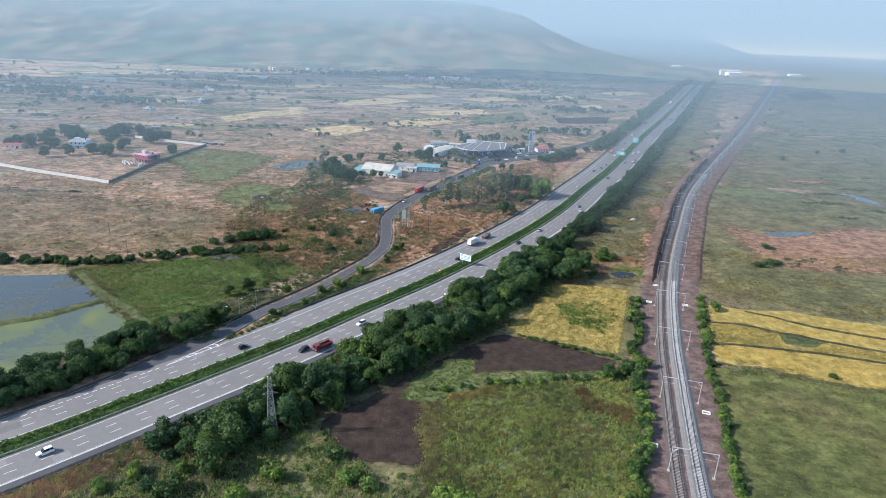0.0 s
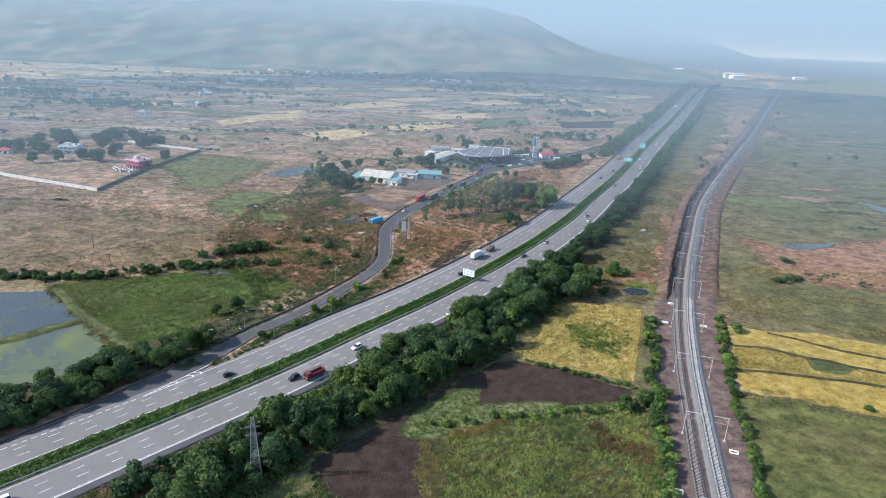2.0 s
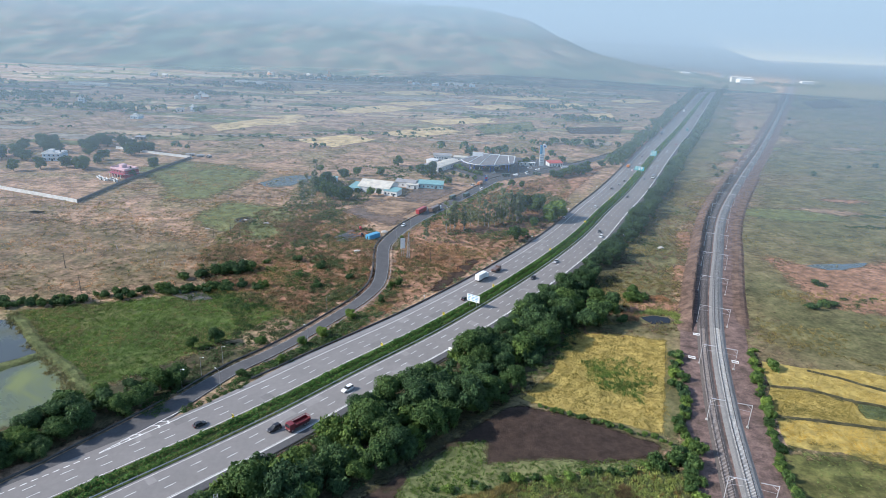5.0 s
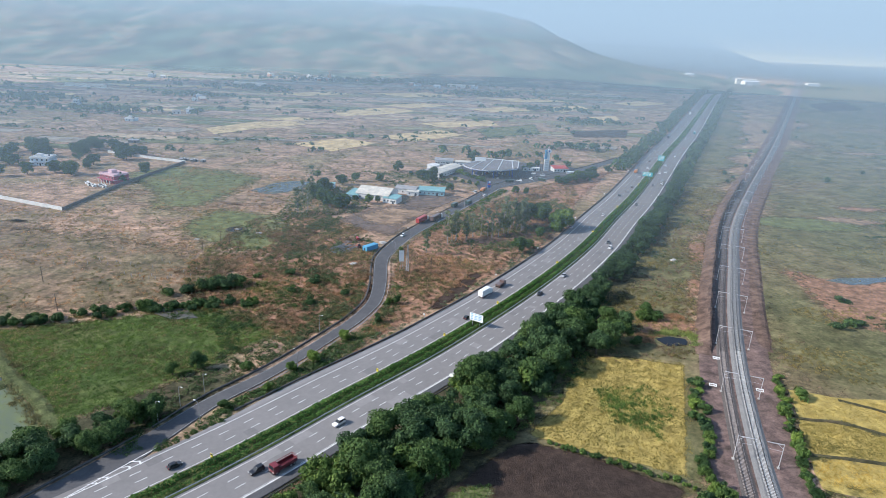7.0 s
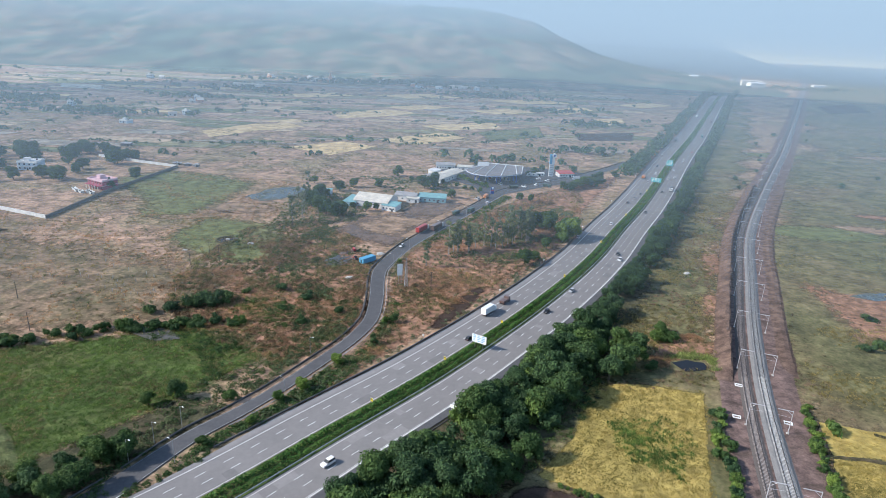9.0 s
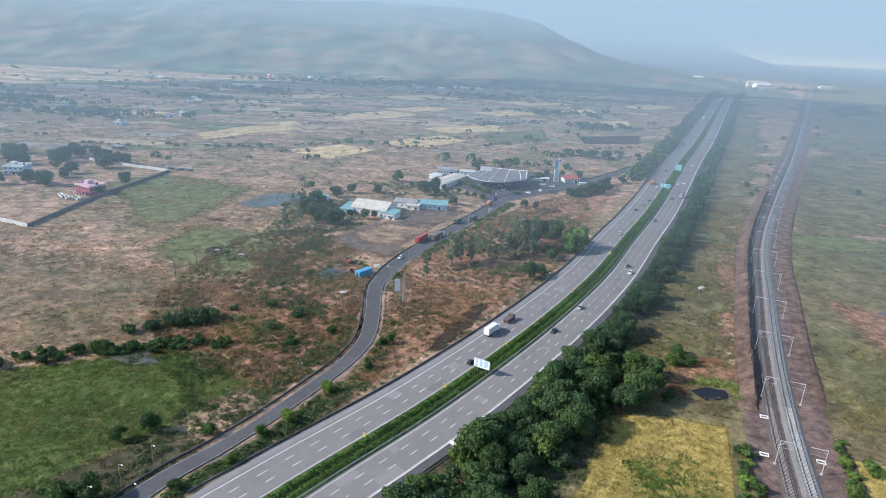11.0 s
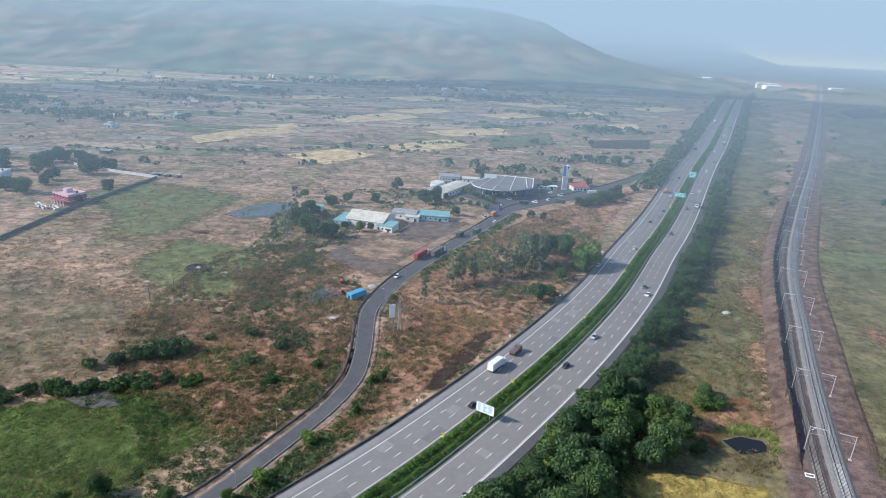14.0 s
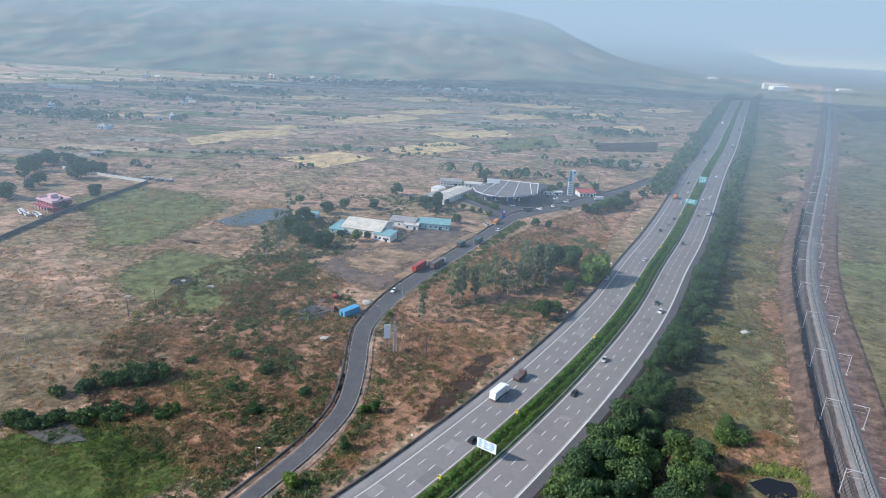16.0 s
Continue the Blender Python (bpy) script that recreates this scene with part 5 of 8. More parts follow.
FAR_LEFT = [(-420, 640), (-235, 605), (-120, 570), (-30, 575), (-20, 660), (170, 740), (210, 860), (-700, 900), (-700, 600), (-430, 560)]
scrub("scrub", FAR_LEFT, 700, 1.3, LEAF_OLIVE, "scattered thorn scrub on the far plain", 8, 14.0)
tufts("dry_grass", FAR_LEFT, 12000, 1.4, GRASS_OLIVE, "rough grass of the far plain", 3, 15.0)
FAR_RIGHT = [(170, 400), (300, 345), (700, 345), (900, 900), (640, 1180), (430, 850), (300, 625)]
scrub("scrub", FAR_RIGHT, 700, 1.1, LEAF_OLIVE, "scattered low scrub in the meadow", 8, 16.0)
tufts("olive_grass", FAR_RIGHT, 14000, 1.1, GRASS_OLIVE, "rough olive grass of the wide meadow", 3, 17.0)
RAIL_STRIP = [off_point(MEDIAN, v, 31) for v in (290, 330, 380, 440, 500, 560, 620)] + [ (238, 590), (172, 470), (128, 370), (108, 300), (96, 288)]
tufts("dry_grass", [(78, 300), (92, 326), (106, 330), (112, 318), (104, 300)], 2200, 0.7, GRASS_DRY, "red-brown dry grass beside the pool", 4, 3.0)
tufts("dry_grass", RAIL_STRIP, 4500, 0.8, GRASS_DRY, "tawny grass between trees and railway", 4, 23.0)
tufts("olive_grass", RAIL_STRIP, 11000, 0.9, GRASS_OLIVE, "rough olive grass between trees and railway", 4, 4.4)
scrub("scrub", RAIL_STRIP[1:-3] + [(112, 315), (86, 325)], 200, 1.0, LEAF_MID, "low green scrub between trees and railway", 14, 3.3)
tufts("olive_grass", [(92, 130), (104, 186), (112, 210), (170, 193), (250, 170), (230, 100), (100, 100)], 14000, 0.5, GRASS_GREEN, "green grass of the meadow", 4)
tufts("olive_grass", [(134, 285), (160, 345), (300, 345), (300, 250), (200, 255)], 9000, 0.7, GRASS_OLIVE, "olive grass of the meadow", 4, 1.2)
for rows in ([(128, 266), (143, 263), (163, 263), (187, 255), (262, 234), (262, 202), (170, 233.5), (155, 240.5), (147, 242.5), (135, 249), (121, 251)], [(120, 248), (135, 246.5), (145, 241), (144, 231), (154, 227.6), (166, 233), (262, 199), (256, 199.5), (164, 223), (148, 226), (115, 231)], [(114, 228.5), (130, 226.5), (148, 223.6), (164, 220.5), (252, 197), (235, 182), (150, 203), (126, 212), (110, 215)]):
    tufts("paddy", rows, 12000, 0.42, GRASS_PADDY, "ripe yellow paddy stalks", 4, 0, 4.0)
scrub("scrub", [(147, 240), (146.5, 232.5), (154, 230), (163, 234), (155, 238.5)], 90, 0.6, LEAF_GREY, "green weeds in a gap of the paddy", 14)
for pts in ([(113.5, 230.8), (130, 228.7), (148, 225.8), (164, 222.6), (164, 221), (148, 224.2), (113.5, 229.2)], [(120, 250.2), (135, 248.5), (147.4, 242.2), (147, 240.6), (135, 246.9), (120, 248.8)], [(-167, 228.5), (-149, 248.5), (-147, 246), (-166, 225)], [(-180, 280), (-150, 252), (-118, 223), (-121, 219), (-153, 248), (-183, 276)]):
    scrub("bund_weeds", pts, 150, 0.6, LEAF_OLIVE, "weeds on the earth bund", 10)
scrub("scrub", [(196, 354), (201, 357), (200, 351)], 8, 2.0, LEAF_DARK, "dark thorn clump in the meadow", 30)
for x, y, a, b2 in ((178, 325, 5, 3), (189, 330, 7, 4), (200, 336, 5, 3), (200, 329, 4, 2), (210, 334, 6, 3), (218, 337, 5, 2), (221, 324, 8, 3), (300, 470, 20, 5), (330, 452, 24, 4), (318, 500, 18, 4), (350, 520, 16, 4), (290, 430, 12, 4)):
    scrub("scrub", [(x - a, y), (x, y - b2), (x + a, y), (x, y + b2)], int(2 + a * b2 * 0.7), 1.1, LEAF_DARK, "dark thorn scrub in the meadow", 18)


def verge(line, y0, y1, o0, o1, count, size, material, label, cards=48, lift=0.0, off_road=True):
    """Low bushes along the side of a road or bank."""
    P = []
    while len(P) < count:
        i = rng.randrange(at_y(line, y0), at_y(line, y1))
        o = rng.uniform(o0, o1)
        p, t = line[0][i], line[1][i]
        P.append((p[0] + t[1] * o + rng.uniform(-1, 1), p[1] - t[0] * o + rng.uniform(-1, 1)))
    pts = np.array(P)
    if off_road:
        pts = pts[clear(pts)]
    n = len(pts)
    s = np.repeat(size * R.uniform(0.4, 1.35, n), cards)
    d = unit(R.normal(size=(n * cards, 3)) * [1, 1, 0.7] + [0, 0, 0.5])
    d[:, 2] = abs(d[:, 2])
    c = np.repeat(np.c_[pts, np.full(n, lift)], cards, 0) + d * s[:, None] * R.uniform(0.6, 1.0, (n * cards, 1)) * [1, 1, 0.85]
    return tagged(part("scrub", quick_mesh("scrub", leaf_cards(c, unit(d + R.normal(size=d.shape) * 0.6), s * 0.2), 4, material)), label, "scrub", kind="stuff")


verge(SLIP, 215, 350, -15, -6.2, 150, 1.3, LEAF_SCRUB, "dark green scrub along the slip road")
verge(SLIP, 215, 350, -12, -6.2, 110, 1.3, LEAF_SCRUB, "leafy scrub along the slip road")
verge(SLIP, 215, 345, 5.6, 11, 170, 1.4, LEAF_MID, "leafy scrub between slip road and motorway")
verge(SLIP, 240, 400, 5.6, 12, 110, 1.3, LEAF_SCRUB, "dark green scrub between the roads")
verge(MEDIAN, 235, 420, -26, -21.6, 260, 1.0, LEAF_GREY, "low scrub along the motorway's drain")
verge(MEDIAN, 300, 640, 21.6, 27, 420, 1.3, LEAF_MID, "leafy undergrowth of the roadside trees")
verge(SLIP, 430, 560, 5.6, 12, 240, 1.5, LEAF_MID, "leafy scrub beside the slip road")
verge(RTRACK, 300, 560, -21, -17.5, 300, 0.8, LEAF_DRY, "dry brush along the railway bank", 12)
verge(RTRACK, 300, 600, -17.2, -15.6, 520, 0.55, LEAF_DRY, "dry brush on the railway bank", 12, 0.5, False)
verge(RTRACK, 300, 560, 11.5, 13.5, 220, 0.7, LEAF_DRY, "dry brush along the low bank", 12)
verge(SLIP, 258, 330, -24, -6.2, 120, 1.4, LEAF_SCRUB, "dark thorn bushes beside the slip road")
verge(SLIP, 250, 335, 5.6, 13, 80, 1.5, LEAF_SCRUB, "dark bushes between slip road and motorway")
tufts("tall_grass", LEFT_SCRUB, 4000, 0.9, GRASS_MUTED, "green grass of the scrubland", 4, 18.0)
tufts("tall_grass", BETWEEN, 5000, 0.9, GRASS_MUTED, "green grass between the two roads", 4, 19.0)
tufts("tall_grass", [(86, 307.5), (92, 311), (104, 311), (107, 305), (105, 299), (103.4, 300), (103.2, 307.6)], 500, 1.3, GRASS_GREEN, "rank weeds round the pool", 4)
verge(MEDIAN, 205, 224, -19.4, -18.2, 60, 0.9, LEAF_MID, "leafy scrub on the island between the roads", 48, 0.0, False)
verge(MEDIAN, 222, 262, -25, -21, 130, 1.2, LEAF_MID, "leafy scrub on the island between the roads", 48, 0.0, False)
# the planted median: two rows of bushes
LEAF_HEDGE = leafy("hedge_foliage", (0.03, 0.085, 0.02), (0.085, 0.18, 0.04))
hv = []
for side in (-1.7, 1.5):
    line = beside(MEDIAN, side)
    i0, i1 = at_y(MEDIAN, 40), at_y(MEDIAN, 1500)
    d = 0.0
    for i in range(i0, i1):
        far = line[i][1] > 520
        for k in range(1 if far else 2):
            p = line[i] + (line[i + 1] - line[i]) * (k / 2) + R.normal(size=2) * 0.2
            cards, s = (12, 1.5) if far else (52, 1.35 if side < 0 else 1.1)
            s *= R.uniform(0.75, 1.2)
            dd = unit(R.normal(size=(cards, 3)) + [0, 0, 0.4])
            dd[:, 2] = abs(dd[:, 2])
            c = np.array([p[0], p[1], 0.55]) + dd * s * R.uniform(0.7, 1.0, (cards, 1)) * [1, 1, 0.95]
            hv.append(leaf_cards(c, unit(dd + R.normal(size=dd.shape) * 0.5), np.full(cards, s * (0.4 if far else 0.24))))
tagged(part("hedge", quick_mesh("hedge", np.vstack(hv), 4, LEAF_HEDGE)), "clipped green bushes planted along the motorway median", "hedge", kind="stuff")

# far woods and field-edge bushes
fv = []
for _ in range(900):
    x, yy = rng.uniform(-1500, 520), rng.uniform(640, 1500)
    if noise.noise(Vector((x * 0.006, yy * 0.012, 4.0))) < rng.uniform(-0.35, 0.75) or x > off_point(MEDIAN, yy, -40)[0]:
        continue
    s = rng.uniform(1.2, 3.4)
    dd = unit(R.normal(size=(12, 3)) + [0, 0, 0.3])
    dd[:, 2] = abs(dd[:, 2])
    fv.append(leaf_cards(np.array([x, yy, 0.4 * s]) + dd * s * [1.3, 1.1, 1], unit(dd + R.normal(size=dd.shape) * 0.5), np.full(12, s * 0.8)))
# hedgerows along the field edges
for _ in range(60):
    y0 = rng.uniform(680, 1450)
    x0 = rng.uniform(-0.95 * y0, 0.28 * y0)
    ln, sk = rng.uniform(30, 130), rng.uniform(-0.35, 0.9)
    for _ in range(int(ln / 5)):
        u = rng.random() ** 1.3
        x, yy, s = x0 + u * ln, y0 + u * ln * sk + rng.gauss(0, 2), rng.uniform(0.9, 2.3)
        if x < off_point(MEDIAN, yy, -40)[0]:
            dd = unit(R.normal(size=(14, 3)) + [0, 0, 0.3])
            dd[:, 2] = abs(dd[:, 2])
            fv.append(leaf_cards(np.array([x, yy, 0.4 * s]) + dd * s * [1.3, 1.1, 1], unit(dd + R.normal(size=dd.shape) * 0.5), np.full(14, s * 0.6)))
for cx, cy, wx, wy, n in ((-300, 1500, 160, 50, 90), (-120, 1520, 180, 60, 120), (60, 1330, 120, 30, 60), (-380, 1240, 120, 40, 60), (-640, 960, 160, 40, 80), (-480, 880, 120, 24, 50), (200, 980, 60, 20, 30), (150, 1120, 90, 25, 40), (-420, 1090, 80, 24, 40), (-900, 1100, 240, 50, 70),
                          (620, 1900, 160, 60, 60), (1000, 2000, 200, 70, 70), (60, 690, 60, 20, 14), (130, 760, 60, 25, 20)):
    for _ in range(n):
        x, yy, s = cx + rng.gauss(0, wx * 0.5), cy + rng.gauss(0, wy * 0.5), rng.uniform(2.2, 4.6)
        dd = unit(R.normal(size=(14, 3)) + [0, 0, 0.3])
        dd[:, 2] = abs(dd[:, 2])
        fv.append(leaf_cards(np.array([x, yy, 0.7 * s]) + dd * s * [1.2, 1.1, 1.1], unit(dd + R.normal(size=dd.shape) * 0.5), np.full(14, s * 0.75)))
y = 640.0
while y < 1800:
    for o in (25, 30, -24, -30, -35):
        if rng.random() < (0.8 if o > 0 else 0.55):
            x, yy = off_point(MEDIAN, y + rng.uniform(-4, 4), o + rng.uniform(-2, 2))
            s = rng.uniform(2.4, 4.2)
            dd = unit(R.normal(size=(26, 3)) + [0, 0, 0.3])
            fv.append(leaf_cards(np.array([x, yy, 0.95 * s]) + dd * s * [1.1, 1.1, 0.95], unit(dd + R.normal(size=dd.shape) * 0.5), np.full(26, s * 0.5)))
    y += 6.5
tagged(part("far_woods", quick_mesh("far_woods", np.vstack(fv), 4, LEAF_DARK)), "far field-edge trees and groves in haze", "woods", kind="stuff")

# the far trees: crowns joined by their leaf colour, over their trunks
def corners_of(me, m):
    me.calc_loop_triangles()
    co = np.zeros(len(me.vertices) * 3, np.float32)
    me.vertices.foreach_get("co", co)
    tri = np.zeros(len(me.loop_triangles) * 3, np.int32)
    me.loop_triangles.foreach_get("vertices", tri)
    a = np.array(m)
    return (co.reshape(-1, 3) @ a[:3, :3].T + a[:3, 3])[tri]


piles = {}
for (trunk, crown), m in FAR_TREES:
    for k, me in (("trunk", trunk), ("crown", crown)):
        piles.setdefault((k, me.materials[0]), []).append(corners_of(me, m))
for (k, mat), vs in piles.items():
    tagged(part("far_trees" if k == "crown" else "far_trunks", quick_mesh("far_trees", np.vstack(vs), 3, mat)), "leafy trees along the motorway and round the farmstead" if k == "crown" else "bare trunks of the roadside trees", "trees", kind="stuff")


# ---- motorway pieces ----
STEEL = plain("galvanised_steel", (0.42, 0.43, 0.44), 0.45, 0.6, 0.25, 2.0)
DARK_STEEL = plain("weathered_steel", (0.13, 0.12, 0.12), 0.6, 0.4, 0.3, 2.0)
WHITE = plain("white_paint", (0.78, 0.78, 0.76), 0.5, vary=0.12, scale=1.0)
SIGN_BLUE = plain("sign_blue", (0.06, 0.3, 0.52), 0.4, vary=0.1)
SIGN_TEAL = plain("sign_teal", (0.08, 0.4, 0.42), 0.4, vary=0.1)
YELLOW = plain("warning_yellow", (0.75, 0.6, 0.04), 0.45, vary=0.1)
BLACK = plain("black_rubber", (0.025, 0.025, 0.027), 0.8, vary=0.2)
CONCRETE = plain("cast_concrete", (0.42, 0.4, 0.37), 0.85, vary=0.3, scale=1.2, bump=0.3)
SLEEPER = plain("sleeper_concrete", (0.46, 0.45, 0.43), 0.9, vary=0.25, by_object=0.15)
OLD_SLEEPER = plain("stained_sleeper", (0.3, 0.26, 0.24), 0.9, vary=0.25, by_object=0.15)
RAIL = plain("rusty_rail", (0.09, 0.07, 0.06), 0.5, 0.5, 0.2)


def stretch(line, y0, y1):
    i0, i1 = at_y(line, y0), at_y(line, y1)
    return line[0][i0:i1], line[1][i0:i1]


def along(line, y0, y1, step):
    """Places and headings at even steps along part of a line."""
    Rl, Tl = stretch(line, y0, y1)
    s = np.r_[0, np.cumsum(np.hypot(*np.diff(Rl, axis=0).T))]
    for e in np.arange(0, s[-1], step):
        x, y = np.interp(e, s, Rl[:, 0]), np.interp(e, s, Rl[:, 1])
        i = min(len(Rl) - 1, int(np.searchsorted(s, e)))
        yield x, y, Tl[i]


def turn_of(t):
    return math.degrees(math.atan2(-t[0], t[1]))


WORN_PAINT = plain("worn_road_paint", (0.36, 0.36, 0.35), 0.8, vary=0.5, scale=0.4)
dash_bm = box(bmesh.new(), -0.085, 0.085, -1.6, 1.6, 0, 0.012)
dash_mesh = bmesh_to("lane_dash", dash_bm, PAINT)
far_dashes = []
for owner, offs in ((road, (8.4, 12.1)), (road2, (-8.4, -12.1))):
    for o in offs:
        for x, y, t in along(MEDIAN, 90, 1250, 9.0):
            x, y = x + t[1] * o, y - t[0] * o
            if 120 < y < 560:
                d = part("lane_dash", dash_mesh, None, owner)
                d.matrix_world = pose(x, y, 0.256, 0, 0, turn_of(t))
            else:
                c, s = np.array([x, y]), np.array(t)
                n = np.array([t[1], -t[0]]) * 0.1
                far_dashes += [(*(c - n - s * 1.6), 0.262), (*(c + n - s * 1.6), 0.262), (*(c + n + s * 1.6), 0.262), (*(c - n + s * 1.6), 0.262)]
tagged(part("lane_dashes_far", quick_mesh("lane_dashes_far", np.array(far_dashes), 4, PAINT), None, road), kind="stuff")
for owner, o, w in ((road, 16.7, 0.32), (road, 16.2, 0.12), (road, 4.9, 0.16), (road2, -4.5, 0.16), (road2, -15.7, 0.22)):
    band("edge_line", stretch(MEDIAN, 201 if o == -15.7 else 30, 1500), o - w / 2, o + w / 2, 0.262, PAINT, 0, owner)
for o in (-3.95, 3.65):
    half = np.sign(o) * (np.interp(stretch(SLIP, 225, 700)[0][:, 1], [222, 262, 300, 335, 420], [3.7, 2.6, 2.8, 3.3, 3.9]) - 0.35)
    band("edge_line", stretch(SLIP, 225, 700), half - 0.06, half + 0.06, 0.292, WORN_PAINT, 0, slip)
# repaired slabs, a shade lighter or darker than the rest
tones = [plain("slab_repair", (0.165, 0.155, 0.15), 0.85, vary=0.12, scale=0.6), plain("slab_repair_light", (0.235, 0.222, 0.212), 0.85, vary=0.12, scale=0.6)]
srng = random.Random(4)
SLABS = []
for owner, lanes in ((road, (6.6, 10.25, 14.1)), (road2, (-6.6, -10.25, -14.0))):
    for _ in range(46):
        y, o, ln = srng.uniform(110, 620), srng.choice(lanes), srng.uniform(2.2, 9)
        i = at_y(MEDIAN, y)
        x, yy = off_point(MEDIAN, y, o)
        if any(math.hypot(x - a, yy - b) < 10 for a, b in SLABS):
            continue
        w = 1.72
        part("slab", mesh_of("slab", [(-w, -ln / 2, 0), (w, -ln / 2, 0), (w, ln / 2, 0), (-w, ln / 2, 0)], [(0, 1, 2, 3)], srng.choice(tones)), None, owner).matrix_world = pose(x, yy, 0.254, 0, 0, turn_of(MEDIAN[1][i]))
        SLABS.append((x, yy))
# short bars of the lane's edge, and painted chevrons where the slip road leaves
short = bmesh_to("edge_dash", box(bmesh.new(), -0.14, 0.14, -0.8, 0.8, 0, 0.012), PAINT)
for x, y, t in along(MEDIAN, 60, 184, 2.6):
    part("edge_dash", short, None, road2).matrix_world = pose(x - t[1] * 14.5, y + t[0] * 14.5, 0.256, 0, 0, turn_of(t))
GORE = [(185, -14.6, -14.4), (199.5, -18.2, -14.9)]
for k in range(6):
    u = (k + 0.8) / 6
    yy, a, b2 = [GORE[0][i] + (GORE[1][i] - GORE[0][i]) * u for i in range(3)]
    t = MEDIAN[1][at_y(MEDIAN, yy)]
    A, B = np.array(off_point(MEDIAN, yy, a)) - t * 2.2, np.array(off_point(MEDIAN, yy, b2)) - t * 0.4
    M = (A + B) / 2 + t * 1.2
    for P, Q in ((A, M), (M, B)):
        part("chevron_bar", mesh_of("chevron_bar", [(*(P - t * 0.28), 0.268), (*(Q - t * 0.28), 0.268), (*(Q + t * 0.28), 0.268), (*(P + t * 0.28), 0.268)], [(0, 1, 2, 3)], PAINT), None, road2)
for i in (1, 2):
    A, B = np.array(off_point(MEDIAN, GORE[0][0], GORE[0][i])), np.array(off_point(MEDIAN, GORE[1][0] + (5 if i == 1 else 2), GORE[1][i] - (0.9 if i == 1 else 0.6)))
    d = (B - A) / np.hypot(*(B - A))
    n = np.array([d[1], -d[0]]) * 0.13
    part("nose_line", mesh_of("nose_line", [(*(A - n), 0.27), (*(A + n), 0.27), (*(B + n), 0.27), (*(B - n), 0.27)], [(0, 1, 2, 3)], PAINT), None, road2)
lane_line = spline([off_point(MEDIAN, v, float(np.interp(v, *LANE_EDGE))) for v in (62, 90, 120, 150, 162.5, 173, 181.4, 195.6, 207)], 3.0)


def guard_rail(line, y0, y1, off, label, material, height=0.8, post_step=4.0, last_post=430):
    """A steel beam on posts along a road."""
    root = new("guard_rail")
    Rl, Tl = stretch(line, y0, y1)
    P = Rl + np.stack([Tl[:, 1], -Tl[:, 0]], 1) * off
    N = np.stack([Tl[:, 1], -Tl[:, 0]], 1)
    prof = [(-0.05, -0.16), (0.06, -0.09), (-0.02, 0.0), (0.06, 0.09), (-0.05, 0.16), (-0.1, 0.16), (-0.1, -0.16)]
    k, n = len(prof), len(P)
    verts = [(*(P[i] + N[i] * a), height + b) for i in range(n) for a, b in prof]
    faces = [(i * k + j, i * k + (j + 1) % k, (i + 1) * k + (j + 1) % k, (i + 1) * k + j) for i in range(n - 1) for j in range(k)]
    part("beam", mesh_of("beam", verts, faces, material), None, root)
    pm = bmesh_to("post", box(bmesh.new(), -0.08, 0.08, -0.06, 0.06, 0.0, height + 0.1), material)
    for x, y, t in along(line, y0, min(y1, last_post), post_step):
        d = part("post", pm, None, root)
        d.matrix_world = pose(x + t[1] * (off - 0.15), y - t[0] * (off - 0.15), 0.2, 0, 0, turn_of(t))
    return tagged(root, label, "guard rail", "guard rails")


guard_rail(MEDIAN, 60, 1300, 3.4, "galvanised guard rail beside the planted median", STEEL)
guard_rail(MEDIAN, 60, 1300, 20.4, "weathered guard rail along the hard shoulder", DARK_STEEL, 0.7)
guard_rail(MEDIAN, 226, 1300, -19.7, "dark weathered guard rail along the carriageway", DARK_STEEL, 0.75)
guard_rail(lane_line, 60, 240, -0.8, "dark weathered guard rail along the joining lane", DARK_STEEL, 0.75)
guard_rail(SLIP, 224, 720, -4.7, "dark weathered guard rail along the slip road", DARK_STEEL, 0.75)
guard_rail(SLIP, 250, 560, 4.6, "weathered guard rail on the slip road's inner side", STEEL, 0.7)


def kerb(line, y0, y1, off, label, wide=0.5, high=0.5):
    Rl, Tl = stretch(line, y0, y1)
    tagged(band("kerb", (Rl, Tl), off - wide / 2, off + wide / 2, high, DARK_KERB, high), label, "kerb", kind="structure")


DARK_KERB = plain("sooty_concrete", (0.1, 0.095, 0.09), 0.9, vary=0.3, scale=0.8)
kerb(MEDIAN, 226, 1300, -20.3, "sooty concrete drain wall along the motorway")
kerb(lane_line, 60, 240, -1.3, "sooty concrete drain wall along the joining lane")
kerb(SLIP, 224, 720, -5.2, "sooty concrete drain wall along the slip road")
kerb(MEDIAN, 60, 900, 20.9, "sooty concrete drain wall along the motorway", 0.4, 0.35)


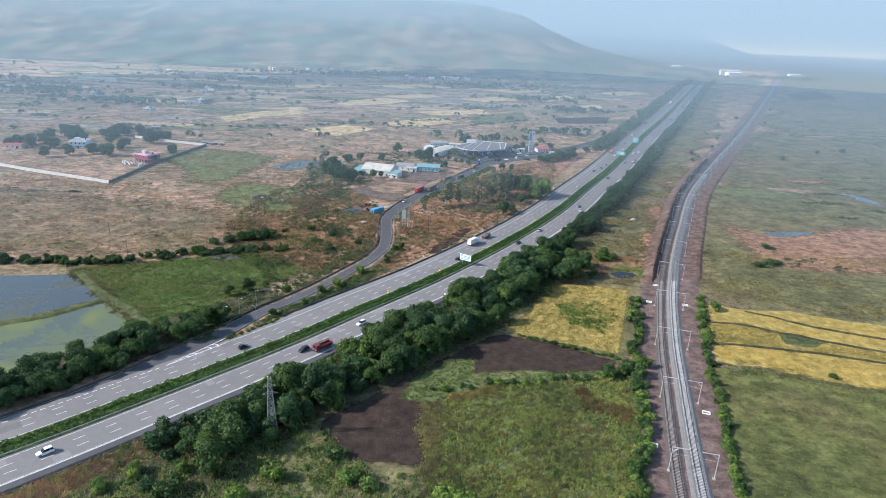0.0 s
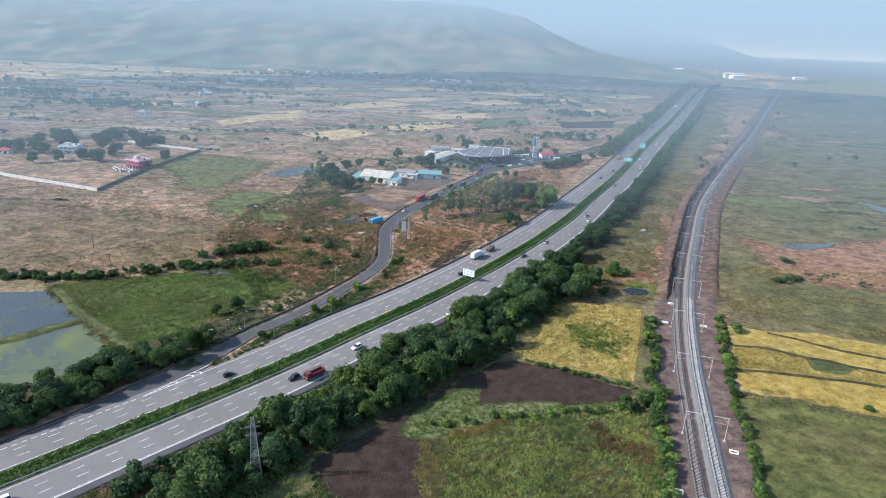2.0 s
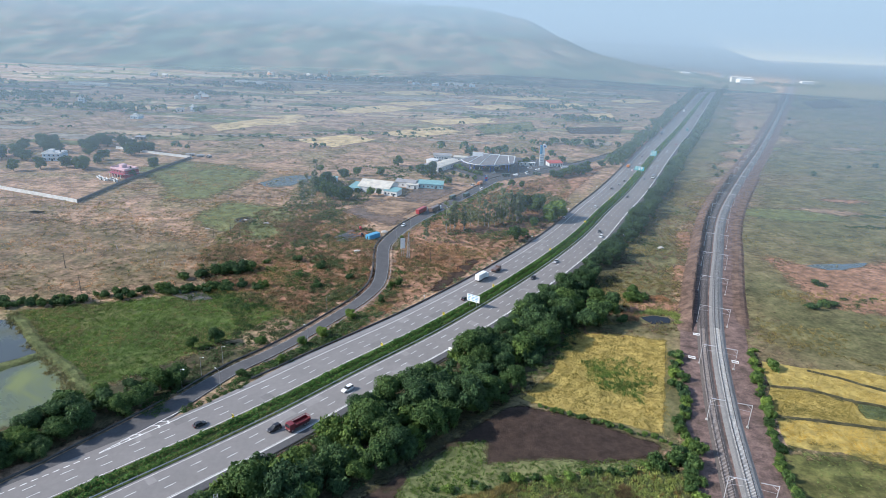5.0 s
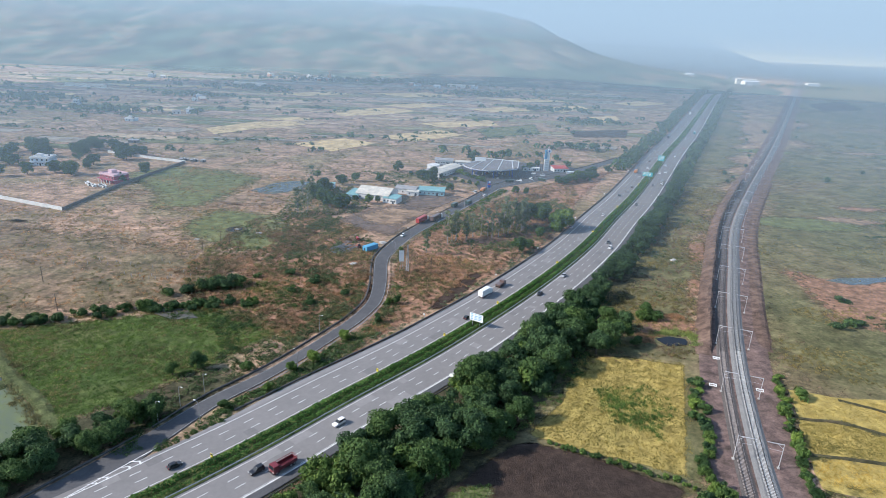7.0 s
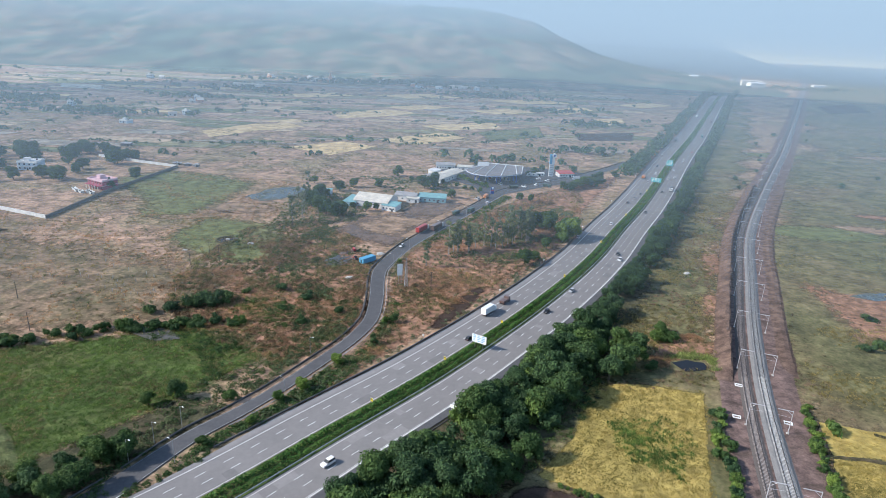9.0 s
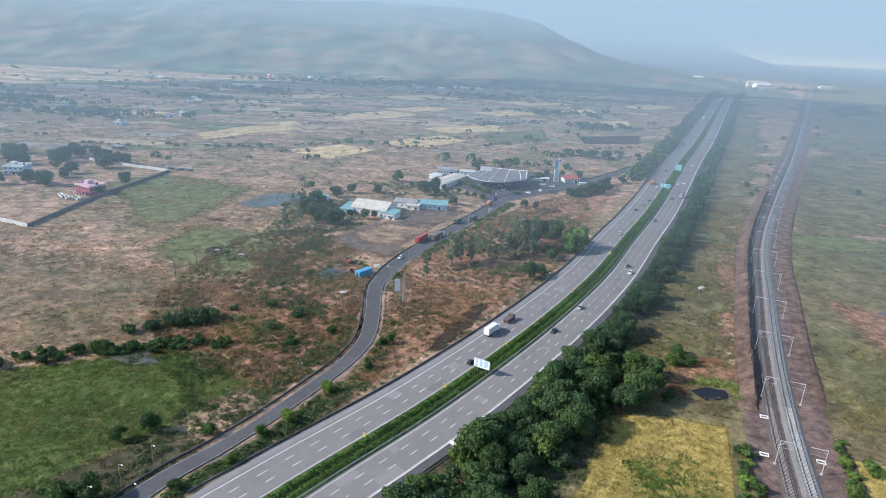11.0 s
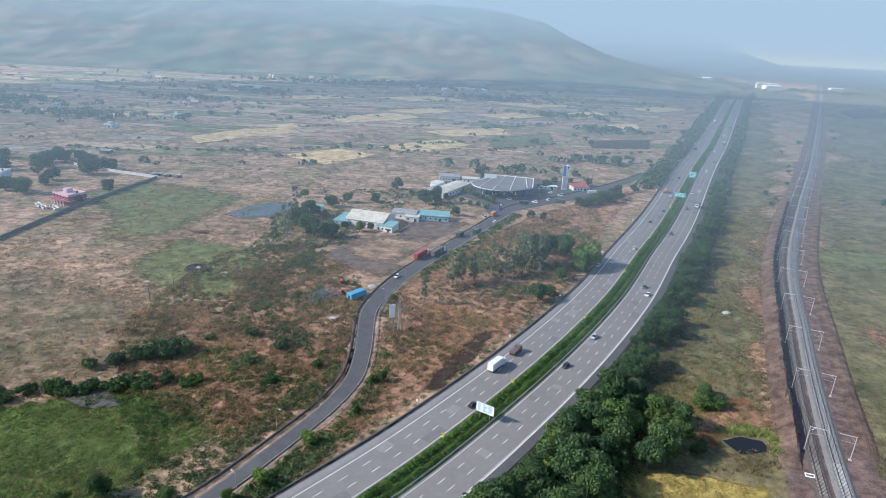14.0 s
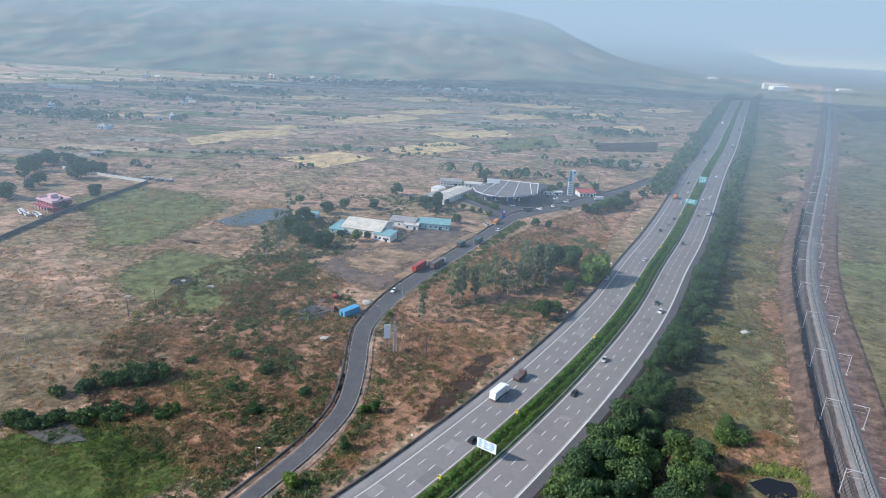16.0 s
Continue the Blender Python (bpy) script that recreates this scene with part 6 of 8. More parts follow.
def board(x, y, heading, wide, high, low, face, label, bars=3, name="road_sign", posts=2, back=STEEL, ink=WHITE):
    """A sign board on posts, its unreadable lines as plain bars. heading: the way that it faces, degrees from -y."""
    root = new(name)
    root.matrix_world = pose(x, y, 0.1, 0, 0, heading)
    part("panel", box(bmesh.new(), -wide / 2, wide / 2, -0.05, 0.05, low, low + high, 0.02), face, root)
    part("frame", box(bmesh.new(), -wide / 2 - 0.06, wide / 2 + 0.06, 0.06, 0.14, low - 0.06, low + high + 0.06, 0.02), back, root)
    for i in range(posts):
        px = (i - (posts - 1) / 2) * wide * 0.55
        part("post", tube(bmesh.new(), (px, 0.2, -0.2), (px, 0.2, low + high * 0.8), 0.11, 0.11, 8), STEEL, root)
    for i in range(bars):
        z = low + high * (1 - (i + 0.75) / (bars + 0.5))
        for k in range(3):
            x0 = -wide * 0.42 + wide * 0.29 * k
            part("lettering_bar", box(bmesh.new(), x0, x0 + wide * rng.uniform(0.14, 0.25), -0.075, -0.052, z, z + high * 0.42 / max(bars, 1)), ink, root)
    return tagged(root, label, "road sign", "road signs")


board(12.2, 306.5, -30, 6.4, 3.4, 2.6, WHITE, "large white and blue direction board in the median", 4, ink=SIGN_BLUE)
board(174.5, 616, -22, 8.5, 3.6, 3.6, SIGN_TEAL, "teal and white direction board in the median", 3)
board(212, 697, -22, 6, 5.5, 3.0, SIGN_TEAL, "teal and white direction board in the median", 4)
board(2.5, 262.5, -35, 2.4, 1.2, 1.2, WHITE, "small white plate beside the hard shoulder", 0, ink=BLACK)
board(111, 424, -25, 4.0, 2.0, 1.0, WHITE, "white roadside hoarding among the trees", 0)
for y in (212, 263, 292, 328, 386, 446, 512, 590):
    x, yy = off_point(MEDIAN, y, -3.3)
    board(x, yy, -35, 0.95, 1.25, 0.9, YELLOW, "yellow chevron board at the median's edge", 1, "chevron_board", 1, ink=BLACK)
for y in (300, 352, 400, 470, 540, 640):
    x, yy = off_point(MEDIAN, y, -21.2)
    board(x, yy, -35, 0.7, 0.7, 1.3, WHITE, "small white marker beside the motorway", 0, "marker_post", 1)
board(-25.2, 367.5, 12, 2.5, 6.0, 5.0, WHITE, "tall white hoarding panel beside the slip road", 0, "hoarding", 2)

# ---- railway pieces ----
rail_prof = [(-0.07, 0.0), (0.07, 0.0), (0.02, 0.03), (0.02, 0.12), (0.04, 0.17), (-0.04, 0.17), (-0.02, 0.12), (-0.02, 0.03)]
sl_new = bmesh_to("sleeper", box(bmesh.new(), -1.37, 1.37, -0.12, 0.12, 0, 0.14, 0.02), SLEEPER)
sl_old = bmesh_to("sleeper", box(bmesh.new(), -1.37, 1.37, -0.12, 0.12, 0, 0.14, 0.02), OLD_SLEEPER)
for off, z, mesh, mat, label in ((0.0, 0.72, sl_new, SLEEPER, "broad-gauge track on pale concrete sleepers"), (LT, 0.36, sl_old, OLD_SLEEPER, "older broad-gauge track on stained sleepers")):
    root = new("railway_track")
    for side in (-0.87, 0.87):
        Rl, Tl = stretch(RTRACK, 60, 1700)
        P, N = Rl + np.stack([Tl[:, 1], -Tl[:, 0]], 1) * (off + side), np.stack([Tl[:, 1], -Tl[:, 0]], 1)
        k, n = len(rail_prof), len(P)
        verts = [(*(P[i] + N[i] * a), z + 0.13 + b) for i in range(n) for a, b in rail_prof]
        part("rail", mesh_of("rail", verts, [(i * k + j, i * k + (j + 1) % k, (i + 1) * k + (j + 1) % k, (i + 1) * k + j) for i in range(n - 1) for j in range(k)], RAIL), None, root)
    rest = []
    for x, y, t in along(RTRACK, 118, 560, 0.65):
        x, y = x + t[1] * off, y - t[0] * off
        if y < 295:
            d = part("sleeper", mesh, None, root)
            d.matrix_world = pose(x, y, z, 0, 0, turn_of(t))
        else:
            c, s, n = np.array([x, y]), np.array(t) * 0.12, np.array([t[1], -t[0]]) * 1.37
            rest += [(*(c - n - s), z + 0.14), (*(c + n - s), z + 0.14), (*(c + n + s), z + 0.14), (*(c - n + s), z + 0.14)]
    tagged(part("sleepers_far", quick_mesh("sleepers_far", np.array(rest), 4, mat), None, root), kind="stuff")
    tagged(root, label, "railway track", "railway tracks")

MAST = plain("mast_steel", (0.5, 0.49, 0.5), 0.5, 0.3, 0.2)


def rail_mast():
    """An overhead-line mast: a tapering upright of two chords with lacing, an arm over the track, a strut, and its drop arm."""
    root = new("overhead_mast")
    up = bmesh.new()
    for s in (-0.2, 0.2):
        tube(up, (0, s, 0), (0, s * 0.7, 8.6), 0.07, 0.06, 5)
    for i in range(9):
        s = 0.2 if i % 2 else -0.2
        tube(up, (0, s, 0.9 * i + 0.2), (0, -s, 0.9 * i + 1.1), 0.03, 0.03, 4)
    part("upright", up, MAST, root)
    part("arm", box(bmesh.new(), -4.6, 0.1, -0.1, 0.1, 8.3, 8.5, 0.02), MAST, root)
    part("strut", tube(bmesh.new(), (-0.05, 0, 6.9), (-1.7, 0, 8.3), 0.06, 0.06, 5), MAST, root)
    part("registration_arm", tube(bmesh.new(), (-0.05, 0, 6.0), (-4.2, 0, 6.3), 0.04, 0.04, 5), MAST, root)
    part("footing", box(bmesh.new(), -0.4, 0.4, -0.4, 0.4, -0.1, 0.35, 0.04), CONCRETE, root)
    return tagged(root, "grey lattice overhead-line mast beside the track", "railway mast", "overhead masts")


first = rail_mast()
k = 0
for x, y, t in along(RTRACK, 107, 900, 39.8):
    for off, flip in ((4.2, 0), (LT - 2.4, 180)):
        m = pose(x + t[1] * off, y - t[0] * off, 0.15, 0, 0, turn_of(t) + flip)
        if k:
            copy_thing(first, m)
        else:
            first.matrix_world = m
        k += 1


def cable(name, pts, r, material, label, category="cable"):
    bm = bmesh.new()
    for a, b2 in zip(pts, pts[1:]):
        tube(bm, a, b2, r, r, 4)
    return tagged(part(name, bm, material), label, category, "overhead wires")


for off, arm in ((4.2, -4.2), (LT - 2.4, 4.2)):
    pts = [(x + t[1] * (off + arm), y - t[0] * (off + arm), 6.35) for x, y, t in along(RTRACK, 107, 700, 39.8)]
    cable("contact_wire", pts, 0.025, DARK_STEEL, "thin dark contact wire over the track")


def white_frame(x, y, turn, w=2.6, d=1.7):
    """An open rectangular footing with white-painted edges."""
    root = new("footing_frame")
    root.matrix_world = pose(x, y, 0.12, 0, 0, turn)
    for a, b2, c, e in ((-w / 2, w / 2, -d / 2, -d / 2 + 0.25), (-w / 2, w / 2, d / 2 - 0.25, d / 2), (-w / 2, -w / 2 + 0.25, -d / 2 + 0.25, d / 2 - 0.25), (w / 2 - 0.25, w / 2, -d / 2 + 0.25, d / 2 - 0.25)):
        part("edge_beam", box(bmesh.new(), a, b2, c, e, 0, 0.35, 0.02), WHITE, root)
    return tagged(root, "white-painted rectangular footing beside the track", "footing", "footing frames")


for x, y in ((68, 160), (91.5, 178.5), (108.5, 289), (99.1, 268.3), (115.5, 266.1)):
    white_frame(x, y, -18)


# ---- poles and masts ----
WOOD = plain("weathered_pole", (0.12, 0.1, 0.085), 0.9, vary=0.3)


def pole(x, y, h, label, arms=1, name="utility_pole"):
    root = new(name)
    root.matrix_world = pose(x, y, 0, 0, 0, rng.uniform(-30, 30))
    part("shaft", tube(bmesh.new(), (0, 0, -0.3), (0, 0, h), 0.17, 0.11, 7), WOOD, root)
    for i in range(arms):
        z = h - 0.4 - 0.7 * i
        part("crossarm", box(bmesh.new(), -0.9, 0.9, -0.06, 0.06, z, z + 0.12), WOOD, root)
        for s in (-0.8, 0, 0.8):
            part("insulator", tube(bmesh.new(), (s, 0, z + 0.12), (s, 0, z + 0.35), 0.06, 0.04, 6), CONCRETE, root)
    return tagged(root, label, "utility pole", "utility poles")


for x, y, h in ((-134, 379, 9), (-128.5, 391, 9), (-122, 387, 9), (-9.5, 362, 10), (-166, 302, 8), (-100, 451, 9), (-86, 372, 7), (-190, 330, 8), (60, 590, 9), (120, 690, 10)):
    pole(x, y, h, "dark weathered pole standing in dry grass")


def lattice(x, y, h, half, label, arms=()):
    """A four-legged lattice tower."""
    root = new("lattice_tower")
    root.matrix_world = pose(x, y, 0, 0, 0, 18)
    top = half * 0.28
    at = lambda sx, sy, u: (sx * (half + (top - half) * u), sy * (half + (top - half) * u), h * u)
    for sx in (-1, 1):
        for sy in (-1, 1):
            part("leg", tube(bmesh.new(), at(sx, sy, 0), at(sx, sy, 1), 0.09, 0.06, 5), STEEL, root)
    n = 9
    for f in range(4):
        bm = bmesh.new()
        (ax, ay), (bx, by) = [((-1, -1), (1, -1)), ((1, -1), (1, 1)), ((1, 1), (-1, 1)), ((-1, 1), (-1, -1))][f]
        for i in range(n):
            u0, u1 = i / n, (i + 1) / n
            tube(bm, at(ax, ay, u0), at(bx, by, u1), 0.04, 0.04, 4)
            tube(bm, at(bx, by, u0), at(ax, ay, u1), 0.04, 0.04, 4)
            tube(bm, at(ax, ay, u1), at(bx, by, u1), 0.04, 0.04, 4)
        tagged(part("bracing", bm, STEEL, root), kind="stuff")
    for z, w in arms:
        bm = bmesh.new()
        tube(bm, (-w, 0, z), (w, 0, z), 0.07, 0.07, 5)
        tube(bm, (-w, 0, z), (0, 0, z + 1.0), 0.04, 0.04, 4)
        tube(bm, (w, 0, z), (0, 0, z + 1.0), 0.04, 0.04, 4)
        part("crossarm", bm, STEEL, root)
    return tagged(root, label, "lattice tower", "lattice towers")


lattice(-50, 158, 20, 1.5, "grey steel lattice pylon among roadside bushes", ((17, 2.0), (14.5, 2.2)))
lattice(-22, 366, 15, 0.7, "slender steel lattice mast beside the slip road")


def street_lamp(x, y, turn):
    root = new("street_lamp")
    root.matrix_world = pose(x, y, 0.1, 0, 0, turn)
    part("post", tube(bmesh.new(), (0, 0, 0), (0, 0, 7.5), 0.1, 0.06, 7), STEEL, root)
    part("bracket", tube(bmesh.new(), (0, 0, 7.4), (1.4, 0, 7.8), 0.05, 0.04, 6), STEEL, root)
    part("lamp_head", box(bmesh.new(), 1.2, 1.9, -0.14, 0.14, 7.74, 7.88, 0.03), WHITE, root)
    return tagged(root, "galvanised street lamp beside the slip road", "street lamp", "street lamps")


for y, o in ((226, -6.0), (234, -6.5), (243, -6.5), (232, 5.5), (268, 5.5), (292, -6.5), (392, 5.5), (418, 5.5), (455, 5.5), (490, 5.5), (520, 5.5)):
    x, yy = off_point(SLIP, y, o)
    street_lamp(x, yy, turn_of(SLIP[1][at_y(SLIP, y)]) + (0 if o < 0 else 180))
# concrete stakes of an old fence in the field
stake = bmesh_to("stake", box(bmesh.new(), -0.12, 0.12, -0.1, 0.1, -0.1, 1.5, 0.02), CONCRETE)
for i in range(26):
    u = i / 25
    ob = part("fence_stake", stake)
    ob.matrix_world = pose(-196 + 70 * u + rng.uniform(-3, 3), 352 + 8 * math.sin(u * 6) + rng.uniform(-5, 5), 0, rng.uniform(-6, 6), rng.uniform(-6, 6), 0)
    tagged(ob, "leaning concrete fence stake in dry grass", "fence stake", "fence stakes")

# stumpy concrete posts of an old fence on the plain
post_mesh = bmesh_to("fence_post", box(bmesh.new(), -0.14, 0.14, -0.14, 0.14, -0.1, 1.7, 0.03), CONCRETE)
for x, y in ((-177.4, 378), (-169.5, 371.2), (-160.1, 367.5), (-149.5, 364.2), (-143.7, 360.3), (-149.6, 354), (-159.5, 345), (-154.3, 341.6), (-146.8, 337.9)):
    ob = new("fence_post", post_mesh)
    ob.matrix_world = pose(x, y, 0.1, rng.uniform(-6, 6), rng.uniform(-6, 6), rng.uniform(0, 90))
    tagged(ob, "short concrete post of an old field fence", "fence post", "old fence posts")


# ---- buildings ----
ROOF_CREAM = plain("cream_sheet_roof", (0.62, 0.57, 0.48), 0.6, vary=0.3, scale=0.25)
ROOF_TURQ = plain("turquoise_sheet_roof", (0.2, 0.38, 0.38), 0.55, vary=0.2, scale=0.4)
ROOF_GREY = plain("grey_sheet_roof", (0.33, 0.32, 0.31), 0.6, vary=0.3, scale=0.3)
ROOF_DARK = plain("brown_grey_canopy", (0.2, 0.185, 0.18), 0.65, vary=0.25, scale=0.2)
ROOF_RED = plain("red_sheet_roof", (0.5, 0.09, 0.07), 0.55, vary=0.2, scale=0.5)
WALL_WHITE = plain("whitewashed_wall", (0.72, 0.71, 0.68), 0.85, vary=0.22, scale=0.4)
WALL_TURQ = plain("pale_turquoise_wall", (0.28, 0.44, 0.48), 0.8, vary=0.2, scale=0.4)
WALL_PINK = plain("rose_red_wall", (0.34, 0.075, 0.11), 0.8, vary=0.2, scale=0.5)
WALL_BLUE = plain("pale_blue_wall", (0.48, 0.58, 0.66), 0.8, vary=0.2, scale=0.4)
WALL_ORANGE = plain("saffron_wall", (0.62, 0.3, 0.16), 0.8, vary=0.2, scale=0.4)
WALL_GREY = plain("grey_block_wall", (0.14, 0.13, 0.12), 0.9, vary=0.3, scale=0.5)
DARK_OPEN = plain("dark_window_glass", (0.03, 0.04, 0.05), 0.15, vary=0.1)
BLUE_PAINT = plain("deep_blue_paint", (0.04, 0.1, 0.38), 0.4, vary=0.1)
SKY_BLUE = plain("bright_blue_paint", (0.09, 0.32, 0.5), 0.45, vary=0.15)


def gable(bm, w, d, eave, ridge, over=0.5, thick=0.15):
    """A two-sided roof, its ridge along x."""
    for s in (-1, 1):
        v = [(-w / 2 - over, s * (d / 2 + over), eave), (w / 2 + over, s * (d / 2 + over), eave), (w / 2 + over, 0, ridge), (-w / 2 - over, 0, ridge)]
        lo = [bm.verts.new(p) for p in v]
        hi = [bm.verts.new((p[0], p[1], p[2] + thick)) for p in v]
        for f in ([lo[3], lo[2], lo[1], lo[0]], hi, *[[lo[i], lo[(i + 1) % 4], hi[(i + 1) % 4], hi[i]] for i in range(4)]):
            bm.faces.new(f)
    bmesh.ops.recalc_face_normals(bm, faces=bm.faces)
    return bm


def lean(bm, w, d, low, high, over=0.4, thick=0.15):
    """A single-slope roof: low at the front (-y), high at the back."""
    v = [(-w / 2 - over, -d / 2 - over, low), (w / 2 + over, -d / 2 - over, low), (w / 2 + over, d / 2 + over, high), (-w / 2 - over, d / 2 + over, high)]
    lo = [bm.verts.new(p) for p in v]
    hi = [bm.verts.new((p[0], p[1], p[2] + thick)) for p in v]
    for f in ([lo[3], lo[2], lo[1], lo[0]], hi, *[[lo[i], lo[(i + 1) % 4], hi[(i + 1) % 4], hi[i]] for i in range(4)]):
        bm.faces.new(f)
    bmesh.ops.recalc_face_normals(bm, faces=bm.faces)
    return bm


def openings(root, w, d, z, high, n, sides="front", wide=1.1, material=None):
    """Windows let into the walls: a frame with a pane."""
    for i in range(n):
        x = -w / 2 + w * (i + 0.5) / n
        for sgn in ((-1,) if sides == "front" else (-1, 1)):
            y = sgn * d / 2
            if root.matrix_world.translation.y > 1300:
                part("window", box(bmesh.new(), x - wide / 2, x + wide / 2, min(y, y + sgn * 0.06), max(y, y + sgn * 0.06), z, z + high), DARK_OPEN, root)
                continue
            fr = part("window", box(bmesh.new(), x - wide / 2 - 0.1, x + wide / 2 + 0.1, min(y, y + sgn * 0.06), max(y, y + sgn * 0.06), z - 0.1, z + high + 0.1), material or WALL_WHITE, root)
            part("pane", box(bmesh.new(), x - wide / 2, x + wide / 2, min(y + sgn * 0.062, y + sgn * 0.09), max(y + sgn * 0.062, y + sgn * 0.09), z, z + high), DARK_OPEN, fr)


def gable_ends(bm, w, d, eave, ridge):
    for s in (-1, 1):
        a = [bm.verts.new(p) for p in ((s * (w / 2 - 0.1), -d / 2 + 0.1, eave - 0.05), (s * (w / 2 - 0.1), d / 2 - 0.1, eave - 0.05), (s * (w / 2 - 0.1), 0, ridge - 0.02))]
        bm.faces.new(a)
    return bm


def shed(x, y, turn, w, d, eave, ridge, roof, wall, label, kind="gable", windows=4, name="shed"):
    root = new(name)
    root.matrix_world = pose(x, y, 0.05, 0, 0, turn)
    bm = box(bmesh.new(), -w / 2, w / 2, -d / 2, d / 2, 0, eave - 0.02)
    if kind == "gable":
        gable_ends(bm, w, d, eave, ridge)
    part("wall", bm, wall, root)
    part("roof", (gable if kind == "gable" else lean)(bmesh.new(), w, d, eave, ridge), roof, root)
    openings(root, w, d, 1.2, 1.1, windows, "both")
    part("door", box(bmesh.new(), w * 0.18, w * 0.18 + 1.6, -d / 2 - 0.05, -d / 2 + 0.01, 0, 2.1), DARK_OPEN, root)
    return tagged(root, label, "shed", "roadside sheds")


hall = shed(-56, 514, -14, 25, 22, 4.2, 7.6, ROOF_CREAM, WALL_WHITE, "large hall with a patched cream sheet roof")
for sx in (-7, 2, 8):
    part("roof_patch", box(bmesh.new(), sx, sx + 2.2, -6.6, -3.8, 5.95, 6.1), ROOF_GREY, hall).matrix_local = pose(0, 0, -0.62, 0, 0, 0) @ Matrix.Rotation(0, 4, "X")
shed(-72, 512, -14, 9, 16, 3.0, 4.0, ROOF_TURQ, WALL_TURQ, "turquoise lean-to beside the hall", "lean", 2)
shed(-43.5, 501, -20, 10.5, 9.5, 3.6, 4.6, ROOF_TURQ, WALL_WHITE, "annexe with a turquoise roof and white walls", "lean", 4)
shed(-35, 531, -12, 16, 11, 3.8, 5.2, ROOF_GREY, WALL_WHITE, "low shed under a grey sheet roof", "gable", 4)
shed(-30, 524, -6, 9, 6, 3.2, 3.8, ROOF_CREAM, WALL_WHITE, "small porch shed with a cream roof", "lean", 2)
shed(-16, 529, -4, 20, 9, 3.6, 4.8, ROOF_TURQ, WALL_TURQ, "long low shed with a turquoise roof", "lean", 6)
shed(-98, 533, -10, 12, 7, 3.0, 3.8, ROOF_TURQ, WALL_BLUE, "small pale blue hut with a turquoise roof", "lean", 3)
shed(-8, 604, 62, 42, 13, 4.2, 5.6, ROOF_CREAM, WALL_WHITE, "white restaurant block beside the filling station", "gable", 9)
shed(-9, 646, 0, 17, 9, 4.0, 5.6, ROOF_GREY, WALL_WHITE, "arcaded white block with a grey roof", "gable", 7)
shed(-20, 600, 62, 14, 9, 3.4, 4.6, ROOF_GREY, WALL_WHITE, "white kitchen block with a grey roof", "gable", 3)
shed(-18, 616, 62, 10, 7, 4.6, 5.2, WALL_WHITE, WALL_WHITE, "white flat-roofed block behind the restaurant", "lean", 3)
shed(9, 642, -4, 14, 7, 3.6, 4.0, ROOF_CREAM, WALL_WHITE, "white office beside the canopy", "lean", 4)
shed(72, 633, 12, 16, 3, 2.6, 2.9, WALL_WHITE, WALL_WHITE, "low white shelter behind the parked cars", "lean", 4)
shed(99, 637, 14, 14, 9, 3.4, 4.4, ROOF_RED, WALL_WHITE, "kiosk with a bright red roof", "lean", 5, "kiosk")
shed(-320, 676, 4, 9, 6, 2.8, 3.2, ROOF_GREY, WALL_GREY, "dark field hut on the plain", "lean", 1)
shed(-392, 552, 8, 14, 8, 3.0, 4.4, ROOF_RED, WALL_WHITE, "farm hut with a faded red roof", "gable", 3)
shed(-318, 556, 8, 8, 6, 2.6, 3.0, ROOF_GREY, WALL_GREY, "low grey outbuilding of the farm", "lean", 1)
for x, y, w in ((-240, 606, 7), (-230, 604, 6), (-222, 603, 4)):
    shed(x, y, rng.uniform(-15, 15), w, 3.5, 1.6, 1.9, ROOF_GREY, WALL_GREY, "low ruined stone shelter beside the wall", "lean", 1)

# filling station
station = new("filling_station")
outline = [(9, 610), (10.5, 602), (15, 595), (23, 590), (30, 589), (37, 590.5), (45, 594.5), (53, 600), (56.5, 603), (60.5, 634), (46, 639), (31, 640), (18, 628)]
for name, grow, z0, z1, mat in (("canopy", 0.0, 7.2, 8.0, ROOF_DARK), ("fascia", 0.35, 7.0, 7.7, WHITE), ("fascia_stripe", 0.42, 7.15, 7.4, BLUE_PAINT)):
    c = np.mean(outline, 0)
    P = [tuple(c + (np.array(p) - c) * (1 + grow / 25)) for p in outline]
    bm = bmesh.new()
    f = bm.faces.new([bm.verts.new((*p, z0)) for p in P])
    ext = bmesh.ops.extrude_face_region(bm, geom=[f])
    bmesh.ops.translate(bm, verts=[v for v in ext["geom"] if isinstance(v, bmesh.types.BMVert)], vec=(0, 0, z1 - z0))
    bmesh.ops.recalc_face_normals(bm, faces=bm.faces)
    part(name, bm, mat, station)
for a, b2 in (((31, 640), (15, 595)), ((38, 640), (25, 589.5)), ((46, 639), (38, 591)), ((54, 636), (52, 599.5)), ((60.4, 634), (56.3, 603)), ((31, 640), (60.4, 634)), ((9.3, 610), (31, 640))):
    a, b2 = Vector((*a, 8.05)), Vector((*b2, 8.05))
    part("roof_rib", tube(bmesh.new(), a, b2, 0.35, 0.35, 6), WHITE, station)
for x, y in ((35, 594.5), (38.5, 600), (52, 602), (50, 607), (17, 603), (21, 606), (30, 618), (42, 622), (54, 628)):
    part("column", box(bmesh.new(), x - 0.4, x + 0.4, y - 0.4, y + 0.4, 0.1, 7.0, 0.05), BLUE_PAINT, station)
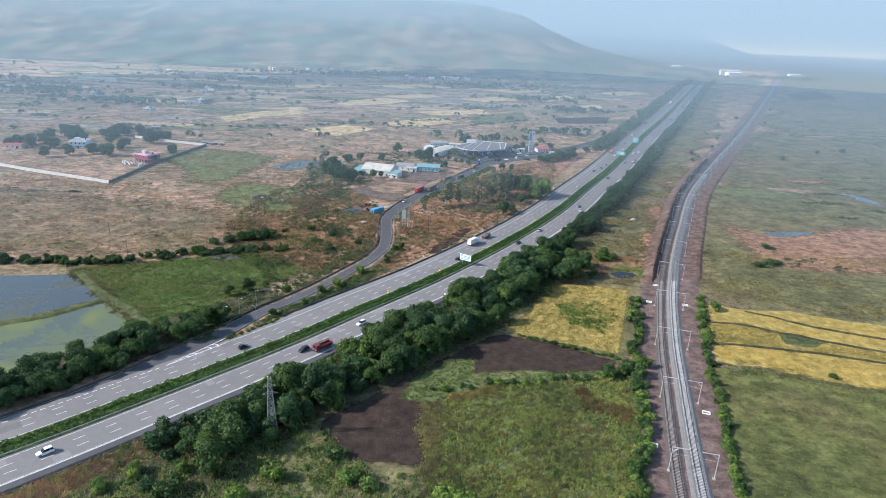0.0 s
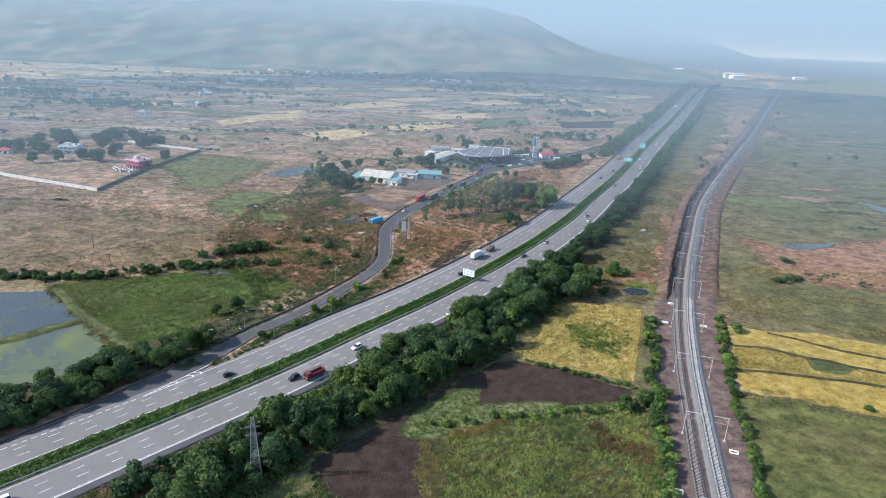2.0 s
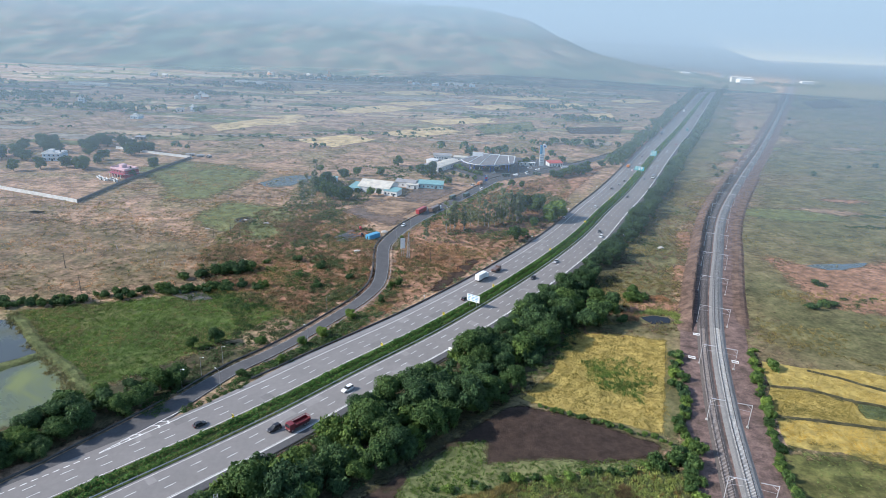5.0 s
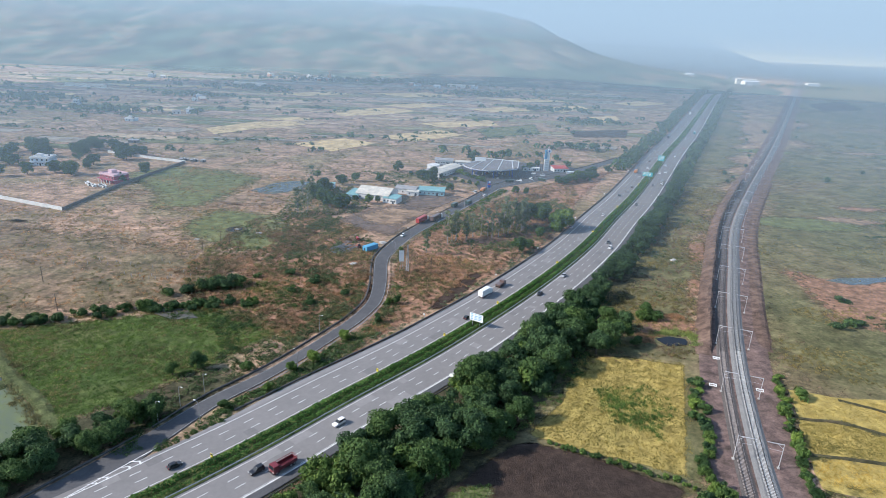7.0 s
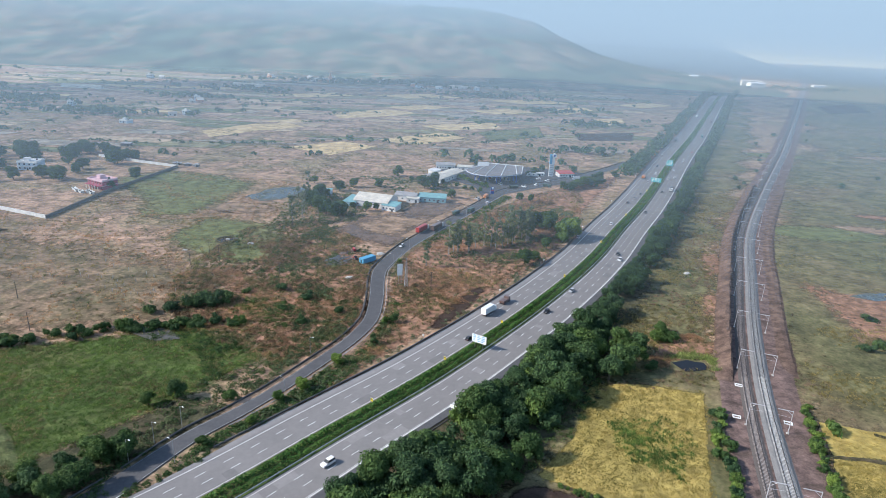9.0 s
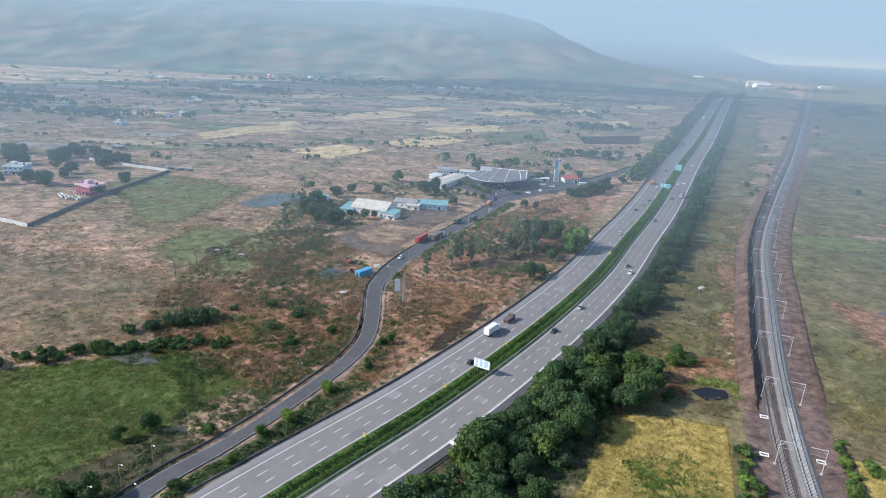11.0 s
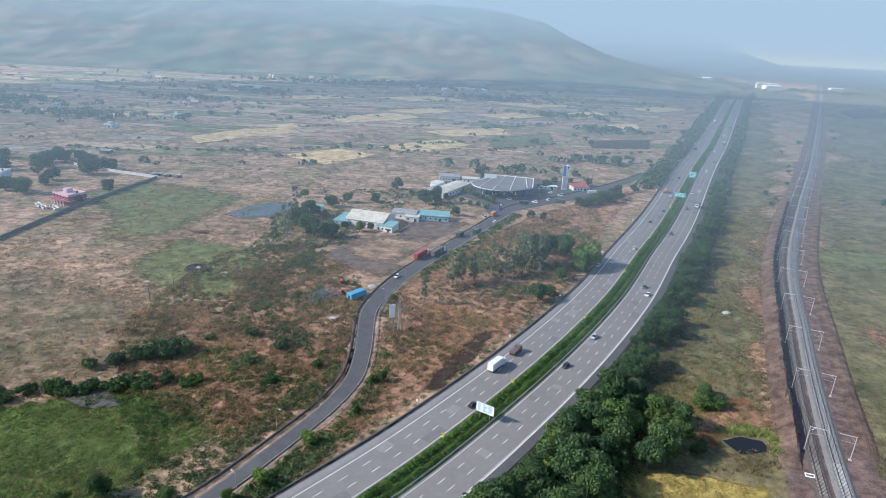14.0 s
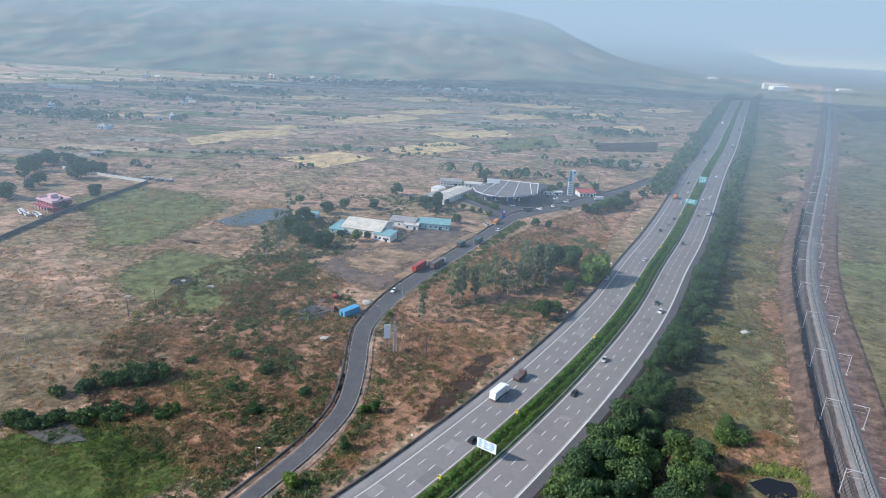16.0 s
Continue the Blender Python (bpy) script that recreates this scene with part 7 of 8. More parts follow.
for x, y in ((19, 605), (27, 604), (36, 605), (45, 608), (33, 616), (44, 620)):
    part("pump_island", box(bmesh.new(), x - 2.2, x + 2.2, y - 0.6, y + 0.6, 0.1, 0.35, 0.05), CONCRETE, station)
    for s in (-1.1, 1.1):
        part("pump", box(bmesh.new(), x + s - 0.4, x + s + 0.4, y - 0.3, y + 0.3, 0.35, 2.2, 0.05), WHITE if s < 0 else BLUE_PAINT, station)
part("roof_sign", box(bmesh.new(), 19.5, 29.5, 627, 627.6, 8.0, 11.5, 0.05), WHITE, station)
tagged(station, "fan-shaped filling station canopy on blue columns", "filling station")

pylon = new("pylon_sign")
pylon.matrix_world = pose(86, 634, 0.1, 0, 0, 8)
part("lower_panel", box(bmesh.new(), -2.2, 2.2, -0.5, 0.5, 0, 11.5, 0.08), WHITE, pylon)
part("upper_panel", box(bmesh.new(), -2.4, 0.0, -0.55, 0.55, 11.5, 20, 0.08), SKY_BLUE, pylon)
part("upper_panel", box(bmesh.new(), 0.02, 2.2, -0.55, 0.55, 11.5, 20, 0.08), WHITE, pylon)
for i in range(6):
    part("price_bar", box(bmesh.new(), -1.7, 1.7, -0.56, -0.5, 1.6 + 1.6 * i, 2.2 + 1.6 * i), STEEL, pylon)
em = bmesh.new()
bmesh.ops.create_cone(em, cap_ends=True, segments=24, radius1=2.0, radius2=2.0, depth=1.5, matrix=pose(1.6, 0, 18.8, 90, 0, 0))
part("emblem", em, WHITE, pylon)
em = bmesh.new()
bmesh.ops.create_cone(em, cap_ends=True, segments=16, radius1=0.8, radius2=0.8, depth=1.6, matrix=pose(1.6, 0, 18.8, 90, 0, 0))
part("emblem_core", em, BLUE_PAINT, pylon)
tagged(pylon, "tall white and blue pylon sign of the filling station", "pylon sign")
totem = new("totem_sign")
totem.matrix_world = pose(29.6, 558.5, 0.2, 0, 0, 10)
part("slab", box(bmesh.new(), -1.2, 1.2, -0.4, 0.4, 0, 5.2, 0.06), BLUE_PAINT, totem)
part("band", box(bmesh.new(), -1.0, 1.0, -0.46, -0.41, 2.4, 3.4), ROOF_RED, totem)
em = bmesh.new()
bmesh.ops.create_cone(em, cap_ends=True, segments=16, radius1=0.8, radius2=0.8, depth=0.9, matrix=pose(0.2, 0, 4.6, 90, 0, 0))
part("emblem", em, WHITE, totem)
tagged(totem, "blue entrance totem beside the forecourt", "totem sign")


def house(x, y, turn, w, d, storeys, wall, label, trim=WALL_WHITE, name="house", group="houses"):
    """A flat-roofed house: walls by storey, slab edges, parapet, windows, door, water tank."""
    root = new(name)
    root.matrix_world = pose(x, y, 0.05, 0, 0, turn)
    h = 3.1 * storeys
    part("wall", box(bmesh.new(), -w / 2, w / 2, -d / 2, d / 2, 0, h), wall, root)
    for s in range(storeys):
        part("slab_edge", box(bmesh.new(), -w / 2 - 0.5, w / 2 + 0.5, -d / 2 - 0.6, d / 2 + 0.3, 3.1 * (s + 1) - 0.16, 3.1 * (s + 1) + 0.1), trim, root)
        openings(root, w, d, 3.1 * s + 1.0, 1.3, max(2, int(w / 3.2)), "both", 1.2, trim)
    for a, b2, c, e in ((-w / 2, w / 2, -d / 2, -d / 2 + 0.2), (-w / 2, w / 2, d / 2 - 0.2, d / 2), (-w / 2, -w / 2 + 0.2, -d / 2 + 0.2, d / 2 - 0.2), (w / 2 - 0.2, w / 2, -d / 2 + 0.2, d / 2 - 0.2)):
        part("parapet", box(bmesh.new(), a, b2, c, e, h + 0.1, h + 1.0), trim, root)
    part("stair_head", box(bmesh.new(), -w * 0.3, -w * 0.05, -d * 0.1, d * 0.25, h + 0.1, h + 2.6, 0.05), trim, root)
    part("water_tank", tube(bmesh.new(), (w * 0.25, d * 0.2, h + 0.1), (w * 0.25, d * 0.2, h + 1.5), 0.7, 0.6, 10), BLACK, root)
    part("door", box(bmesh.new(), -0.7, 0.7, -d / 2 - 0.06, -d / 2 + 0.01, 0, 2.1), DARK_OPEN, root)
    return tagged(root, label, "house", group)


PALE_PINK = plain("pale_rose_trim", (0.62, 0.42, 0.45), 0.8, vary=0.2, scale=0.5)
pink = house(-257, 521, -28, 17, 12, 2, WALL_PINK, "rose-red two-storey farmhouse with white trim", PALE_PINK)
for i in range(5):
    part("veranda_post", box(bmesh.new(), -7 + 3.4 * i, -6.7 + 3.4 * i, -8.9, -8.6, 0, 3.0), WALL_WHITE, pink)
part("veranda_roof", box(bmesh.new(), -8.4, 8.4, -9.2, -6.6, 3.25, 3.45), WALL_PINK, pink)
house(-340, 566, 6, 15, 12, 2, WALL_BLUE, "pale blue two-storey farmhouse among mango trees")
for x, y in ((-268, 506), (-263, 503), (-259, 505), (-255, 502), (-272, 510)):
    shed(x, y, rng.uniform(-40, 40), 3.2, 1.8, 1.3, 1.5, WALL_WHITE, WALL_WHITE, "small white stall before the farmhouse", "lean", 1, "stall")


def wall_run(pts, h, material, label):
    """A boundary wall with coping and piers."""
    root = new("boundary_wall")
    for a, b2 in zip(pts, pts[1:]):
        a, b2 = Vector((*a, 0)), Vector((*b2, 0))
        d = b2 - a
        m = Matrix.Translation(a) @ Matrix.Rotation(math.atan2(d.y, d.x), 4, "Z")
        for nm, bm in (("panel", box(bmesh.new(), 0, d.length, -0.15, 0.15, 0, h)), ("coping", box(bmesh.new(), 0, d.length, -0.24, 0.24, h, h + 0.15))):
            part(nm, bm, material, root).matrix_world = m
        n = int(d.length / 12)
        for i in range(n):
            part("pier", box(bmesh.new(), i * 12 - 0.25, i * 12 + 0.25, -0.25, 0.25, 0, h + 0.4), material, root).matrix_world = m
    return tagged(root, label, "boundary wall", "farm walls")


wall_run([(-430, 512), (-330, 471), (-249, 442)], 2.2, WALL_WHITE, "white boundary wall of the farmstead")
wall_run([(-249, 442), (-247, 510), (-235, 596)], 2.0, WALL_GREY, "dark stone boundary wall of the farmstead")
wall_run([(-235, 596), (-275, 608), (-318, 624)], 2.0, WALL_WHITE, "white boundary wall of the farmstead")

# villages on the plain and at the foot of the hill
vr = random.Random(8)
LOOKS = [(WALL_WHITE, "small whitewashed village house"), (WALL_WHITE, "small whitewashed village house"), (WALL_BLUE, "small pale blue village house"), (WALL_ORANGE, "small saffron-walled village house")]


def hamlet(cx, cy, wx, wy, n, big=1.0):
    for _ in range(n):
        wall, label = vr.choice(LOOKS)
        x, y = cx + vr.gauss(0, wx), cy + vr.gauss(0, wy)
        w, d = vr.uniform(6, 12) * big, vr.uniform(6, 10) * big
        if vr.random() < 0.5:
            shed(x, y, vr.uniform(-30, 30), w, d, 3.2 * big, 4.8 * big, vr.choice([ROOF_CREAM, ROOF_GREY, ROOF_CREAM, WALL_WHITE]), wall, "village hut with a pale sheet roof", "gable", 2)
        else:
            house(x, y, vr.uniform(-30, 30), w, d, vr.choice([1, 1, 2]), wall, label)


hamlet(-290, 1500, 22, 18, 9, 1.25)
hamlet(-380, 1560, 60, 30, 7, 1.2)
hamlet(-160, 1560, 40, 30, 5, 1.2)
hamlet(-30, 1470, 40, 16, 4, 1.2)
hamlet(-400, 1035, 14, 10, 4)
hamlet(-356, 893, 8, 5, 2)
hamlet(-392, 811, 6, 4, 2)
hamlet(-525, 930, 14, 6, 2)
hamlet(-612, 1377, 12, 8, 2, 1.3)
hamlet(1750, 2950, 130, 50, 16, 2.2)
hamlet(2050, 3080, 120, 40, 8, 2.2)
hamlet(820, 2240, 60, 30, 4, 2.0)
temple = new("temple")
temple.matrix_world = pose(-285, 1492, 0, 0, 0, 0)
part("hall", box(bmesh.new(), -8, 8, -6, 6, 0, 6), WALL_WHITE, temple)
sp = bmesh.new()
for i in range(6):
    bmesh.ops.create_cone(sp, cap_ends=True, segments=8, radius1=5 - i * 0.75, radius2=4.4 - i * 0.75, depth=2.4, matrix=pose(0, 0, 7.2 + 2.3 * i))
part("spire", sp, WALL_ORANGE, temple)
tagged(temple, "village temple with a stepped saffron spire", "temple")
for x, y, w, d, h, m, lab in ((-407, 1312, 62, 10, 3.5, WALL_WHITE, "long white poultry shed on the plain"), (0, 1487, 40, 10, 4, WALL_WHITE, "long white shed on the plain"), (-640, 1150, 70, 9, 3, WALL_WHITE, "long white shed on the plain"),
                              (880, 1995, 46, 24, 14, WALL_WHITE, "large white hall beside the motorway"), (885, 2040, 58, 16, 17, ROOF_CREAM, "large cream hall behind the white one"), (1456, 3006, 60, 24, 22, WALL_PINK, "pale red block in the haze"),
                              (1150, 2150, 40, 14, 7, WALL_WHITE, "white railway building in the haze"), (1300, 3100, 40, 20, 18, WALL_WHITE, "white block in the haze"), (790, 2260, 26, 14, 14, WALL_WHITE, "white block in the haze")):
    shed(x, y, vr.uniform(-6, 6), w, d, h, h + 2.5, m if h > 12 else ROOF_CREAM, m, lab, "gable", 6)

# ---- lorry yard things ----
def container(x, y, turn, l, w, h, material, label):
    root = new("container")
    root.matrix_world = pose(x, y, 0.15, 0, 0, turn)
    part("body", box(bmesh.new(), -l / 2, l / 2, -w / 2, w / 2, 0.1, h, 0.03), material, root)
    for i in range(int(l / 0.45)):
        for s in (-1, 1):
            xx = -l / 2 + 0.3 + i * 0.45
            part("corrugation", box(bmesh.new(), xx, xx + 0.2, min(s * w / 2, s * (w / 2 + 0.05)), max(s * w / 2, s * (w / 2 + 0.05)), 0.2, h - 0.1), material, root)
    part("door", box(bmesh.new(), -l / 2 - 0.06, -l / 2 - 0.01, -0.5, 0.5, 0.2, 2.1), DARK_OPEN, root)
    return tagged(root, label, "container")


container(-45.4, 397, 52, 9.0, 3.4, 2.9, SKY_BLUE, "bright blue site container on rough ground")
SCRAP = plain("grey_scrap_steel", (0.25, 0.27, 0.29), 0.5, 0.4, 0.3)
pile = new("steel_pile")
for i in range(26):
    a = Vector((-68 + rng.uniform(0, 9), 387 + rng.uniform(0, 9), 0.25 + rng.uniform(0, 0.7)))
    b2 = a + Vector((rng.uniform(4, 7), rng.uniform(5, 9), rng.uniform(-0.1, 0.1)))
    part("beam", box(bmesh.new(), -0.12, 0.12, 0, (b2 - a).length, -0.1, 0.1), SCRAP, pile).matrix_world = pose(*a, 0, 0, math.degrees(math.atan2(-(b2 - a).x, (b2 - a).y)))
tagged(pile, "heap of long grey steel sections on the ground", "steel pile")


def heap(x, y, r, h, material, label, seed):
    bm = bmesh.new()
    bmesh.ops.create_icosphere(bm, subdivisions=3, radius=1)
    for v in bm.verts:
        k = 1 + 0.35 * noise.noise(v.co * 1.8 + Vector((seed, 0, 0)))
        v.co = Vector((v.co.x * r * k, v.co.y * r * k * 0.8, max(-0.05, v.co.z * h * k)))
    return tagged(part("rubble_heap", bm, material), label, "rubble", "rubble heaps")


for i, (x, y, r, h, m, lab) in enumerate(((-51, 373, 2.0, 1.0, CONCRETE, "pale heap of broken concrete"), (-40, 410, 2.4, 0.8, CONCRETE, "pale heap of broken concrete"), (-66, 412, 2, 0.7, BERM, "brown spoil heap on rough ground"), (-60, 408, 2.4, 0.8, YARD, "grey spoil heap on rough ground"),
                                       (129, 404, 2.2, 0.8, CONCRETE, "pale rubble beside a hollow"), (-115, 416, 2.0, 0.6, CONCRETE, "pale rubble in the field"), (-146, 400, 1.5, 0.5, CONCRETE, "pale rubble in the field"), (10, 540, 2, 0.6, YARD, "grey spoil heap on rough ground"), (4, 522, 2, 0.5, BERM, "brown spoil heap on rough ground"))):
    heap(x, y, r, h, m, lab, i * 3.1).matrix_world = pose(x, y, 0.05)
# round well with a dark rim
well = new("well")
well.matrix_world = pose(-130, 420, 0.05)
lip = bmesh.new()
rings = []
for r, z in ((6.6, 0.0), (5.9, 0.5), (5.2, 0.62), (4.7, 0.2), (4.4, 0.06)):
    rings.append([lip.verts.new((r * math.cos(a) * (1 + 0.07 * math.sin(3 * a + r)), r * math.sin(a) * (1 + 0.06 * math.cos(2 * a)), z)) for a in np.linspace(0, 2 * math.pi, 33)[:-1]])
for a, b2 in zip(rings, rings[1:]):
    for i in range(32):
        lip.faces.new((a[i], a[(i + 1) % 32], b2[(i + 1) % 32], b2[i]))
part("earth_lip", lip, SCRUB_FLOOR, well)
em = bmesh.new()
bmesh.ops.create_circle(em, cap_ends=True, segments=28, radius=4.7)
part("water", em, DARK_WATER, well).matrix_local = pose(0, 0, 0.12)
part("pump_plinth", box(bmesh.new(), -0.4, 1.6, -0.8, 0.8, 0, 0.8, 0.05), CONCRETE, well)
tagged(well, "wide dark open well with an earthen lip", "well")


# ---- vehicles ----
GLASS = plain("vehicle_glass", (0.02, 0.025, 0.03), 0.08, vary=0.05)
CHROME = plain("wheel_rim", (0.5, 0.5, 0.5), 0.35, 0.8, 0.1)
LAMP_RED = plain("tail_lens", (0.4, 0.02, 0.02), 0.3, vary=0.05)
LAMP_CLEAR = plain("headlamp_lens", (0.7, 0.7, 0.68), 0.15, vary=0.05)
PAINTS = {n: plain(n + "_car_paint", c, 0.28, 0.0, 0.06, 1.0, spec=0.6) for n, c in (("white", (0.75, 0.75, 0.74)), ("black", (0.02, 0.02, 0.023)), ("silver", (0.4, 0.41, 0.42)), ("dark grey", (0.06, 0.065, 0.07)), ("maroon", (0.16, 0.025, 0.03)),
                                                                                     ("red", (0.36, 0.035, 0.035)), ("orange", (0.55, 0.2, 0.05)), ("teal", (0.1, 0.42, 0.45)), ("dark green", (0.04, 0.07, 0.06)), ("brown", (0.13, 0.09, 0.08)))}


def wheel(root, x, y, r, wide):
    t = part("wheel", tube(bmesh.new(), (x - wide / 2, y, r), (x + wide / 2, y, r), r, r, 14), BLACK, root)
    s = 1 if x > 0 else -1
    part("rim", tube(bmesh.new(), (x + s * (wide / 2 - 0.02), y, r), (x + s * (wide / 2 + 0.02), y, r), r * 0.6, r * 0.55, 10), CHROME, t)


def loft(bm, rings):
    """A closed skin through rings of the same number of corners."""
    made = [[bm.verts.new(p) for p in ring] for ring in rings]
    k = len(made[0])
    for a, b2 in zip(made, made[1:]):
        for i in range(k):
            bm.faces.new((a[i], a[(i + 1) % k], b2[(i + 1) % k], b2[i]))
    bm.faces.new(list(reversed(made[0])))
    bm.faces.new(made[-1])
    bmesh.ops.recalc_face_normals(bm, faces=bm.faces)
    return bm


def car(paint, suv=False):
    """A car, its nose towards +y."""
    root = new("car")
    L, W, H = (4.5, 1.85, 1.75) if suv else (4.1, 1.72, 1.48)
    belt = H * 0.6
    ring = lambda y, w, z0, z1: [(-w, y, z0), (w, y, z0), (w * 1.03, y, (z0 + z1) / 2), (w * 0.93, y, z1), (-w * 0.93, y, z1), (-w * 1.03, y, (z0 + z1) / 2)]
    hw = W / 2
    part("body", loft(bmesh.new(), [ring(-L / 2, hw * 0.86, 0.38, belt * 0.92), ring(-L * 0.46, hw, 0.25, belt), ring(-L * 0.1, hw, 0.22, belt), ring(L * 0.18, hw, 0.22, belt), ring(L * 0.44, hw * 0.95, 0.25, belt * 0.82), ring(L / 2, hw * 0.8, 0.38, belt * 0.66)]), PAINTS[paint], root)
    back = -L * 0.47 if suv else -L * 0.4
    cab = lambda y, w, z: [(-w, y, z), (w, y, z)]
    g = bmesh.new()
    low = [(-hw * 0.9, back, belt), (hw * 0.9, back, belt), (hw * 0.9, L * 0.2, belt), (-hw * 0.9, L * 0.2, belt)]
    top = [(-hw * 0.74, back + 0.28, H), (hw * 0.74, back + 0.28, H), (hw * 0.74, L * 0.02, H), (-hw * 0.74, L * 0.02, H)]
    loft(g, [low, top])
    part("windows", g, GLASS, root)
    part("roof", box(bmesh.new(), -hw * 0.76, hw * 0.76, back + 0.24, L * 0.04, H - 0.02, H + 0.05, 0.02), PAINTS[paint], root)
    for s in (-1, 1):
        for y in (-L * 0.29, L * 0.31):
            wheel(root, s * (hw - 0.1), y, 0.34 if suv else 0.3, 0.22)
        part("headlight", box(bmesh.new(), s * hw * 0.66 - 0.2, s * hw * 0.66 + 0.2, L * 0.455, L * 0.487, belt * 0.66, belt * 0.66 + 0.14, 0.02), LAMP_CLEAR, root)
        part("tail_light", box(bmesh.new(), s * hw * 0.74 - 0.13, s * hw * 0.74 + 0.13, -L * 0.5 - 0.02, -L * 0.47, belt * 0.68, belt * 0.68 + 0.25, 0.02), LAMP_RED, root)
        part("pillar", tube(bmesh.new(), (s * hw * 0.88, back + 0.9, belt), (s * hw * 0.75, back + 1.0, H), 0.06, 0.06, 5), PAINTS[paint], root)
    return root


def lorry(cab_paint, box_paint, L=8.5, W=2.4, box_h=2.6, kind="box", name="lorry"):
    """A lorry, its cab towards +y: chassis, cab, windscreen, load body, wheels."""
    root = new(name)
    hw = W / 2
    part("chassis", box(bmesh.new(), -0.5, 0.5, -L / 2, L / 2 - 0.3, 0.6, 0.9), BLACK, root)
    y0 = L / 2 - 1.9
    part("cab", loft(bmesh.new(), [[(-hw, y0, 0.5), (hw, y0, 0.5), (hw, L / 2, 0.5), (-hw, L / 2, 0.5)], [(-hw, y0, 1.7), (hw, y0, 1.7), (hw, L / 2, 1.7), (-hw, L / 2, 1.7)], [(-hw * 0.95, y0, 2.8), (hw * 0.95, y0, 2.8), (hw * 0.95, L / 2 - 0.3, 2.8), (-hw * 0.95, L / 2 - 0.3, 2.8)]]), PAINTS[cab_paint], root)
    ws = bmesh.new()
    loft(ws, [[(-hw * 0.88, L / 2 - 0.1, 1.75), (hw * 0.88, L / 2 - 0.1, 1.75), (hw * 0.88, L / 2 + 0.01, 1.75), (-hw * 0.88, L / 2 + 0.01, 1.75)], [(-hw * 0.84, L / 2 - 0.35, 2.6), (hw * 0.84, L / 2 - 0.35, 2.6), (hw * 0.84, L / 2 - 0.24, 2.6), (-hw * 0.84, L / 2 - 0.24, 2.6)]])
    part("windscreen", ws, GLASS, root)
    part("bumper", box(bmesh.new(), -hw, hw, L / 2, L / 2 + 0.15, 0.45, 0.85, 0.03), BLACK, root)
    if kind == "box":
        part("load_box", box(bmesh.new(), -hw, hw, -L / 2, y0 - 0.25, 0.95, 0.95 + box_h, 0.05), PAINTS[box_paint], root)
        for i in range(int((L - 2.3) / 0.9)):
            yy = -L / 2 + 0.4 + 0.9 * i
            for s in (-1, 1):
                part("side_rib", box(bmesh.new(), min(s * hw, s * (hw + 0.05)), max(s * hw, s * (hw + 0.05)), yy, yy + 0.1, 1.0, 0.9 + box_h), PAINTS[box_paint], root)
    elif kind == "stake":
        part("load_floor", box(bmesh.new(), -hw, hw, -L / 2, y0 - 0.25, 0.95, 1.15), PAINTS[box_paint], root)
        for a, b2, c, e in ((-hw, -hw + 0.1, -L / 2, y0 - 0.25), (hw - 0.1, hw, -L / 2, y0 - 0.25), (-hw + 0.1, hw - 0.1, -L / 2, -L / 2 + 0.1), (-hw + 0.1, hw - 0.1, y0 - 0.35, y0 - 0.25)):
            part("side_board", box(bmesh.new(), a, b2, c, e, 1.15, 1.95), PAINTS[box_paint], root)
            part("top_rail", box(bmesh.new(), a, b2, c, e, 2.45, 2.6), PAINTS[box_paint], root)
        for i in range(6):
            for s in (-hw + 0.05, hw - 0.05):
                yy = -L / 2 + (L - 2.3) * i / 5 + 0.05
                part("stake", box(bmesh.new(), s - 0.05, s + 0.05, yy - 0.05, yy + 0.05, 1.95, 2.45), PAINTS[box_paint], root)
    for y in ([L / 2 - 1.0, -L * 0.22, -L * 0.36]):
        for s in (-1, 1):
            wheel(root, s * (hw - 0.18), y, 0.5, 0.34)
    for s in (-1, 1):
        part("headlight", box(bmesh.new(), s * hw * 0.72 - 0.18, s * hw * 0.72 + 0.18, L / 2 + 0.0, L / 2 + 0.06, 0.95, 1.2), LAMP_CLEAR, root)
        part("tail_light", box(bmesh.new(), s * hw * 0.8 - 0.12, s * hw * 0.8 + 0.12, -L / 2 - 0.06, -L / 2, 0.8, 0.95), LAMP_RED, root)
    return root


def bus(paint):
    root = new("bus")
    part("body", box(bmesh.new(), -1.25, 1.25, -5.2, 5.2, 0.4, 3.2, 0.12), PAINTS[paint], root)
    for s in (-1, 1):
        for i in range(6):
            part("window", box(bmesh.new(), min(s * 1.25, s * 1.28), max(s * 1.25, s * 1.28), -4.6 + 1.55 * i, -3.3 + 1.55 * i, 1.7, 2.6), GLASS, root)
        for y in (-3.0, 3.4):
            wheel(root, s * 1.08, y, 0.5, 0.34)
    part("windscreen", box(bmesh.new(), -1.1, 1.1, 5.2, 5.24, 1.3, 2.7), GLASS, root)
    part("rear_window", box(bmesh.new(), -1.0, 1.0, -5.24, -5.2, 1.8, 2.7), GLASS, root)
    part("roof_unit", box(bmesh.new(), -0.8, 0.8, -1.5, 1.2, 3.2, 3.45, 0.06), WHITE, root)
    return root


MADE = {}


def place(key, maker, m, label, category, group):
    if key in MADE:
        ob = copy_thing(MADE[key], m)
    else:
        ob = MADE[key] = maker()
        ob.matrix_world = m
    return tagged(ob, label, category, group)


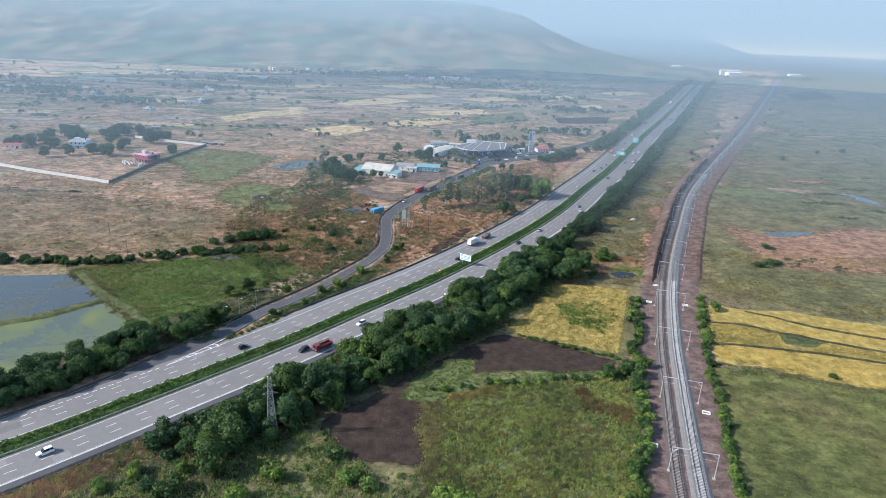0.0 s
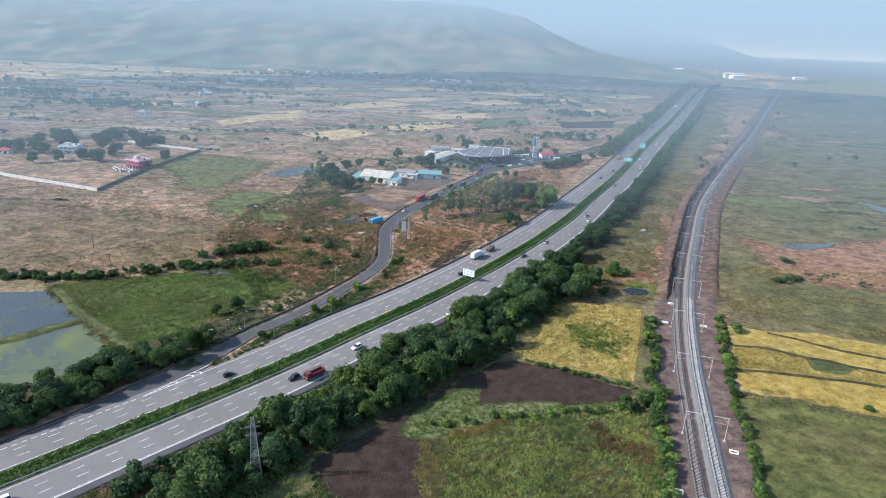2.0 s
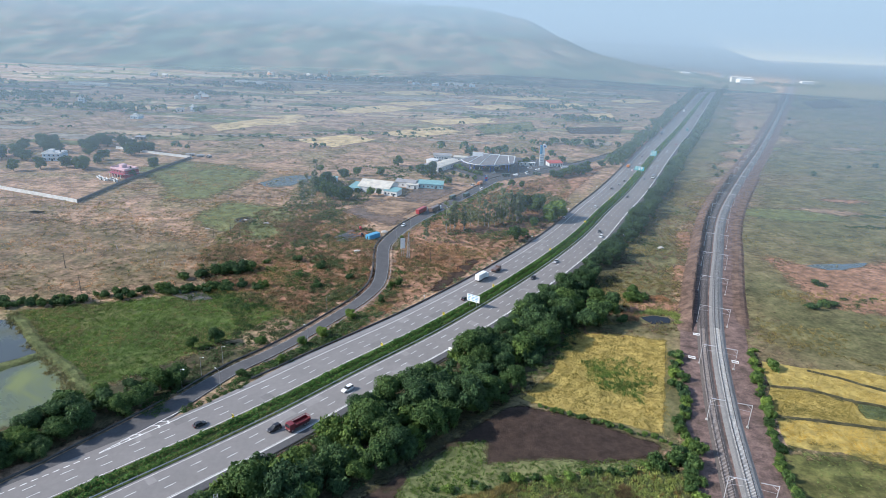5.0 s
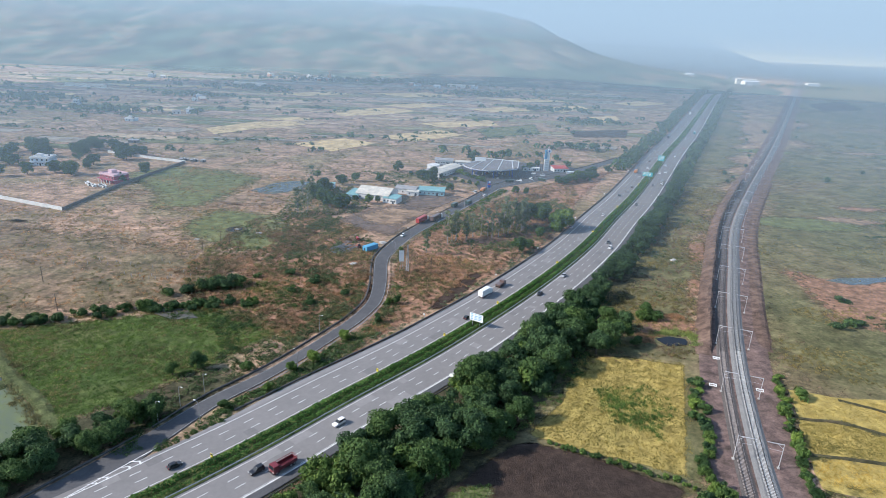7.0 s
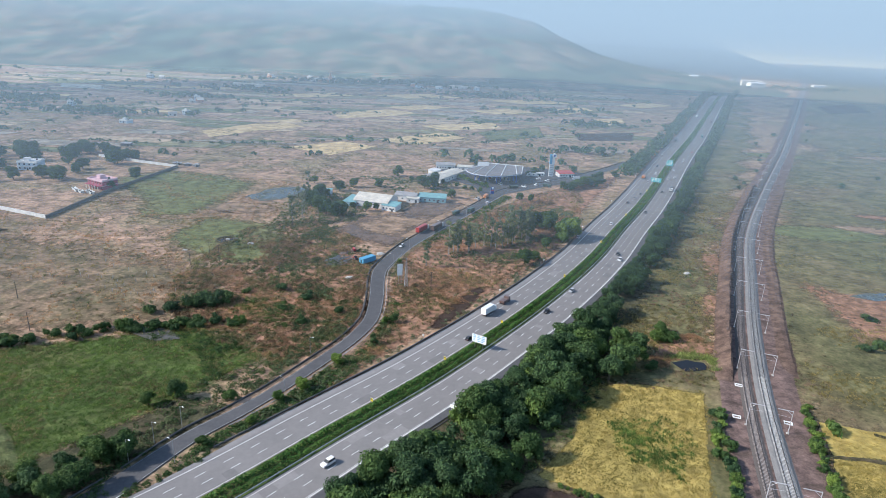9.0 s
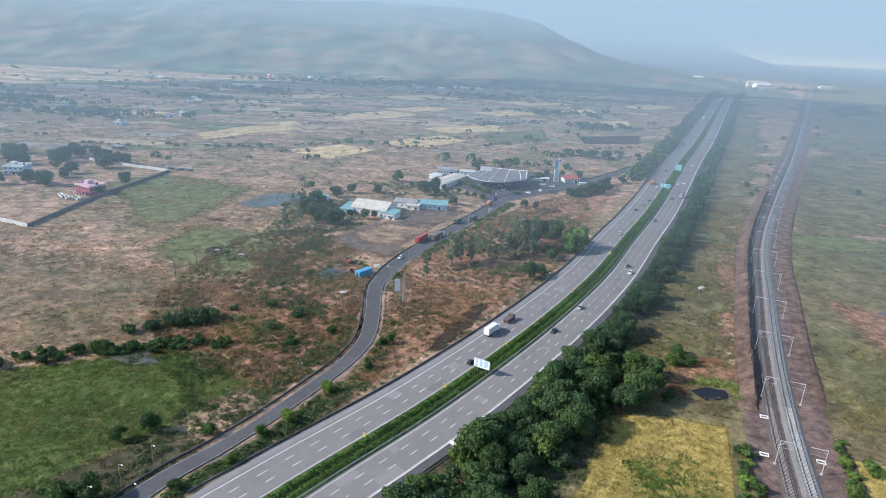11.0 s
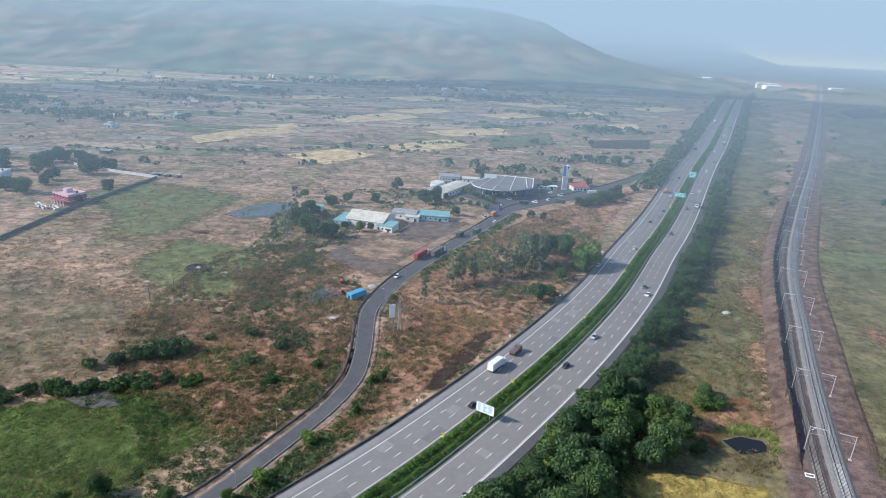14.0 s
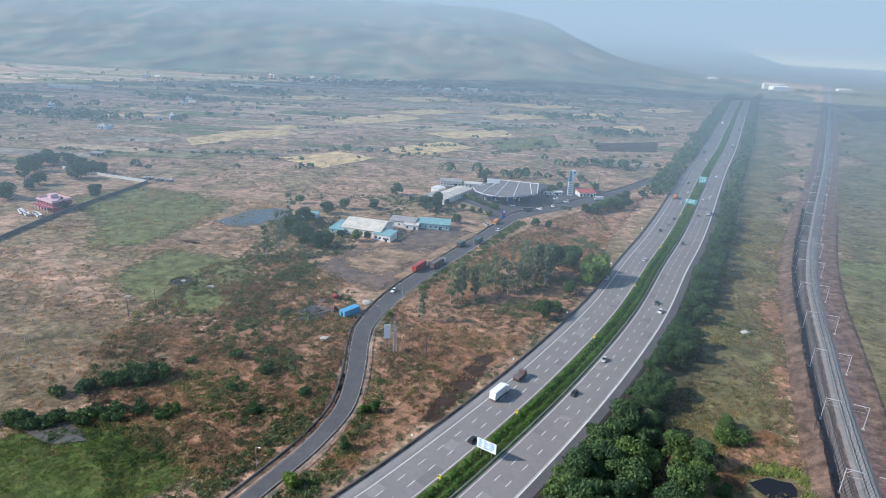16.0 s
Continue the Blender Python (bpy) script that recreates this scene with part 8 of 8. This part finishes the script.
def drive(line, y, off, away, paint, kind="car", z=0.27):
    """A vehicle in a lane: heading away along the line or back."""
    i = at_y(line, y)
    x, yy = off_point(line, y, off)
    m = pose(x, yy, z, 0, 0, turn_of(line[1][i]) + (0 if away else 180))
    if kind in ("car", "suv"):
        place((kind, paint), lambda: car(paint, kind == "suv"), m, f"{paint} {'sport utility car' if kind == 'suv' else 'hatchback car'} on the road", "car", "vehicles on the roads")
    elif kind == "bus":
        place(("bus", paint), lambda: bus(paint), m, f"{paint} coach on the motorway", "bus", "vehicles on the roads")
    else:
        L, bh, bp = {"white box": (9.5, 2.9, "white"), "red box": (13.5, 2.8, "red"), "dark box": (13.5, 2.6, "brown"), "stake": (8.0, 0, "maroon"), "small": (7.0, 2.0, "dark green"), "orange": (8.0, 2.2, "orange"), "tractor": (6.2, 1.0, "brown"), "grey": (8.5, 2.3, "dark grey")}[kind]
        place((kind, paint), lambda: lorry(paint, bp, L, 2.5, bh, "stake" if kind == "stake" else "box"), m, f"{kind if kind not in ('small', 'tractor') else paint} lorry standing on the road" if kind != "stake" else "maroon open stake-bed lorry on the motorway", "lorry", "vehicles on the roads")


# carriageway that leads away
for y, off, paint, kind in ((204, -7.4, "black", "car"), (311, -6.4, "black", "car"), (333, -13.6, "white", "white box"), (344.5, -13.6, "brown", "tractor"), (487, -7.0, "white", "car"), (563, -8.0, "silver", "car"), (580, -6.5, "dark grey", "car"), (548, -10.2, "dark grey", "car"),
                            (640, -14, "orange", "orange"), (626, -8, "white", "car"), (665, -6.5, "white", "car"), (700, -10, "dark grey", "suv"), (760, -13, "white", "car"), (820, -7, "white", "car"), (870, -14, "white", "grey"), (960, -10, "silver", "car"), (1040, -7, "white", "car"), (1150, -13, "white", "white box")):
    drive(MEDIAN, y, off, True, paint, kind)
# carriageway that comes towards
for y, off, paint, kind in ((151, 9.9, "white", "suv"), (215, 10.4, "black", "suv"), (219.5, 14.2, "maroon", "stake"), (240, 10.2, "white", "suv"), (347, 6.5, "black", "car"), (372, 6.4, "silver", "car"), (433, 10.2, "dark grey", "car"), (426, 13.6, "white", "car"), (528, 6.8, "dark grey", "car"),
                            (596, 8, "dark grey", "car"), (606, 14, "white", "grey"), (648, 6.8, "white", "car"), (655, 11, "white", "car"), (690, 7, "silver", "car"), (745, 10, "white", "suv"), (800, 13, "red", "car"), (868, 7, "white", "car"), (930, 12, "teal", "bus"), (1010, 9, "white", "car"), (1100, 13, "maroon", "stake")):
    drive(MEDIAN, y, off, False, paint, kind)
drive(MEDIAN, 450, -18.3, True, "white", "car")
# slip road and yard
drive(SLIP, 452, -5.2, True, "white", "red box", 0.12)
drive(SLIP, 461, 0.6, True, "white", "dark box", 0.29)
drive(SLIP, 493, -3.6, True, "dark green", "small", 0.29)
drive(SLIP, 506, 2.4, True, "dark green", "small", 0.29)
drive(SLIP, 424, -1.8, False, "white", "car", 0.29)
for i, (x, y, turn, paint, kind) in enumerate(((25, 530, -30, "white", "car"), (17.5, 540, 40, "silver", "suv"), (24, 545, -20, "orange", "lorry"), (38, 592, 80, "white", "car"), (57, 587, 70, "white", "suv"), (48, 580, 100, "dark green", "lorry"), (68, 596, 20, "white", "suv"), (77, 591, 60, "dark green", "lorry"),
                                              (21, 594, 90, "silver", "car"), (73, 619, 90, "white", "car"), (67, 626, 30, "dark grey", "car"), (107, 624, 100, "white", "lorry"), (-2, 618, 20, "white", "car"), (2, 626, 20, "silver", "car"), (3, 611, 20, "white", "car"), (80, 612, 90, "white", "suv"), (30, 612, 10, "red", "car"), (41, 613, 10, "white", "car"), (0, 634, 30, "dark grey", "car"))):
    m = pose(x, y, 0.2, 0, 0, turn)
    if kind == "lorry":
        place(("yard", paint), lambda: lorry(paint, "orange" if paint == "orange" else "dark green" if paint == "dark green" else "white", 7.0, 2.4, 1.9), m, f"{paint} lorry parked by the filling station", "lorry", "parked vehicles")
    else:
        place((kind, paint), lambda: car(paint, kind == "suv"), m, f"{paint} car parked by the filling station", "car", "parked vehicles")
# excavator-red machine and tractor beside the container
mach = new("tractor")
mach.matrix_world = pose(-52.5, 399, 0.15, 0, 0, 40)
part("body", box(bmesh.new(), -0.5, 0.5, -1.2, 1.5, 0.7, 1.4, 0.08), PAINTS["red"], mach)
part("cab", box(bmesh.new(), -0.6, 0.6, -1.3, -0.1, 1.4, 2.4, 0.08), GLASS, mach)
for s in (-1, 1):
    wheel(mach, s * 0.75, -0.8, 0.75, 0.4)
    wheel(mach, s * 0.65, 1.2, 0.42, 0.25)
tagged(mach, "small red tractor beside the blue container", "tractor")
drum = new("water_bowser")
drum.matrix_world = pose(-55, 412, 0.15, 0, 0, 20)
part("tank", tube(bmesh.new(), (0, -1.4, 1.3), (0, 1.4, 1.3), 0.8, 0.8, 12), PAINTS["red"], drum)
part("frame", box(bmesh.new(), -0.7, 0.7, -1.6, 1.6, 0.4, 0.6), BLACK, drum)
for s in (-1, 1):
    wheel(drum, s * 0.8, 0, 0.4, 0.25)
tagged(drum, "red tank trailer standing in the yard", "trailer")
